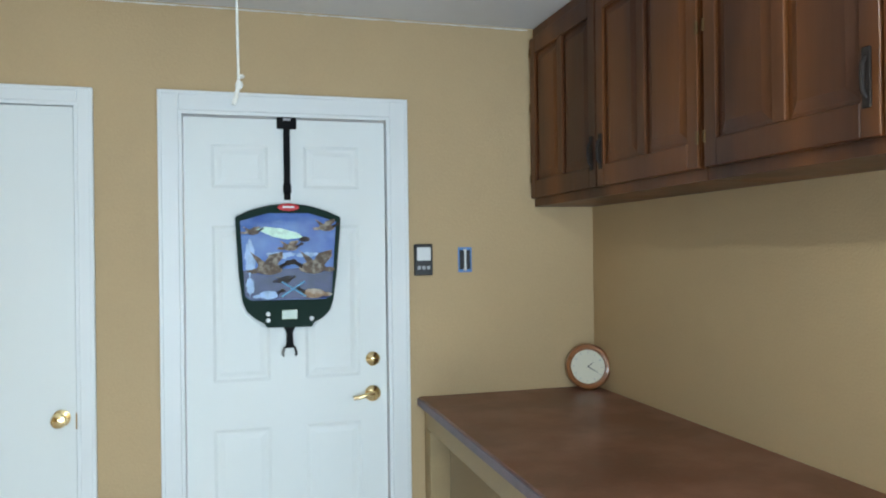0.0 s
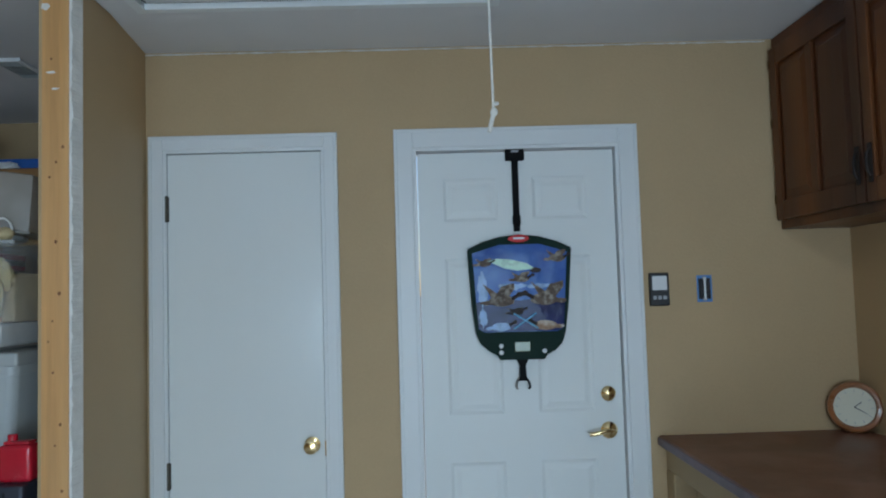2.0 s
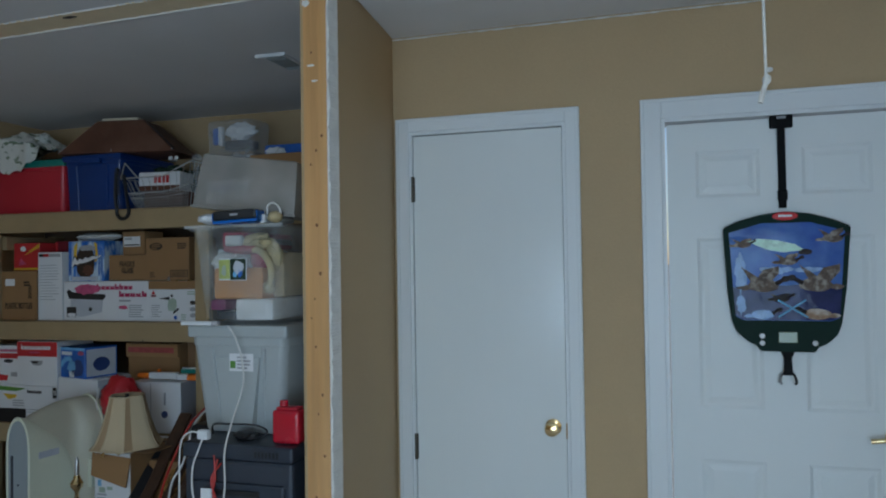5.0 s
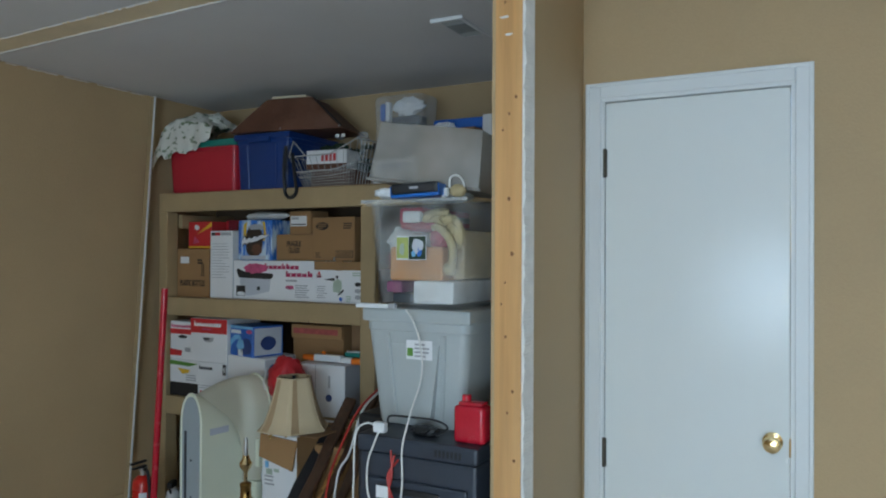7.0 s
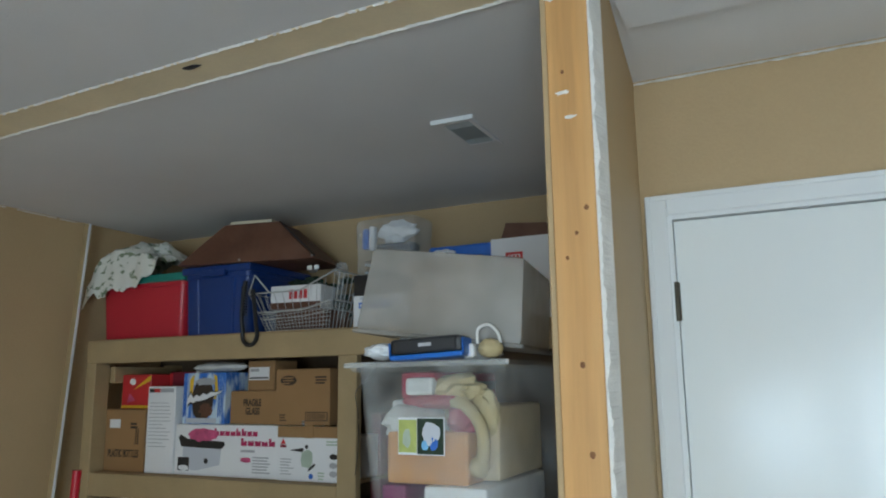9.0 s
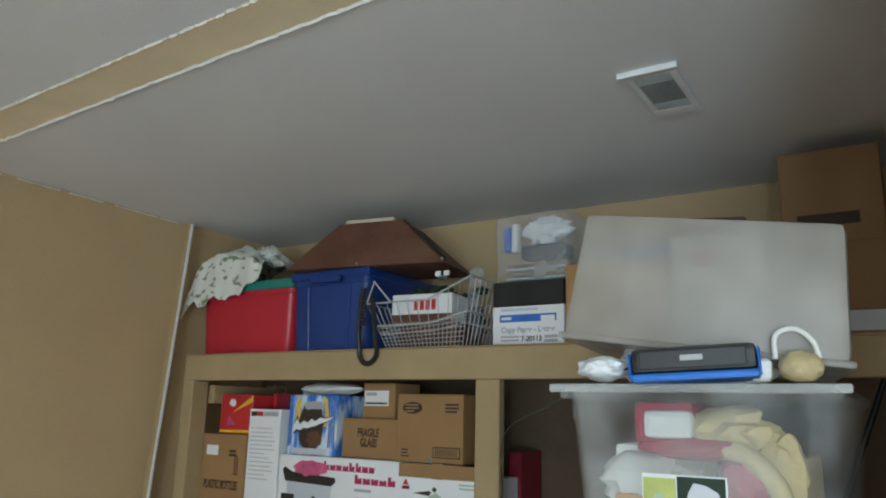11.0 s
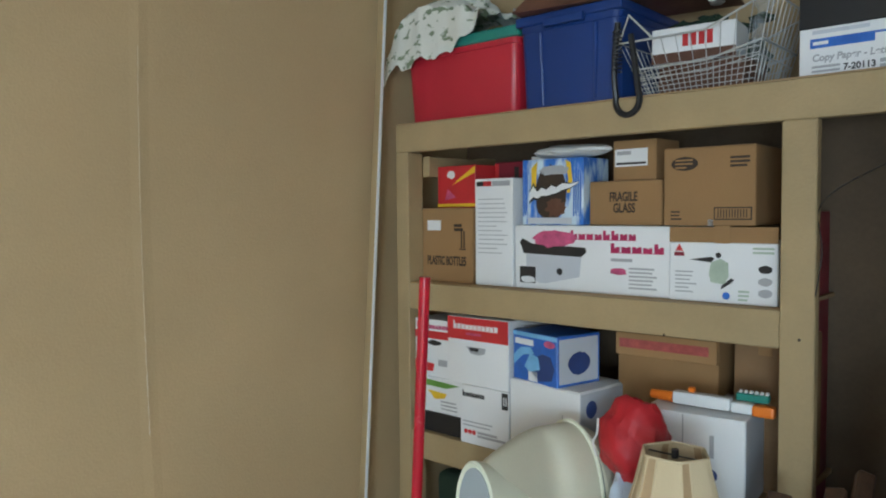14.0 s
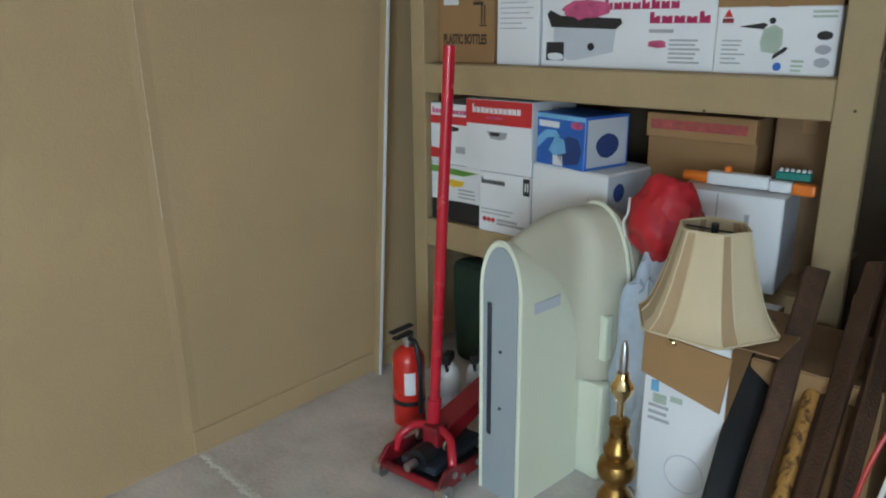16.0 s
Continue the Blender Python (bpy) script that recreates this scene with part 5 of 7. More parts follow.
bin_shell("red_bin", "red plastic storage bin under a cloth", "storage bin", -4.165, -3.62, 3.52, 3.92, TOPZ, 2.135, REDPLASTIC, 0.93, 0, False, 0.028, TEAL)
bb, w, d, h = bin_shell("blue_bin", "navy blue lidded plastic storage bin", "storage bin", -3.60, -3.212, 3.50, 3.95, TOPZ, 2.15, BLUEPLASTIC, 0.93, 0, True, 0.022, BLUEPLASTIC)
part("handle_lip", box(-0.075, 0.075, -d - 0.03, -d - 0.008, h - 0.03, h - 0.002, 0.006, 2), BLUEPLASTIC, bb)
cl = thing("cloth", pose(-3.96, 3.70, 2.165), "crumpled white cloth printed with leafy sprigs", "cloth")
b = bmesh.new()
bmesh.ops.create_grid(b, x_segments=46, y_segments=40, size=1)
for v in b.verts:
    u, t = v.co.x, v.co.y
    x, y = 0.245 * u + 0.02 * noise.noise((u * 2, t * 2, 1)), 0.22 * t
    hump = 0.15 * math.exp(-((u + 0.05) ** 2) * 1.3 - (t ** 2) * 0.6)
    z = 0.045 + hump + 0.03 * noise.noise((u * 3, t * 3, 4)) + 0.022 * noise.noise((u * 7, t * 7, 2))
    if t < -0.78:
        over = (-0.78 - t) / 0.22
        drop = over * (0.12 + 0.085 * math.cos((u + 0.15) * 1.5) - 0.08 * max(0, u) ** 2 + 0.02 * noise.noise((u * 4, 0, 3)))
        z -= drop
        y = -0.22 * 0.78 - 0.025 - 0.02 * over + 0.012 * noise.noise((u * 4, t * 3, 9))
    if u < -0.8:
        z -= (-0.8 - u) * 0.45
    v.co = Vector((x - 0.055, y, z))
part("fabric", b, CLOTH, cl, smooth=True)
b = bmesh.new()
blob(b, (0.06, -0.05, 0.14), (0.045, 0.05, 0.04), 0.6, 3, 3, 4)
part("bunched_fold", b, CLOTH, cl, smooth=True)
hd_ = thing("wooden_hood", pose(-3.255, 3.56, 2.1745, 0, 0, 10), "reddish-brown wooden hood with a cream top edge", "hood")
b = bmesh.new()
o = [(-0.345, -0.07, 0), (0.345, -0.07, 0), (0.135, -0.01, 0.19), (-0.14, -0.01, 0.19)]
o2 = [(-0.345, 0.26, 0), (0.345, 0.26, 0), (0.135, 0.2, 0.19), (-0.14, 0.2, 0.19)]
va, vb = [b.verts.new(p) for p in o], [b.verts.new(p) for p in o2]
b.faces.new(va), b.faces.new(vb[::-1])
for k in range(4):
    b.faces.new((va[k], vb[k], vb[(k + 1) % 4], va[(k + 1) % 4]))
bmesh.ops.bevel(b, geom=list(b.edges), offset=0.004, segments=1, affect="EDGES")
part("shell", b, RUST, hd_)
part("top_strip", box(-0.115, 0.1, -0.005, 0.18, 0.19, 0.205, 0.003), CREAMEDGE, hd_, "cream painted strip")
for sx in (-0.33, 0.335, -0.02):
    b = bmesh.new()
    lathe(b, [(0.005, 0), (0.005, 0.003)], 8, (sx, -0.07, 0.01), flip())
    part("nail_head", b, STEEL, hd_)
part("edge_wire", rod(bmesh.new(), (0.15, -0.02, 0.185), (0.35, -0.075, 0.01), 0.004), BLACKPLASTIC, hd_)

bk = thing("wire_basket", pose(-3.0, 3.56, TOPZ), "white wire basket full of odds and ends", "basket")
b0, b1, t0, t1 = -0.155, 0.175, -0.22, 0.235


def bw(pts, r=0.0028):
    part("wire", tube_along(bmesh.new(), pts, r, 6, 1), WIRE, bk)


def basket_at(s, side, q):
    """A point of the basket: s along its length, side 0 front to 1 back, q 0 bottom to 1 rim."""
    x = (b0 + (b1 - b0) * s) * (1 - q) + (t0 + (t1 - t0) * s) * q
    y = (0.0 - 0.05 * q) * (1 - side) + (0.26 + 0.05 * q) * side
    return (x, y, 0.008 + q * (0.165 + 0.075 * max(0, s - 0.6) / 0.4))


for q, r in ((0.0, 0.0025), (0.33, 0.0018), (0.5, 0.0034), (1.0, 0.0034)):
    line = [basket_at(s / 10, 0, q) for s in range(11)] + [basket_at(1, t / 4, q) for t in range(1, 5)] + [basket_at(1 - s / 10, 1, q) for s in range(1, 11)] + [basket_at(0, 1 - t / 4, q) for t in range(1, 5)]
    bw(line, r)
for k in range(21):
    s = k / 20
    bw([basket_at(s, 0, 0), basket_at(s, 0, 0.5 if k % 2 else 1.0)], 0.0014)
    bw([basket_at(s, 1, 0), basket_at(s, 1, 1)], 0.0018)
    bw([basket_at(s, 0, 0), basket_at(s, 1, 0)], 0.0018)
for k in range(1, 10):
    bw([basket_at(1, k / 10, 0), basket_at(1, k / 10, 1)], 0.002)
    bw([basket_at(0, k / 10, 0), basket_at(0, k / 10, 1)], 0.002)
for k in range(1, 7):
    q = k / 14
    bw([basket_at(0, 0, q), basket_at(1, 0, q)], 0.0014)
bw([(-0.22, -0.05, 0.175), (-0.185, -0.055, 0.255), (-0.11, -0.05, 0.175)], 0.004)
c, w, h = carton("red_print_packet", "white packet with red print lying in the basket", "packet", -3.13, -2.88, TOPZ + 0.10, TOPZ + 0.205, 3.56, 0.14, WHITECARD, 6)
for k in range(4):
    flat("red_mark", -0.03 + k * 0.024, -0.013 + k * 0.024, 0.045, 0.085, 0, REDINK, c)
flat("brown_print", -w, w, 0.0, 0.03, 0, RUST, c)
c, w, h = carton("brown_packet", "brown flat packet at the bottom of the basket", "packet", -3.12, -2.86, TOPZ + 0.0125, TOPZ + 0.098, 3.575, 0.2, RUST)
sd = thing("dark_bundle", pose(-3.03, 3.68, TOPZ + 0.013), "dark tangled leafy bundle in the basket", "bundle")
part("bundle_body", blob(bmesh.new(), (0.02, 0.06, 0.1), (0.145, 0.075, 0.1), 0.5, 9, 3), GREENBAG, sd, smooth=True)
rnd = random.Random(21)
for k in range(14):
    at = (rnd.uniform(-0.11, 0.16), rnd.uniform(0.0, 0.12), 0.185 + rnd.uniform(-0.02, 0.05))
    part("leaf_clump", blob(bmesh.new(), at, (0.036, 0.026, 0.014), 0.9, k, 2), GREENBAG, sd, smooth=True)
b = bmesh.new()
blob(b, (0.2, -0.02, 0.255), (0.03, 0.025, 0.04), 0.5, 5, 3, 4)
blob(b, (0.17, 0.02, 0.13), (0.02, 0.03, 0.09), 0.4, 7, 3, 3)
part("plastic_scrap", b, CLEARBAG, sd, "crumpled clear plastic", True)
b = bmesh.new()
blob(b, (0.075, -0.06, 0.26), (0.022, 0.012, 0.008), 0.3, 2, 2)
part("chrome_piece", b, STEEL, sd, "shiny chrome piece", True)
# two white blocks added as the bright glint over the chrome piece
for x in (0.055, 0.092):
    part("glint_block", box(x, x + 0.026, -0.082, -0.074, 0.262, 0.282, 0.003), TRIM, sd, "white block standing for a glint")
hk = thing("coiled_cord", pose(-3.165, 3.455, 1.80), "black coiled cord hanging over the shelf edge", "cord")
b = bmesh.new()
pts = []
for k in range(27):
    a = math.pi * 1.25 * k / 26 + math.pi * 0.9
    pts.append((0.04 * math.cos(a), 0.004, 0.045 + 0.045 * math.sin(a)))
pts = [(-0.03, 0.0, 0.28), (-0.036, -0.006, 0.2), (-0.04, -0.004, 0.11)] + pts + [(0.028, 0.0, 0.14), (0.01, 0.004, 0.24)]
tube_along(b, pts, 0.0095, 8, 3)
part("loop", b, BLACKPLASTIC, hk, smooth=True)
b = bmesh.new()
coil = [(-0.03 + 0.013 * math.cos(k * 1.2), -0.004 + 0.012 * math.sin(k * 1.2), 0.13 + 0.0022 * k) for k in range(60)]
tube_along(b, coil, 0.003, 6, 2)
part("coil", b, BLACKPLASTIC, hk, smooth=True)

c, w, h = carton("copy_paper_box", "white copy paper box with a blue label band", "box", -2.705, -2.44, TOPZ, 1.993, 3.56, 0.3, WHITECARD, 0)
flat("blue_band", -0.105, 0.105, 0.083, 0.108, 0, BLUEINK, c)
flat("band_patch", 0.05, 0.1, 0.078, 0.102, -0.0013, WHITECARD, c)
flat("band_mark", -0.098, -0.06, 0.091, 0.1, -0.0013, WHITECARD, c)
bars("faint_print", -0.1, 0.11, 0.13, 1, 0.01, 0.01, 0, GREYCARD, c)
lettering("lettering", "Copy Paper - Letter", 0.026, 0.0, -0.0008, 0.056, GREYINK, c, 0.2, 0.1)
lettering("lettering", "7-20113", 0.024, 0.015, -0.0008, 0.025, BLACKINK, c, 0.075)
bars("small_print", -0.1, -0.03, 0.036, 2, 0.012, 0.006, 0, GREYINK, c, 2)
bars("small_print", 0.062, 0.11, 0.036, 2, 0.014, 0.01, 0, GREYINK, c, 2)
c, w, h = carton("black_case", "flat matt black case on a paper box", "case", -2.708, -2.442, 1.9945, 2.08, 3.565, 0.26, BLACKPLASTIC)
zb = thing("zip_bag", pose(-2.565, 3.66, 2.0815), "clear plastic bag of bottles and papers", "bag")
b = box(-0.145, 0.145, -0.085, 0.085, 0.0, 0.245, 0.03, 3)
bmesh.ops.subdivide_edges(b, edges=list(b.edges), cuts=2, use_grid_fill=True)
for v in b.verts:
    v.co += 0.014 * Vector((noise.noise(v.co * 9), noise.noise(v.co * 9 + Vector((4, 0, 0))), 0.3 * noise.noise(v.co * 9 + Vector((0, 8, 0))))) * min(1, v.co.z * 8)
    v.co.z = max(v.co.z, 0.0005)
part("film", b, CLEARBAG, zb, smooth=True)
part("bottle_label", box(-0.12, -0.09, -0.066, -0.036, 0.115, 0.205, 0.01, 2), BLUEINK, zb, "blue bottle label")
part("bottle", box(-0.09, -0.065, -0.062, -0.03, 0.11, 0.215, 0.008, 2), WHITEPL, zb)
b = bmesh.new()
blob(b, (0.035, -0.03, 0.185), (0.085, 0.035, 0.042), 0.5, 4, 3, 4)
part("crumpled_film", b, WHITEBAG, zb, "white crumpled plastic", True)
for k in range(4):
    part("paper", box(-0.11, 0.12, -0.06, 0.05, 0.012 + k * 0.017, 0.017 + k * 0.017, 0.001), (PALECLOTH, BROWNCARD, WHITECARD, PLY)[k], zb)
part("dark_packet", box(-0.06, 0.11, -0.05, 0.03, 0.085, 0.135, 0.008), DARKPLASTIC, zb, "dark packet")
c, w, h = carton("plain_carton", "plain brown cardboard carton beside a paper box", "box", -2.43, -2.115, TOPZ, 2.118, 3.55, 0.3, BROWNCARD)
seams(c, w, h, 0.3)
tb = thing("blue_tray", pose(-2.23, 3.66, 2.122), "blue plastic tray with a white cloth", "tray")
part("tray", box(-0.14, 0.14, -0.06, 0.09, 0, 0.055, 0.012, 2), BLUEINK, tb)
b = bmesh.new()
blob(b, (-0.06, -0.085, 0.014), (0.055, 0.025, 0.022), 0.5, 3, 3, squash_floor=0.0005)
part("rag", b, WHITEBAG, tb, "white rag", True)
c, w, h = carton("white_red_box", "white carton with a small red label", "box", -2.095, -1.83, TOPZ, 2.185, 3.60, 0.3, WHITECARD)
flat("red_label", -0.07, 0.0, 0.225, 0.27, 0, REDINK, c)
flat("label_mark", -0.06, -0.01, 0.235, 0.26, -0.0013, WHITECARD, c)
for k in range(3):
    flat("label_letter", -0.056 + 0.016 * k, -0.046 + 0.016 * k, 0.238, 0.257, -0.0026, REDINK, c)
tt = thing("wooden_board", pose(-1.97, 3.75, 2.1865), "brown flat wooden panel lying on a carton", "panel")
b = bmesh.new()
prism(b, [(-0.11, 0), (0.1, 0), (0.085, 0.06), (-0.085, 0.075)], -0.08, 0.1)
part("board", b, RUST, tt)
c, w, h = carton("brown_box", "brown cardboard box stacked by the partition", "box", -1.785, -1.51, TOPZ, 2.125, 3.60, 0.35, SHADECARD, 0, "stacked brown boxes")
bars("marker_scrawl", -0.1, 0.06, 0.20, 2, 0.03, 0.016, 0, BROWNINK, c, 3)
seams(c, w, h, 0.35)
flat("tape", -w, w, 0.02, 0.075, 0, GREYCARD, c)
c, w, h = carton("brown_box", "brown cardboard box stacked by the partition", "box", -1.775, -1.512, 2.128, 2.405, 3.61, 0.33, SHADECARD, 0, "stacked brown boxes")
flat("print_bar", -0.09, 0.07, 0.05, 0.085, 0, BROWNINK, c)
# behind the bins, right compartment
c, w, h = carton("red_carton", "tall dark red carton standing against the back", "box", -2.785, -2.735, 0.0, 1.50, 3.84, 0.18, MAROON)
pl = thing("black_pole", pose(-2.21, 3.9, 0), "thin black pole leaning in the alcove corner", "pole")
part("shaft", rod(bmesh.new(), (0, 0, 0.004), (0.66, 0.1, 1.815), 0.011, 0.009), BLACKPLASTIC, pl, smooth=True)

# ---- stacked bins at the partition ----
tote = thing("tool_chest", pose(-1.665, 2.20, 0), "charcoal plastic chest with vent slots", "chest")
part("body", box(-0.195, 0.2, 0.0, 0.48, 0, 0.90, 0.012, 2), DARKPLASTIC, tote)
part("lid", box(-0.2, 0.205, -0.008, 0.485, 0.902, 0.952, 0.01, 2), DARKPLASTIC, tote)
for k in range(7):
    part("vent_slot", box(0.07 + k * 0.013, 0.077 + k * 0.013, -0.0095, -0.008, 0.915, 0.935), BLACKPLASTIC, tote)
part("drawer_front", box(-0.17, 0.175, -0.012, 0.0, 0.55, 0.83, 0.008, 2), DARKPLASTIC, tote)
part("drawer_front", box(-0.17, 0.175, -0.012, 0.0, 0.2, 0.53, 0.008, 2), DARKPLASTIC, tote)
part("drawer_pull", box(-0.1, 0.09, -0.016, -0.012, 0.79, 0.81, 0.003), BLACKPLASTIC, tote)
gb, w, d, h = bin_shell("grey_bin", "grey plastic storage bin with a lid", "storage bin", -1.92, -1.55, 2.32, 2.82, 0.9545, 1.295, GREYPLASTIC, 0.82, 0, True, 0.03, GREYPLASTIC)
yb_ = -d * 0.985
b = bmesh.new()
prism(b, [(-0.055, 0.03), (0.055, 0.03), (0.085, 0.26), (-0.085, 0.26)], yb_ - 0.004, yb_ + 0.04)
part("raised_panel", b, GREYPLASTIC, gb)
flat("label", -0.03, 0.062, 0.215, 0.275, yb_ - 0.004, WHITECARD, gb)
flat("label_mark", -0.026, -0.006, 0.225, 0.25, yb_ - 0.0054, GREENINK, gb)
bars("label_print", 0.0, 0.055, 0.265, 4, 0.012, 0.006, yb_ - 0.0054, GREYINK, gb)
cb, w, d, h = bin_shell("clear_bin", "clear plastic bin packed with clothes and toys", "storage bin", -1.91, -1.565, 2.315, 2.83, 1.3275, 1.662, CLEARBIN, 0.84, 0, False, 0.010, CLEARBIN, 0.003)
part("rim_flange", box(-w - 0.018, w + 0.018, -d - 0.018, -d - 0.0085, h - 0.003, h + 0.009, 0.004, 2), CLEARRIM, cb, "bright clear rim edge")
yi = -d + 0.055
inside = thing("bin_contents", pose(-1.752, 2.5725, 1.3375), "folded clothes and a plush toy packed in a bin", "clothes")
for nm, mt, x0_, x1_, z0_, z1_, dy, lb in (("folded_cloth", PEACH, -0.115, 0.08, 0.075, 0.185, 0.012, "peach striped cloth"), ("white_box", WHITECARD, -0.02, 0.125, 0.002, 0.075, 0.0, "white box"),
                                           ("folded_cloth", PURPLE, -0.125, -0.065, 0.035, 0.073, 0.005, "plum cloth"), ("dark_packet", DARKPLASTIC, -0.1, -0.022, 0.002, 0.034, 0.005, "dark packet"),
                                           ("folded_cloth", CRIMSON, -0.085, 0.0, 0.255, 0.312, 0.02, "crimson cloth"), ("folded_cloth", PALECLOTH, -0.068, 0.0, 0.262, 0.3, 0.008, "pale cloth"),
                                           ("folded_cloth", PALECLOTH, -0.125, -0.02, 0.187, 0.252, 0.05, "white bunched linen"), ("folded_cloth", LINEN, -0.02, 0.12, 0.078, 0.238, 0.09, "cream blanket")):
    part(nm, box(x0_, x1_, yi + dy, yi + 0.38, z0_, z1_, 0.009, 2), mt, inside, lb)
b = bmesh.new()
blob(b, (-0.07, yi + 0.06, 0.2), (0.075, 0.05, 0.045), 0.35, 3, 3)
part("folded_cloth", b, PALECLOTH, inside, "white bunched cloth", True)
b = bmesh.new()
blob(b, (0.0, yi + 0.05, 0.25), (0.085, 0.045, 0.018), 0.25, 6, 3)
blob(b, (0.06, yi + 0.05, 0.212), (0.04, 0.045, 0.036), 0.25, 8, 3)
part("folded_cloth", b, CRIMSON, inside, "crimson bunched cloth", True)
part("folded_cloth", blob(bmesh.new(), (0.04, yi + 0.055, 0.272), (0.062, 0.04, 0.034), 0.35, 11, 3), YELLOWCLOTH, inside, "pale yellow bunched cloth", True)
b = bmesh.new()
tube_along(b, [(0.02, yi + 0.03, 0.255), (0.07, yi + 0.02, 0.24), (0.105, yi + 0.02, 0.2), (0.112, yi + 0.02, 0.15), (0.1, yi + 0.02, 0.11)], 0.014, 12)
blob(b, (0.1, yi + 0.022, 0.115), (0.022, 0.02, 0.022), 0.1, 2, 3)
blob(b, (0.105, yi + 0.05, 0.225), (0.032, 0.02, 0.05), 0.3, 5, 3)
part("plush", b, YELLOWCLOTH, inside, "pale yellow plush", True)
st = -d - 0.004
flat("sticker", -0.068, 0.04, 0.152, 0.228, st + 0.012, WHITEBAG, cb)
flat("sticker_print", -0.066, -0.024, 0.157, 0.223, st + 0.010, YELLOWGREEN, cb)
flat("sticker_print", -0.022, 0.038, 0.154, 0.226, st + 0.010, GREENBAG, cb)
for x, z, rx_, rz_, mt in ((0.010, 0.195, 0.022, 0.024, GREYCARD), (0.016, 0.178, 0.010, 0.016, BLUEINK), (-0.004, 0.172, 0.008, 0.010, LIGHTBLUE), (-0.046, 0.185, 0.010, 0.02, PALEGREEN)):
    b = bmesh.new()
    blob(b, (x, st + 0.008, z), (rx_, 0.0009, rz_), 0.3, x * 90, 2)
    part("picture_print", b, mt, cb)
tubm = thing("milky_tub", pose(-1.768, 2.56, 1.722, 0, 7, 9), "milky plastic tub tipped on the stacked bins", "tub")
b = box(-0.19, 0.19, -0.2, 0.2, 0.0, 0.19, 0.014, 2)
for v in b.verts:
    k = 1 - 0.07 * (v.co.z / 0.185)
    v.co.x *= k
    v.co.y *= k
part("shell", b, MILKY, tubm, smooth=True)
part("rim", box(-0.194, 0.194, -0.204, 0.204, -0.006, 0.004, 0.004, 2), MILKY, tubm)
rg = thing("white_bag", pose(-1.75, 2.55, 1.6755), "white crumpled bag under a tipped tub", "bag")
b = bmesh.new()
blob(b, (-0.03, -0.01, 0.035), (0.12, 0.16, 0.04), 0.15, 3, 4, 2.5, 0.0005)
blob(b, (-0.12, -0.185, 0.02), (0.035, 0.045, 0.018), 0.2, 5, 4, 2.5, 0.0005)
part("crumple", b, WHITEBAG, rg, smooth=True)
md = thing("blue_modem", pose(-1.733, 2.345, 1.6755, 0, -3, 8), "blue-edged black modem lying on a clear bin", "modem")
part("base", box(-0.079, 0.079, -0.052, 0.046, 0, 0.0105, 0.004, 2), MODEMBLUE, md, "bright blue lower shell")
part("shell", box(-0.078, 0.078, -0.05, 0.045, 0.011, 0.044, 0.009, 2), BLACKPLASTIC, md)
part("front_panel", box(-0.066, 0.066, -0.0522, -0.0502, 0.016, 0.039, 0.001), BLACKPLASTIC, md)
part("badge", box(-0.014, 0.014, -0.0535, -0.0523, 0.025, 0.032), GREYINK, md)
for x in (-0.0815, 0.0785):
    part("end_cap", box(x, x + 0.003, -0.049, 0.043, 0.004, 0.038, 0.0012), MODEMBLUE, md, "bright blue end cap")
pc = thing("plush_toy", pose(-1.607, 2.36, 1.6755), "small pale yellow plush with a white loop", "toy")
b = bmesh.new()
blob(b, (0, 0, 0.019), (0.027, 0.025, 0.02), 0.15, 4, 3, 3, 0.0005)
part("body", b, YELLOWCLOTH, pc, smooth=True)
part("loop", tube_along(bmesh.new(), [(-0.03, 0, 0.03), (-0.028, 0, 0.06), (-0.005, 0, 0.068), (0.015, 0, 0.052), (0.022, 0, 0.03)], 0.0035, 8), WHITECABLE, pc, smooth=True)
part("plug", box(-0.06, -0.035, -0.01, 0.012, 0.001, 0.03, 0.004), WHITEPL, pc)
gc = thing("red_canister", pose(-1.508, 2.262, 0.9525), "small boxy red metal canister with a cap", "canister")
part("can", box(-0.048, 0.05, -0.03, 0.034, 0, 0.108, 0.014, 3), REDPAINT, gc, smooth=True)
part("shoulder", box(-0.036, 0.04, -0.022, 0.026, 0.1085, 0.118, 0.005, 2), REDPAINT, gc, smooth=True)
b = bmesh.new()
lathe(b, [(0.014, 0.1185), (0.014, 0.134), (0.011, 0.137)], 16, (-0.018, 0, 0))
part("cap", b, REDPAINT, gc, smooth=True)
wp = thing("black_charger", pose(-1.67, 2.27, 0.9525), "small black charger with its cable", "charger")
b = bmesh.new()
blob(b, (0, 0, 0.014), (0.045, 0.03, 0.016), 0.4, 3, 3, 3, 0.0005)
tube_along(b, [(-0.13, 0.0, 0.012), (-0.12, -0.01, 0.045), (-0.06, -0.01, 0.05), (0.04, -0.01, 0.05), (0.08, -0.005, 0.03), (0.05, -0.02, 0.008)], 0.0035, 6)
part("cable", b, BLACKPLASTIC, wp, smooth=True)
# hanging cables
wc = thing("white_cable", pose(-1.73, 2.19, 0.80), "white power cable with an adapter hanging from a bin", "cable")
b = bmesh.new()
tube_along(b, [(-0.02, 0.1, 0.525), (0.012, 0.09, 0.49), (0.04, 0.085, 0.42), (0.05, 0.075, 0.33), (0.042, 0.02, 0.22), (0.035, -0.012, 0.13), (0.04, -0.02, 0.02), (0.02, -0.02, -0.06), (-0.03, -0.025, -0.075), (-0.075, -0.022, -0.02), (-0.08, -0.02, 0.07), (-0.055, -0.02, 0.14), (-0.04, -0.015, 0.178)], 0.0031, 8)
part("lead", b, WHITECABLE, wc, smooth=True)
b = bmesh.new()
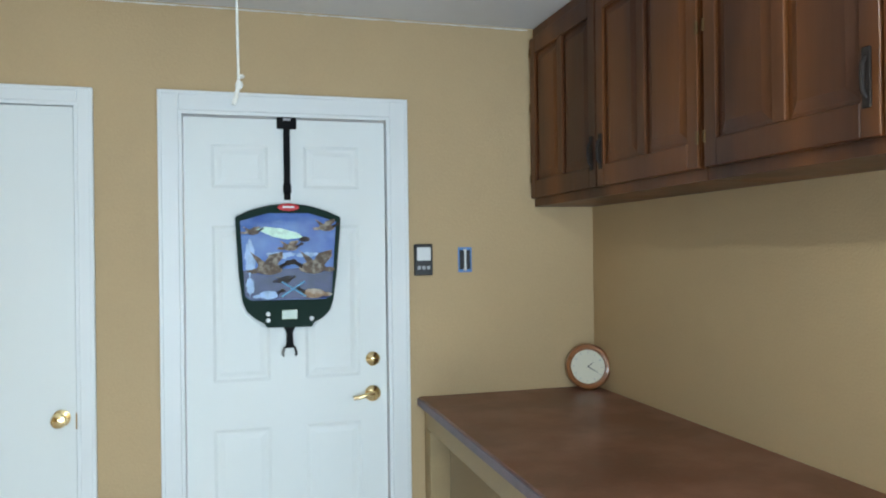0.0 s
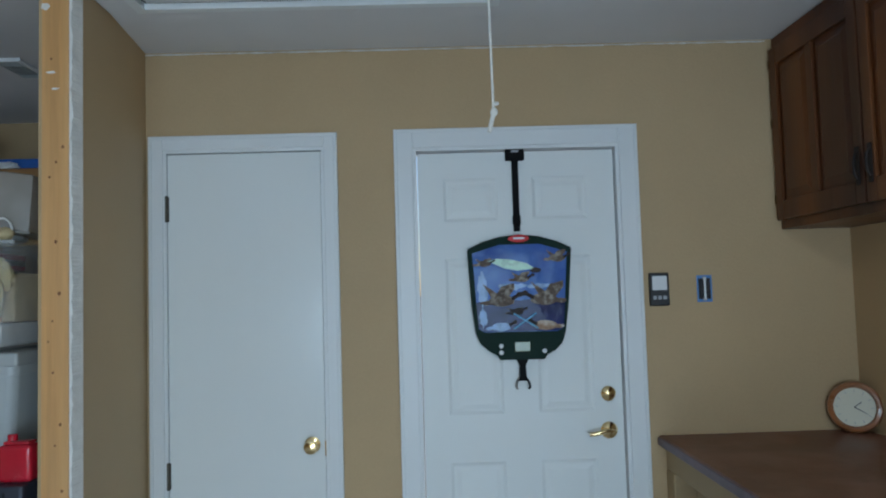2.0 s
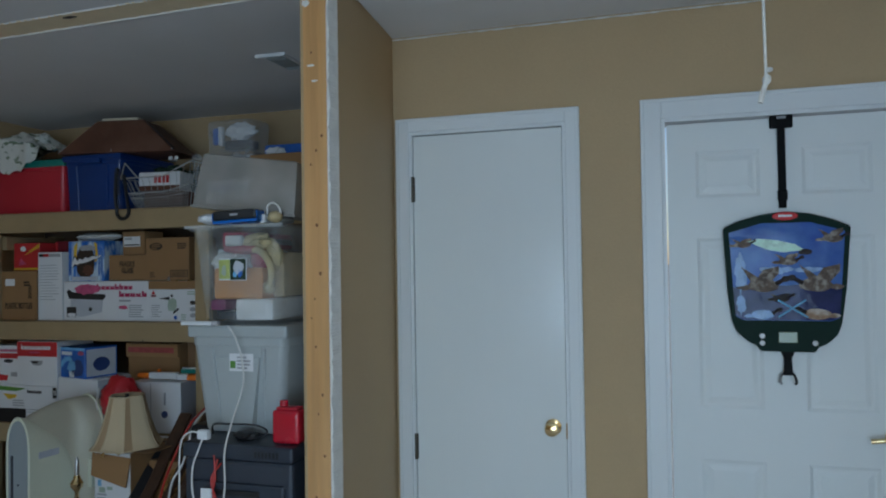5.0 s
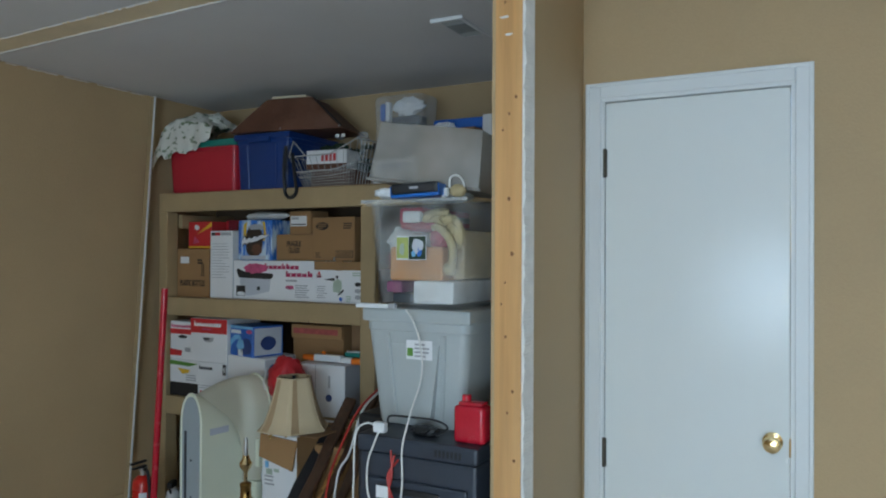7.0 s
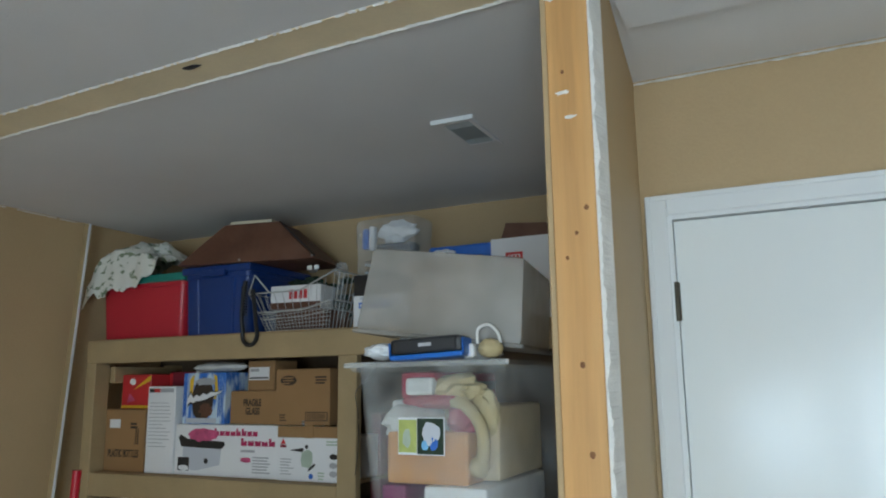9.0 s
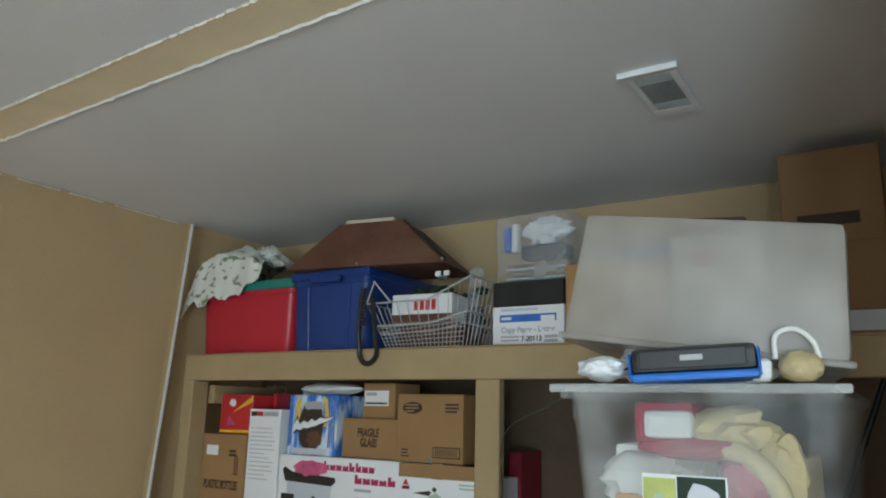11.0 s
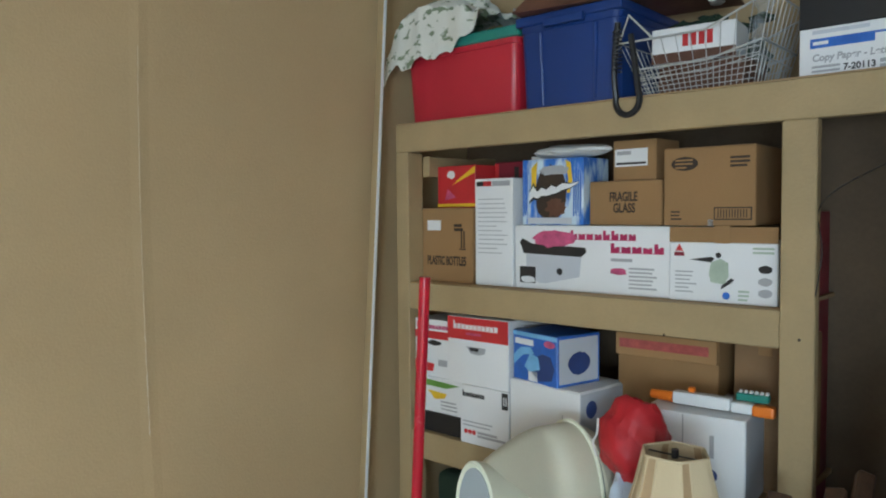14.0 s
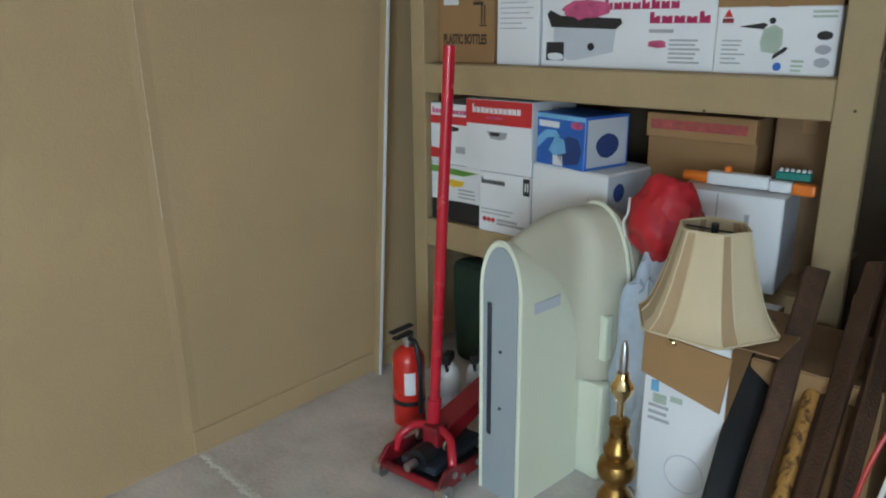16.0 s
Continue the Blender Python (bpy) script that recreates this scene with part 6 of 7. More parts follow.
tube_along(b, [(-0.05, -0.012, 0.185), (-0.09, -0.015, 0.19), (-0.125, -0.018, 0.15), (-0.13, -0.02, 0.0), (-0.135, -0.02, -0.25), (-0.12, -0.02, -0.5)], 0.0031, 8)
part("lead", b, WHITECABLE, wc, smooth=True)
part("adapter", box(-0.062, -0.022, -0.022, 0.002, 0.168, 0.198, 0.005, 2), WHITEPL, wc, "white adapter block")
part("tag", box(-0.045, -0.005, -0.027, -0.024, -0.02, 0.015), WHITEPL, wc, "white tag")
rc = thing("red_extension_cord", pose(-1.73, 2.175, 0.74), "orange-red extension cord coiled against the chest", "cord")
b = bmesh.new()
for k in range(3):
    dx = -0.012 + 0.013 * k
    tube_along(b, [(dx + 0.01, 0.0, 0.18 - 0.012 * k), (dx + 0.016 - 0.02 * k, -0.006, 0.1), (dx - 0.016 + 0.016 * k, -0.004 - 0.008 * k, 0.01), (dx - 0.05 + 0.02 * k, -0.002, -0.07), (dx - 0.03, 0.004, -0.2)], 0.0031, 8)
part("coil", b, REDCABLE, rc, smooth=True)
rl = thing("white_strip", pose(-1.86, 2.288, 1.3275), "white plastic strip with a plug lying on the bin", "power strip")
part("strip", box(-0.07, 0.05, -0.012, 0.012, 0.0, 0.014, 0.004, 2), WHITEPL, rl)
part("plug", box(0.05, 0.075, -0.01, 0.01, 0.0, 0.016, 0.004, 2), GREYINK, rl)
bc = thing("black_wire", pose(-1.9, 2.6, 1.5), "thin black wire trailing from the modem to the shelf", "wire")
b = bmesh.new()
tube_along(b, [(0.12, -0.26, 0.2), (0.0, -0.2, 0.185), (-0.2, 0.1, 0.15), (-0.5, 0.5, 0.1), (-0.72, 0.868, 0.02), (-0.715, 0.866, -0.1), (-0.73, 0.866, -0.22)], 0.0016, 6)
part("wire", b, BLACKPLASTIC, bc, smooth=True)


# ---- on the floor in front of the shelving ----
jk = thing("floor_jack", pose(-3.605, 2.975, 0, 0, 0, 93), "red hydraulic floor jack with a long upright handle", "jack")
for y in (-0.125, 0.11):
    b = bmesh.new()
    prism(b, [(-0.17, 0.03), (0.32, 0.03), (0.34, 0.05), (0.1, 0.068), (-0.04, 0.08), (-0.09, 0.1), (-0.13, 0.1), (-0.17, 0.065)], y, y + 0.014)
    bmesh.ops.bevel(b, geom=list(b.edges), offset=0.003, segments=1, affect="EDGES")
    part("side_plate", b, JACKRED, jk)
part("cross_plate", box(-0.16, 0.1, -0.1, 0.1, 0.035, 0.05, 0.003), BLACKPLASTIC, jk, "black base plate")
for x, y, r in ((0.29, -0.13, 0.038), (0.29, 0.128, 0.038), (-0.15, -0.125, 0.03), (-0.15, 0.125, 0.03)):
    b = bmesh.new()
    rod(b, (x, y - 0.014, r + 0.002), (x, y + 0.014, r + 0.002), r, n=24)
    wh = part("wheel", b, BLACKPLASTIC if r > 0.035 else STEEL, jk, smooth=True)
    part("axle_bolt", rod(bmesh.new(), (x, y - 0.022, r + 0.002), (x, y + 0.022, r + 0.002), 0.009, n=10), STEEL, wh)
part("pump", rod(bmesh.new(), (-0.12, 0, 0.085), (0.1, 0, 0.085), 0.036, n=20), BLACKPLASTIC, jk, "black hydraulic cylinder", True)
b = bmesh.new()
prism(b, [(-0.02, 0.1), (0.3, 0.17), (0.33, 0.2), (0.3, 0.215), (-0.02, 0.16)], -0.04, 0.04)
part("lift_arm", b, JACKRED, jk)
b = bmesh.new()
lathe(b, [(0.03, 0), (0.045, 0.012), (0.045, 0.022), (0.02, 0.026)], 20, (0.3, 0, 0.21))
part("saddle", b, STEEL, jk, smooth=True)
part("handle_yoke", box(-0.06, 0.0, -0.032, 0.032, 0.1, 0.172, 0.012, 2), JACKRED, jk)
for s_ in (-1, 1):
    part("yoke_arm", tube_along(bmesh.new(), [(-0.03, s_ * 0.025, 0.16), (-0.05, s_ * 0.075, 0.15), (-0.08, s_ * 0.105, 0.115), (-0.09, s_ * 0.113, 0.07)], 0.014, 10), REDPAINT, jk, smooth=True)
for bx_, by_, bz_ in ((-0.1, -0.128, 0.075), (0.02, -0.128, 0.06), (-0.1, 0.126, 0.075), (-0.06, -0.128, 0.05)):
    b = bmesh.new()
    lathe(b, [(0.011, 0), (0.011, 0.006), (0.006, 0.009)], 12, (bx_, by_, bz_), flip())
    part("side_bolt", b, STEEL, jk, smooth=True)
part("rear_bar", rod(bmesh.new(), (-0.15, -0.13, 0.045), (-0.15, 0.13, 0.045), 0.014, n=14), JACKRED, jk, smooth=True)
part("release_valve", rod(bmesh.new(), (-0.13, 0.0, 0.085), (-0.17, 0.0, 0.085), 0.014, n=12), STEEL, jk, smooth=True)
part("fluid_tank", box(-0.12, 0.14, -0.07, 0.07, 0.051, 0.078, 0.01, 2), DARKPLASTIC, jk)
for y in (-0.055, 0.055):
    b = bmesh.new()
    lathe(b, [(0.018, -0.004), (0.018, 0.004)], 16, (-0.04, y, 0.12), flip())
    part("pivot_bolt", b, STEEL, jk)
hm = jk.matrix_world.inverted()
hb, ht = hm @ Vector((-3.62, 2.955, 0.16)), hm @ Vector((-3.535, 2.945, 1.322))
hdl = part("handle", rod(bmesh.new(), hb, ht, 0.0165, n=20), REDPAINT, jk, "red tubular handle", True)
part("socket", rod(bmesh.new(), hb.lerp(ht, -0.03), hb.lerp(ht, 0.08), 0.022, n=20), REDPAINT, jk, smooth=True)

fe = thing("fire_extinguisher", pose(-3.885, 3.12, 0), "red fire extinguisher with a black hose on the floor", "extinguisher")
b = bmesh.new()
lathe(b, [(0.05, 0), (0.057, 0.006), (0.057, 0.25), (0.05, 0.275), (0.03, 0.292), (0.02, 0.297)], 28)
part("cylinder", b, EXTRED, fe, smooth=True)
b = bmesh.new()
lathe(b, [(0.017, 0.297), (0.017, 0.318), (0.022, 0.32), (0.022, 0.335), (0.012, 0.338)], 16)
part("valve", b, STEEL, fe, smooth=True)
b = box(-0.012, 0.012, -0.07, 0.02, 0.338, 0.348, 0.003)
bx(b, -0.012, 0.012, -0.085, 0.02, 0.365, 0.374, 0.003)
part("lever", b, BLACKPLASTIC, fe, "black squeeze lever")
part("hose", tube_along(bmesh.new(), [(0.02, -0.01, 0.33), (0.055, -0.02, 0.325), (0.072, -0.02, 0.25), (0.07, -0.015, 0.12), (0.066, -0.012, 0.06)], 0.009, 10), BLACKPLASTIC, fe, smooth=True)
b = bmesh.new()
for k in range(9):
    a = radians(-62 + k * 5)
    p = [Vector((0.0576 * math.cos(a), 0.0576 * math.sin(a), z)) for z in (0.13, 0.215)]
    cur = [b.verts.new(q) for q in p]
    if k:
        b.faces.new((prev[0], cur[0], cur[1], prev[1]))
    prev = cur
part("label", b, WHITECARD, fe, "white instruction label")
b = bmesh.new()
lathe(b, [(0.0578, 0.085), (0.0585, 0.088), (0.0585, 0.1), (0.0578, 0.103)], 28)
part("band", b, BLACKPLASTIC, fe)
for x, y, lab, mt in ((-3.828, 3.275, "white spray bottle with a black top on the floor", WHITEPL), (-3.755, 3.345, "white spray bottle with a black top on the floor", WHITEPL)):
    sp = thing("spray_bottle", pose(x, y, 0, 0, 0, 25), lab, "bottle", "spray bottles under the shelf")
    b = bmesh.new()
    lathe(b, [(0.036, 0), (0.04, 0.006), (0.04, 0.14), (0.034, 0.17), (0.016, 0.19), (0.014, 0.2)], 22)
    part("bottle", b, mt, sp, smooth=True)
    b = box(-0.016, 0.016, -0.05, 0.018, 0.2, 0.235, 0.005)
    rod(b, (0, -0.045, 0.195), (0, -0.02, 0.155), 0.006)
    part("spray_head", b, BLACKPLASTIC, sp)
gbag = thing("canvas_bag", pose(-3.80, 3.78, 0), "dark green canvas bag under the lowest shelf", "bag")
b = box(-0.3, 0.3, -0.17, 0.17, 0, 0.44, 0.05, 3)
bmesh.ops.subdivide_edges(b, edges=list(b.edges), cuts=2, use_grid_fill=True)
for v in b.verts:
    v.co += 0.03 * Vector((noise.noise(v.co * 5), noise.noise(v.co * 5 + Vector((3, 0, 0))), noise.noise(v.co * 5 + Vector((0, 7, 0))))) * min(1, v.co.z * 5)
part("sack", b, GREENBAG, gbag, smooth=True)
part("drawstring", tube_along(bmesh.new(), [(-0.05, -0.2, 0.4), (0.02, -0.22, 0.37), (0.1, -0.21, 0.41)], 0.012, 8), BLACKPLASTIC, gbag, smooth=True)
b = bmesh.new()
blob(b, (0.1, -0.185, 0.24), (0.035, 0.006, 0.02), 0.5, 2, 2)
part("patch", b, YELLOWINK, gbag)

# cream hooded machine: an arched front, a cream collar and a tan hood behind it
mc = thing("hooded_machine", pose(-3.375, 2.965, 0, 0, 0, -6), "cream plastic hooded machine with a grey arched front", "machine")


def arch(half, height, y, cx=0.0, floor=0.0, n=14):
    """An arched outline, in (x, z) at y: straight sides and a tall rounded top."""
    rise = min(half * 2.0, height * 0.4)
    pts = [(-half, floor), (-half, height - rise)]
    for k in range(1, n):
        a = math.pi * (1 - k / n)
        pts.append((half * math.cos(a), height - rise + rise * math.sin(a)))
    return [Vector((cx + x, y, max(z, floor))) for x, z in pts + [(half, height - rise), (half, floor)]]


def loft(sections, close=True):
    b = bmesh.new()
    rows = [[b.verts.new(p) for p in s] for s in sections]
    for p, q in zip(rows, rows[1:]):
        for k in range(len(p) - 1):
            b.faces.new((p[k], p[k + 1], q[k + 1], q[k]))
    if close:
        b.faces.new(rows[0][::-1])
        b.faces.new(rows[-1])
    return b


def arches(rows, floor=0.0):
    """Arched outlines, glided over rows of (half width, height, y) and the middle's x."""
    a_ = smooth_line([r[:3] for r in rows], 5)
    b_ = smooth_line([(r[3], 0, 0) for r in rows], 5)
    return [arch(p.x, p.y, p.z, q.x, floor, 24) for p, q in zip(a_, b_)]


part("collar", loft([arch(0.066, 0.795, 0.008, 0, 0, 24), arch(0.075, 0.805, 0.0, 0, 0, 24)] + arches([(0.08, 0.81, 0.006, 0), (0.08, 0.795, 0.05, 0), (0.08, 0.765, 0.12, 0), (0.08, 0.71, 0.2, 0), (0.08, 0.63, 0.255, 0), (0.079, 0.5, 0.28, 0)])), CREAM, mc, smooth=True)
part("front_panel", loft([arch(0.0645, 0.79, 0.003), arch(0.0645, 0.79, 0.0072)]), SLATE, mc, "grey arched front panel")
part("front_slot", box(-0.046, -0.028, -0.001, 0.003, 0.2, 0.62, 0.002), DARKPLASTIC, mc, "dark vertical slot")
for z in (0.3, 0.48):
    b = bmesh.new()
    lathe(b, [(0.005, 0), (0.005, 0.004)], 10, (0.005, 0.003, z), flip())
    part("screw", b, DARKPLASTIC, mc)
part("hood", loft(arches([(0.040, 0.785, 0.02, 0), (0.048, 0.80, 0.05, 0), (0.056, 0.823, 0.12, 0), (0.064, 0.842, 0.2, 0), (0.076, 0.852, 0.262, 0.004), (0.105, 0.858, 0.31, 0.028), (0.124, 0.858, 0.375, 0.046)], 0.33)), CREAMTAN, mc, "aged tan hood", True)
part("hood_gap", loft([arch(0.128, 0.86, 0.3755, 0.052, 0.3), arch(0.128, 0.86, 0.3795, 0.052, 0.3)]), BLACKPLASTIC, mc, "dark gap between the covers")
part("rear_hood", loft([arch(0.134, 0.858, 0.38, 0.058, 0.27), arch(0.142, 0.838, 0.42, 0.068, 0.27), arch(0.136, 0.76, 0.48, 0.07, 0.27), arch(0.11, 0.63, 0.51, 0.07, 0.27)]), CREAMTAN, mc, "aged tan rear cover", True)
part("base", box(-0.06, 0.165, 0.282, 0.46, 0, 0.328, 0.012, 2), CREAM, mc)
part("side_grip", box(0.128, 0.156, 0.30, 0.335, 0.40, 0.545, 0.008, 2), CREAM, mc, "cream side grip")
part("badge", box(0.079, 0.0815, 0.055, 0.17, 0.60, 0.632), GREYCARD, mc, "grey badge")
b = bmesh.new()
tube_along(b, arch(0.127, 0.862, 0.372, 0.048, 0.33)[1:-1], 0.006, 8, 2)
part("seam_bead", b, CREAM, mc, smooth=True)

wb = thing("white_box", pose(-2.845, 3.0, 0), "tall white carton with a torn brown flap", "box")
part("body", box(-0.103, 0.103, 0, 0.36, 0, 0.66, 0.004), WHITECARD, wb)
b = bmesh.new()
vs = [b.verts.new(p) for p in ((-0.108, -0.006, 0.655), (0.108, -0.006, 0.64), (0.1, -0.03, 0.51), (-0.1, -0.025, 0.555))]
f = b.faces.new(vs)
r_ = bmesh.ops.extrude_face_region(b, geom=[f])
bmesh.ops.translate(b, verts=[v for v in r_["geom"] if isinstance(v, bmesh.types.BMVert)], vec=(0, 0.005, 0.001))
part("flap", b, BROWNCARD, wb, "brown cardboard flap hanging down")
flat("green_print", -0.075, -0.04, 0.47, 0.495, 0, PALEGREEN, wb)
bars("small_print", -0.085, -0.01, 0.465, 3, 0.018, 0.008, 0, GREYINK, wb, 4)
b = bmesh.new()
tube_along(b, [(0.02 + 0.05 * math.cos(a * math.pi / 12), -0.001, 0.30 + 0.05 * math.sin(a * math.pi / 12)) for a in range(25)], 0.001, 6, 1)
part("ring_mark", b, GREYCARD, wb, "faint ring mark")
flat("blue_print", -0.082, -0.062, 0.50, 0.53, 0, LIGHTBLUE, wb)
flat("pale_print", -0.03, 0.0, 0.485, 0.50, 0, PALEGREEN, wb)
part("side_face", box(0.103, 0.105, 0.0, 0.36, 0.0, 0.66), BROWNCARD, wb, "brown cardboard side")
part("inner_flap", box(-0.04, 0.2, 0.02, 0.3, 0.661, 0.665), SHADECARD, wb)

ls = thing("lampshade", pose(-2.85, 3.11, 0.667), "cream six-panel bell lampshade with tan corners", "lampshade")


def shade_radius(q):
    return 0.168 - 0.088 * (q ** 0.62)


def shade_point(a, q):
    """A hexagonal bell with cut corners."""
    r = shade_radius(q)
    k = math.cos(math.pi / 6) / math.cos((a % (math.pi / 3)) - math.pi / 6)
    return Vector((r * k * 1.06 * math.cos(a), r * k * 1.06 * math.sin(a), 0.006 + 0.238 * q))


for side in range(6):
    for lo_, hi_, mt, nm in ((0.13, 0.87, LINEN, "panel"), (-0.13, 0.13, LINENDARK, "corner_panel")):
        b = bmesh.new()
        rows_ = []
        for j in range(13):
            q = j / 12
            row = [shade_point(radians(12) + math.pi / 3 * (side + lo_ + (hi_ - lo_) * i / 6), q) for i in range(7)]
            rows_.append([b.verts.new(p) for p in row])
        for p, q_ in zip(rows_, rows_[1:]):
            for k in range(6):
                b.faces.new((p[k], p[k + 1], q_[k + 1], q_[k]))
        part(nm, b, mt, ls, smooth=True)
    for e in (0.13, 0.87):
        part("piping", tube_along(bmesh.new(), [shade_point(radians(12) + math.pi / 3 * (side + e), j / 8) for j in range(9)], 0.0022, 6, 1), LINEN, ls)
for q in (0.0, 1.0):
    part("trim_band", tube_along(bmesh.new(), [shade_point(radians(12) + math.pi * 2 * k / 48, q) for k in range(49)], 0.0035, 6, 1), LINEN, ls)
part("spider", rod(bmesh.new(), (-0.07, 0, 0.236), (0.07, 0, 0.236), 0.002), BLACKPLASTIC, ls)
for x, y, z in ((-0.045, -0.135, 0.004), (-0.02, -0.14, -0.012), (0.06, -0.13, 0.0)):
    b = bmesh.new()
    blob(b, (x, y, z), (0.011, 0.009, 0.010), 0.25, x * 40, 2)
    part("brass_fitting", b, BRASS, ls, "small brass fitting", True)
part("finial_ring", rod(bmesh.new(), (0, 0, 0.23), (0, 0, 0.252), 0.009, n=12), BLACKPLASTIC, ls)

lb = thing("brass_lamp_base", pose(-2.955, 2.90, 0), "turned brass lamp base without its shade", "lamp")
b = bmesh.new()
lathe(b, [(0.085, 0), (0.088, 0.012), (0.075, 0.03), (0.04, 0.045), (0.026, 0.06), (0.03, 0.1), (0.046, 0.15), (0.05, 0.2), (0.044, 0.24), (0.028, 0.265), (0.03, 0.28),
          (0.046, 0.295), (0.05, 0.315), (0.044, 0.335), (0.028, 0.345), (0.036, 0.36), (0.036, 0.372), (0.026, 0.385), (0.024, 0.43), (0.027, 0.435), (0.026, 0.448), (0.012, 0.455)], 28)
part("column", b, OLDBRASS, lb, smooth=True)
b = bmesh.new()
lathe(b, [(0.009, 0.455), (0.01, 0.5), (0.028, 0.525), (0.03, 0.54), (0.017, 0.56), (0.014, 0.575)], 20)
part("socket", b, BRASS, lb, smooth=True)
b = bmesh.new()
lathe(b, [(0.009, 0.575), (0.011, 0.6), (0.008, 0.645), (0.003, 0.658)], 14)
part("bulb", b, STEEL, lb, "slim clear bulb", True)

pb = thing("plastic_bag", pose(-3.075, 3.29, 0), "pale blue stuffed plastic bag standing on the floor", "bag")
b = bmesh.new()
blob(b, (0, 0, 0.36), (0.105, 0.075, 0.39), 0.22, 3, 4, 2.5, 0.0005)
part("sack", b, PALEBAG, pb, smooth=True)
rb = thing("red_bag", pose(-3.075, 3.33, 0.70), "red nylon bag bundled on top of a sack", "bag")
b = bmesh.new()
blob(b, (0, 0, 0.14), (0.1, 0.085, 0.125), 0.24, 5, 4, 1.7)
part("sack", b, REDCLOTH, rb, smooth=True)
part("drawstring", tube_along(bmesh.new(), [(-0.075, -0.07, 0.21), (-0.07, -0.085, 0.17), (-0.085, -0.08, 0.14), (-0.075, -0.08, 0.1)], 0.0035, 6), WHITECABLE, rb, "white drawstring")

c, w, h = carton("brown_carton", "brown carton on the floor behind leaning boards", "box", -2.735, -2.45, 0, 0.60, 3.12, 0.32, BROWNCARD)
seams(c, w, h, 0.32)


def plank(name, label, cat, x, y, tx, ty, tz, w, th, mat, turn, group=""):
    """A board leaning from (x, y, 0) to (tx, ty, tz)."""
    o = thing(name, pose(x, y, 0), label, cat, group)
    d = Vector((tx - x, ty - y, tz))
    b = box(-w / 2, w / 2, -th / 2, th / 2, 0, d.length, 0.005)
    bmesh.ops.subdivide_edges(b, edges=[e for e in b.edges if e.calc_length() > 0.5], cuts=8)
    m = d.to_track_quat("Z", "Y").to_matrix().to_4x4() @ Matrix.Rotation(radians(turn), 4, "Z")
    for v in b.verts:
        v.co = m @ v.co + 0.007 * Vector((noise.noise(v.co * 6), noise.noise(v.co * 6 + Vector((3, 0, 0))), 0))
        v.co.z = max(v.co.z, 0.002)
    part("board", b, mat, o)
    return o


G = "boards leaning together"
plank("dark_board", "dark brown weathered board leaning with others", "board", -2.60, 2.47, -2.665, 3.32, 0.79, 0.055, 0.022, BARK, 10, G)
plank("dark_board", "dark brown weathered board leaning with others", "board", -2.51, 2.44, -2.545, 3.36, 0.82, 0.046, 0.024, BARK, -20, G)
plank("dark_board", "dark brown weathered board leaning with others", "board", -2.45, 2.50, -2.49, 3.40, 0.86, 0.04, 0.03, BARK, 30, G)
plank("brown_board", "golden-brown weathered board leaning with others", "board", -2.43, 2.43, -2.52, 3.25, 0.64, 0.06, 0.022, GOLDWOOD, 10, G)
# black sheet put where the gap left of the boards lies in shadow
plank("dark_gap_board", "black panel added for the shadowed gap beside the boards", "board", -2.655, 2.52, -2.725, 3.24, 0.665, 0.09, 0.012, BLACKPLASTIC, 25, G)
lg = thing("split_log", pose(-2.55, 2.50, 0), "split yellow log with dark bark, leaning with boards", "log")
b = bmesh.new()
tube_along(b, [(0, 0, 0.004), (-0.014, 0.22, 0.2), (-0.028, 0.44, 0.39), (-0.043, 0.66, 0.575)], 0.022, 10)
part("trunk", b, SPLITWOOD, lg, smooth=True)
b = bmesh.new()
tube_along(b, [(0.026, 0.004, 0.004), (0.012, 0.224, 0.2), (-0.002, 0.444, 0.39), (-0.017, 0.64, 0.555)], 0.02, 10)
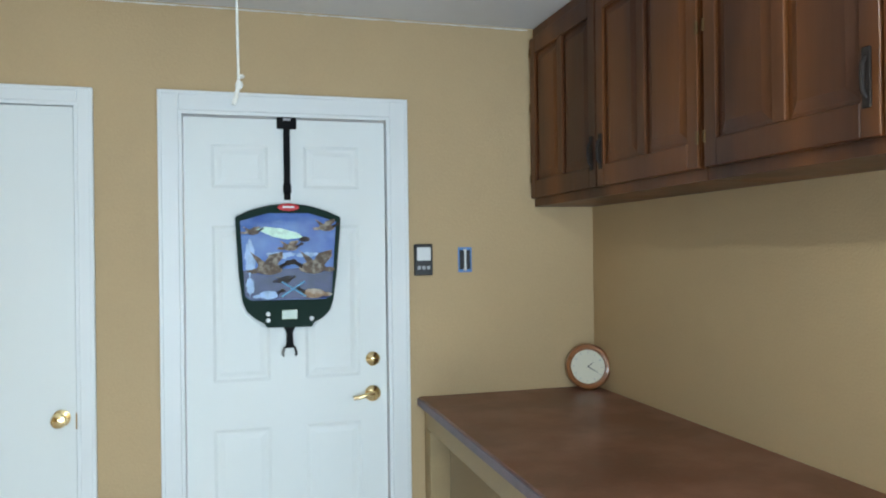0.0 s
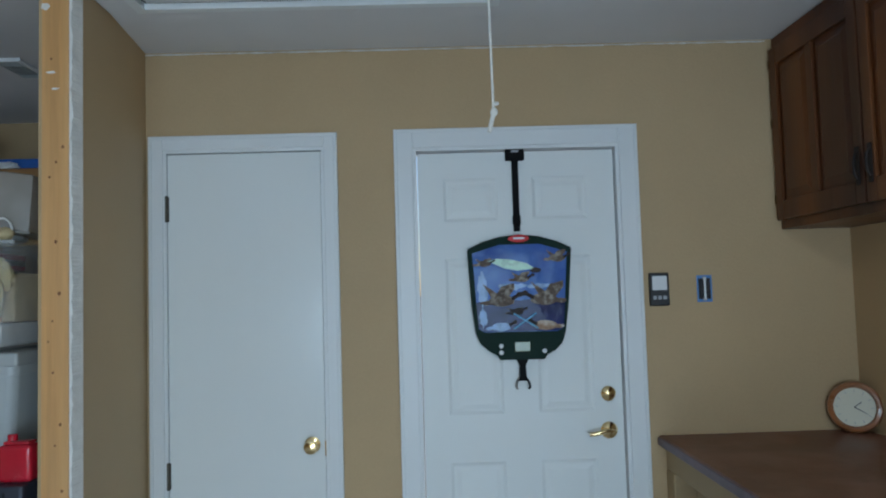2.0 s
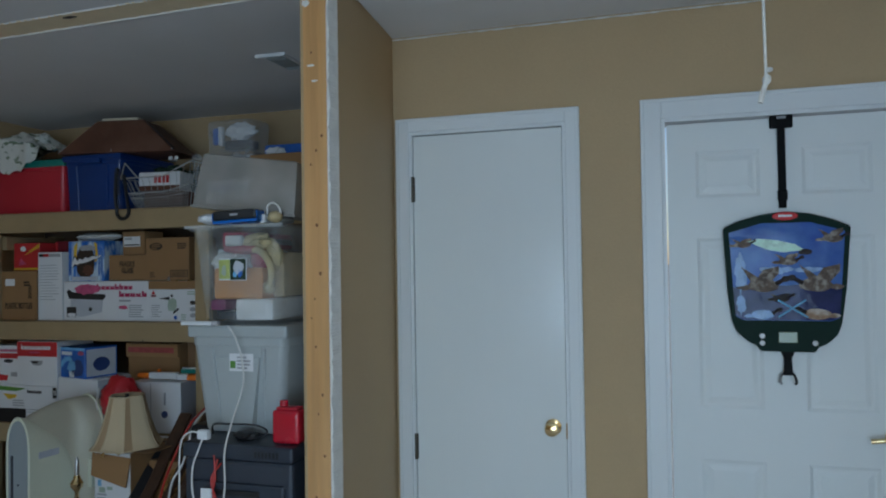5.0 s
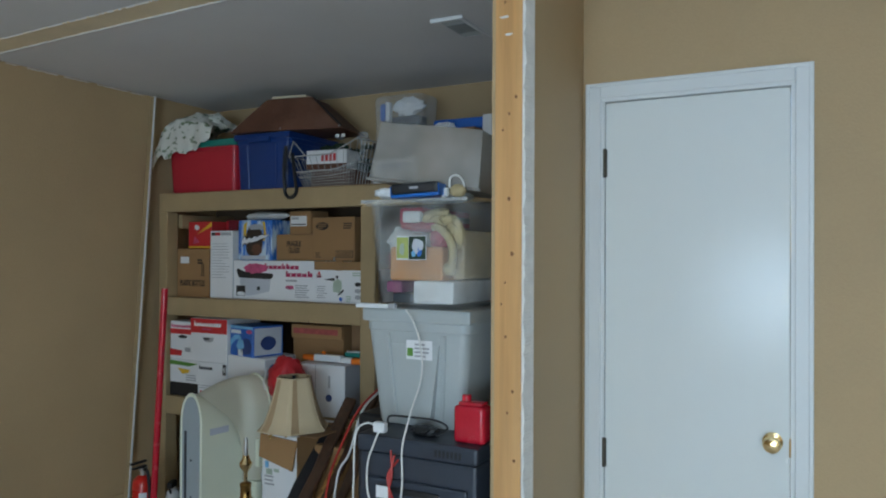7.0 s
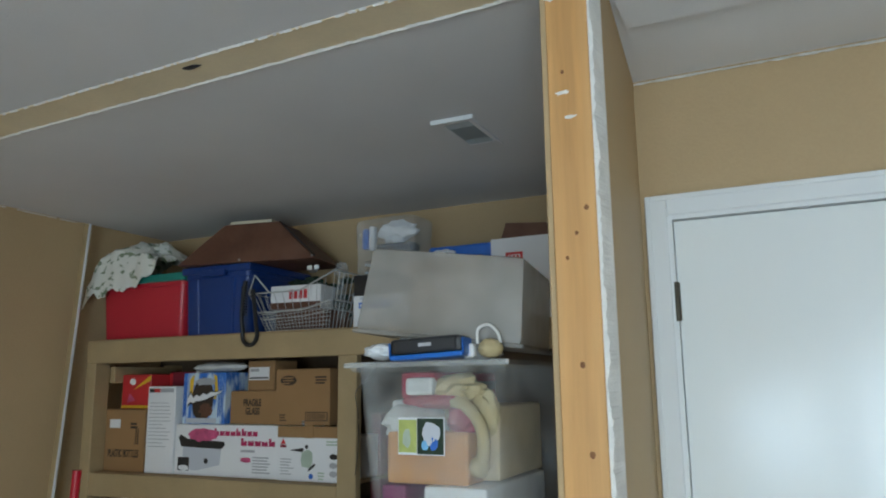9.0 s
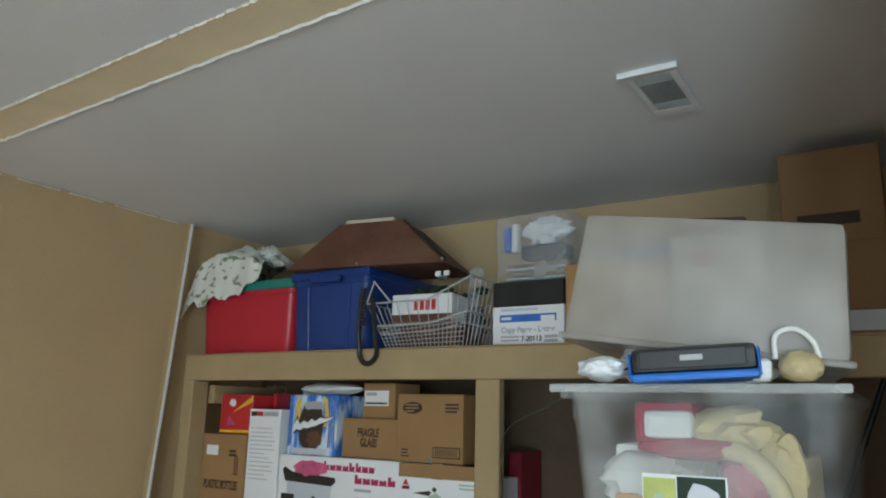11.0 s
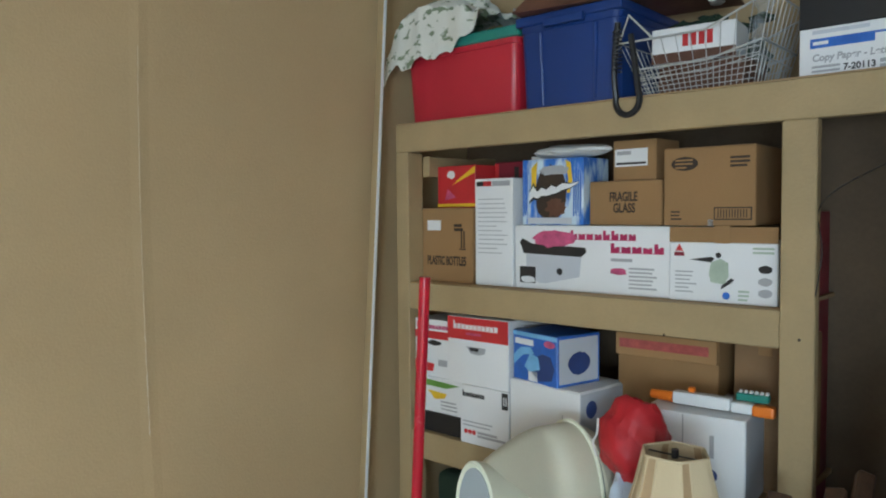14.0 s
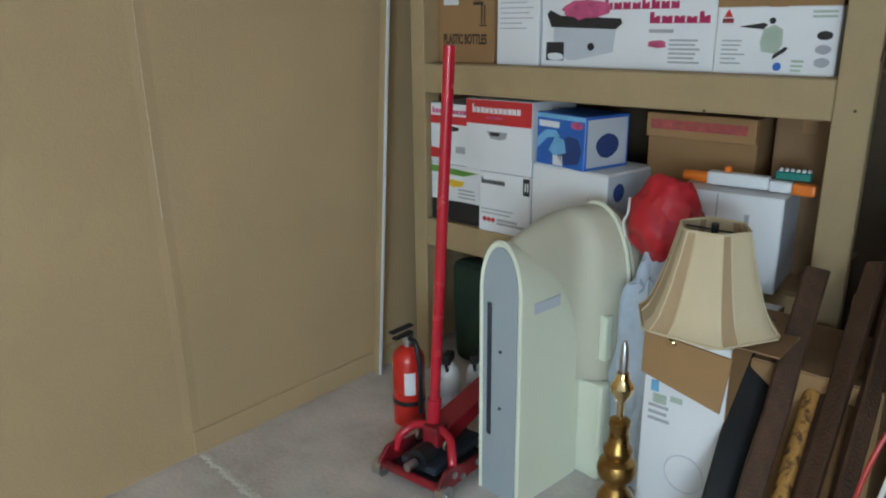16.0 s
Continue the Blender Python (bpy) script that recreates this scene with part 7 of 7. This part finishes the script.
part("bark", b, BARK, lg, "dark bark strip", True)
b = bmesh.new()
blob(b, (-0.043, 0.662, 0.582), (0.022, 0.014, 0.018), 0.2, 2, 2)
part("cut_end", b, CREAMEDGE, lg, "pale cut end")
lg = thing("split_log", pose(-2.50, 2.62, 0), "thin split branch leaning with boards", "log")
part("trunk", tube_along(bmesh.new(), [(0, 0, 0.004), (-0.03, 0.3, 0.34), (-0.06, 0.68, 0.75)], 0.014, 10), SPLITWOOD, lg, smooth=True)
rw = thing("two_colour_cable", pose(-2.40, 2.80, 0), "red and white cables hanging over dark luggage", "cable")
b = bmesh.new()
tube_along(b, [(0.06, 0.25, 0.905), (0.05, 0.12, 0.84), (0.02, 0.05, 0.72), (-0.02, 0.0, 0.55), (-0.03, -0.02, 0.3), (-0.02, -0.02, 0.006)], 0.005, 8)
part("lead", b, REDCABLE, rw, "red lead", True)
b = bmesh.new()
tube_along(b, [(0.075, 0.25, 0.905), (0.075, 0.11, 0.84), (0.06, 0.04, 0.68), (0.02, 0.01, 0.58), (0.0, 0.0, 0.3), (0.01, 0.0, 0.006)], 0.005, 8)
part("lead", b, WHITECABLE, rw, "white lead", True)
sc = thing("black_suitcase", pose(-2.11, 2.94, 0), "black upright suitcase behind the cables", "suitcase")
part("body", box(-0.17, 0.17, -0.14, 0.14, 0.02, 0.86, 0.03, 3), BLACKPLASTIC, sc)
part("handle", tube_along(bmesh.new(), [(-0.07, 0, 0.855), (-0.06, 0, 0.888), (0.06, 0, 0.888), (0.07, 0, 0.86)], 0.009, 8), DARKPLASTIC, sc)
for x in (-0.13, 0.13):
    part("foot", box(x - 0.02, x + 0.02, -0.1, 0.1, 0, 0.02), BLACKPLASTIC, sc)
bin_shell("blue_grey_bin", "blue-grey translucent bin on stacked things", "storage bin", -2.36, -2.02, 3.12, 3.45, 0.80, 1.03, MILKY, 0.88, 0, False, 0.01, MILKY)
c, w, h = carton("dark_carton", "dark carton under a translucent bin", "box", -2.36, -2.03, 0, 0.799, 3.13, 0.3, SHADECARD)
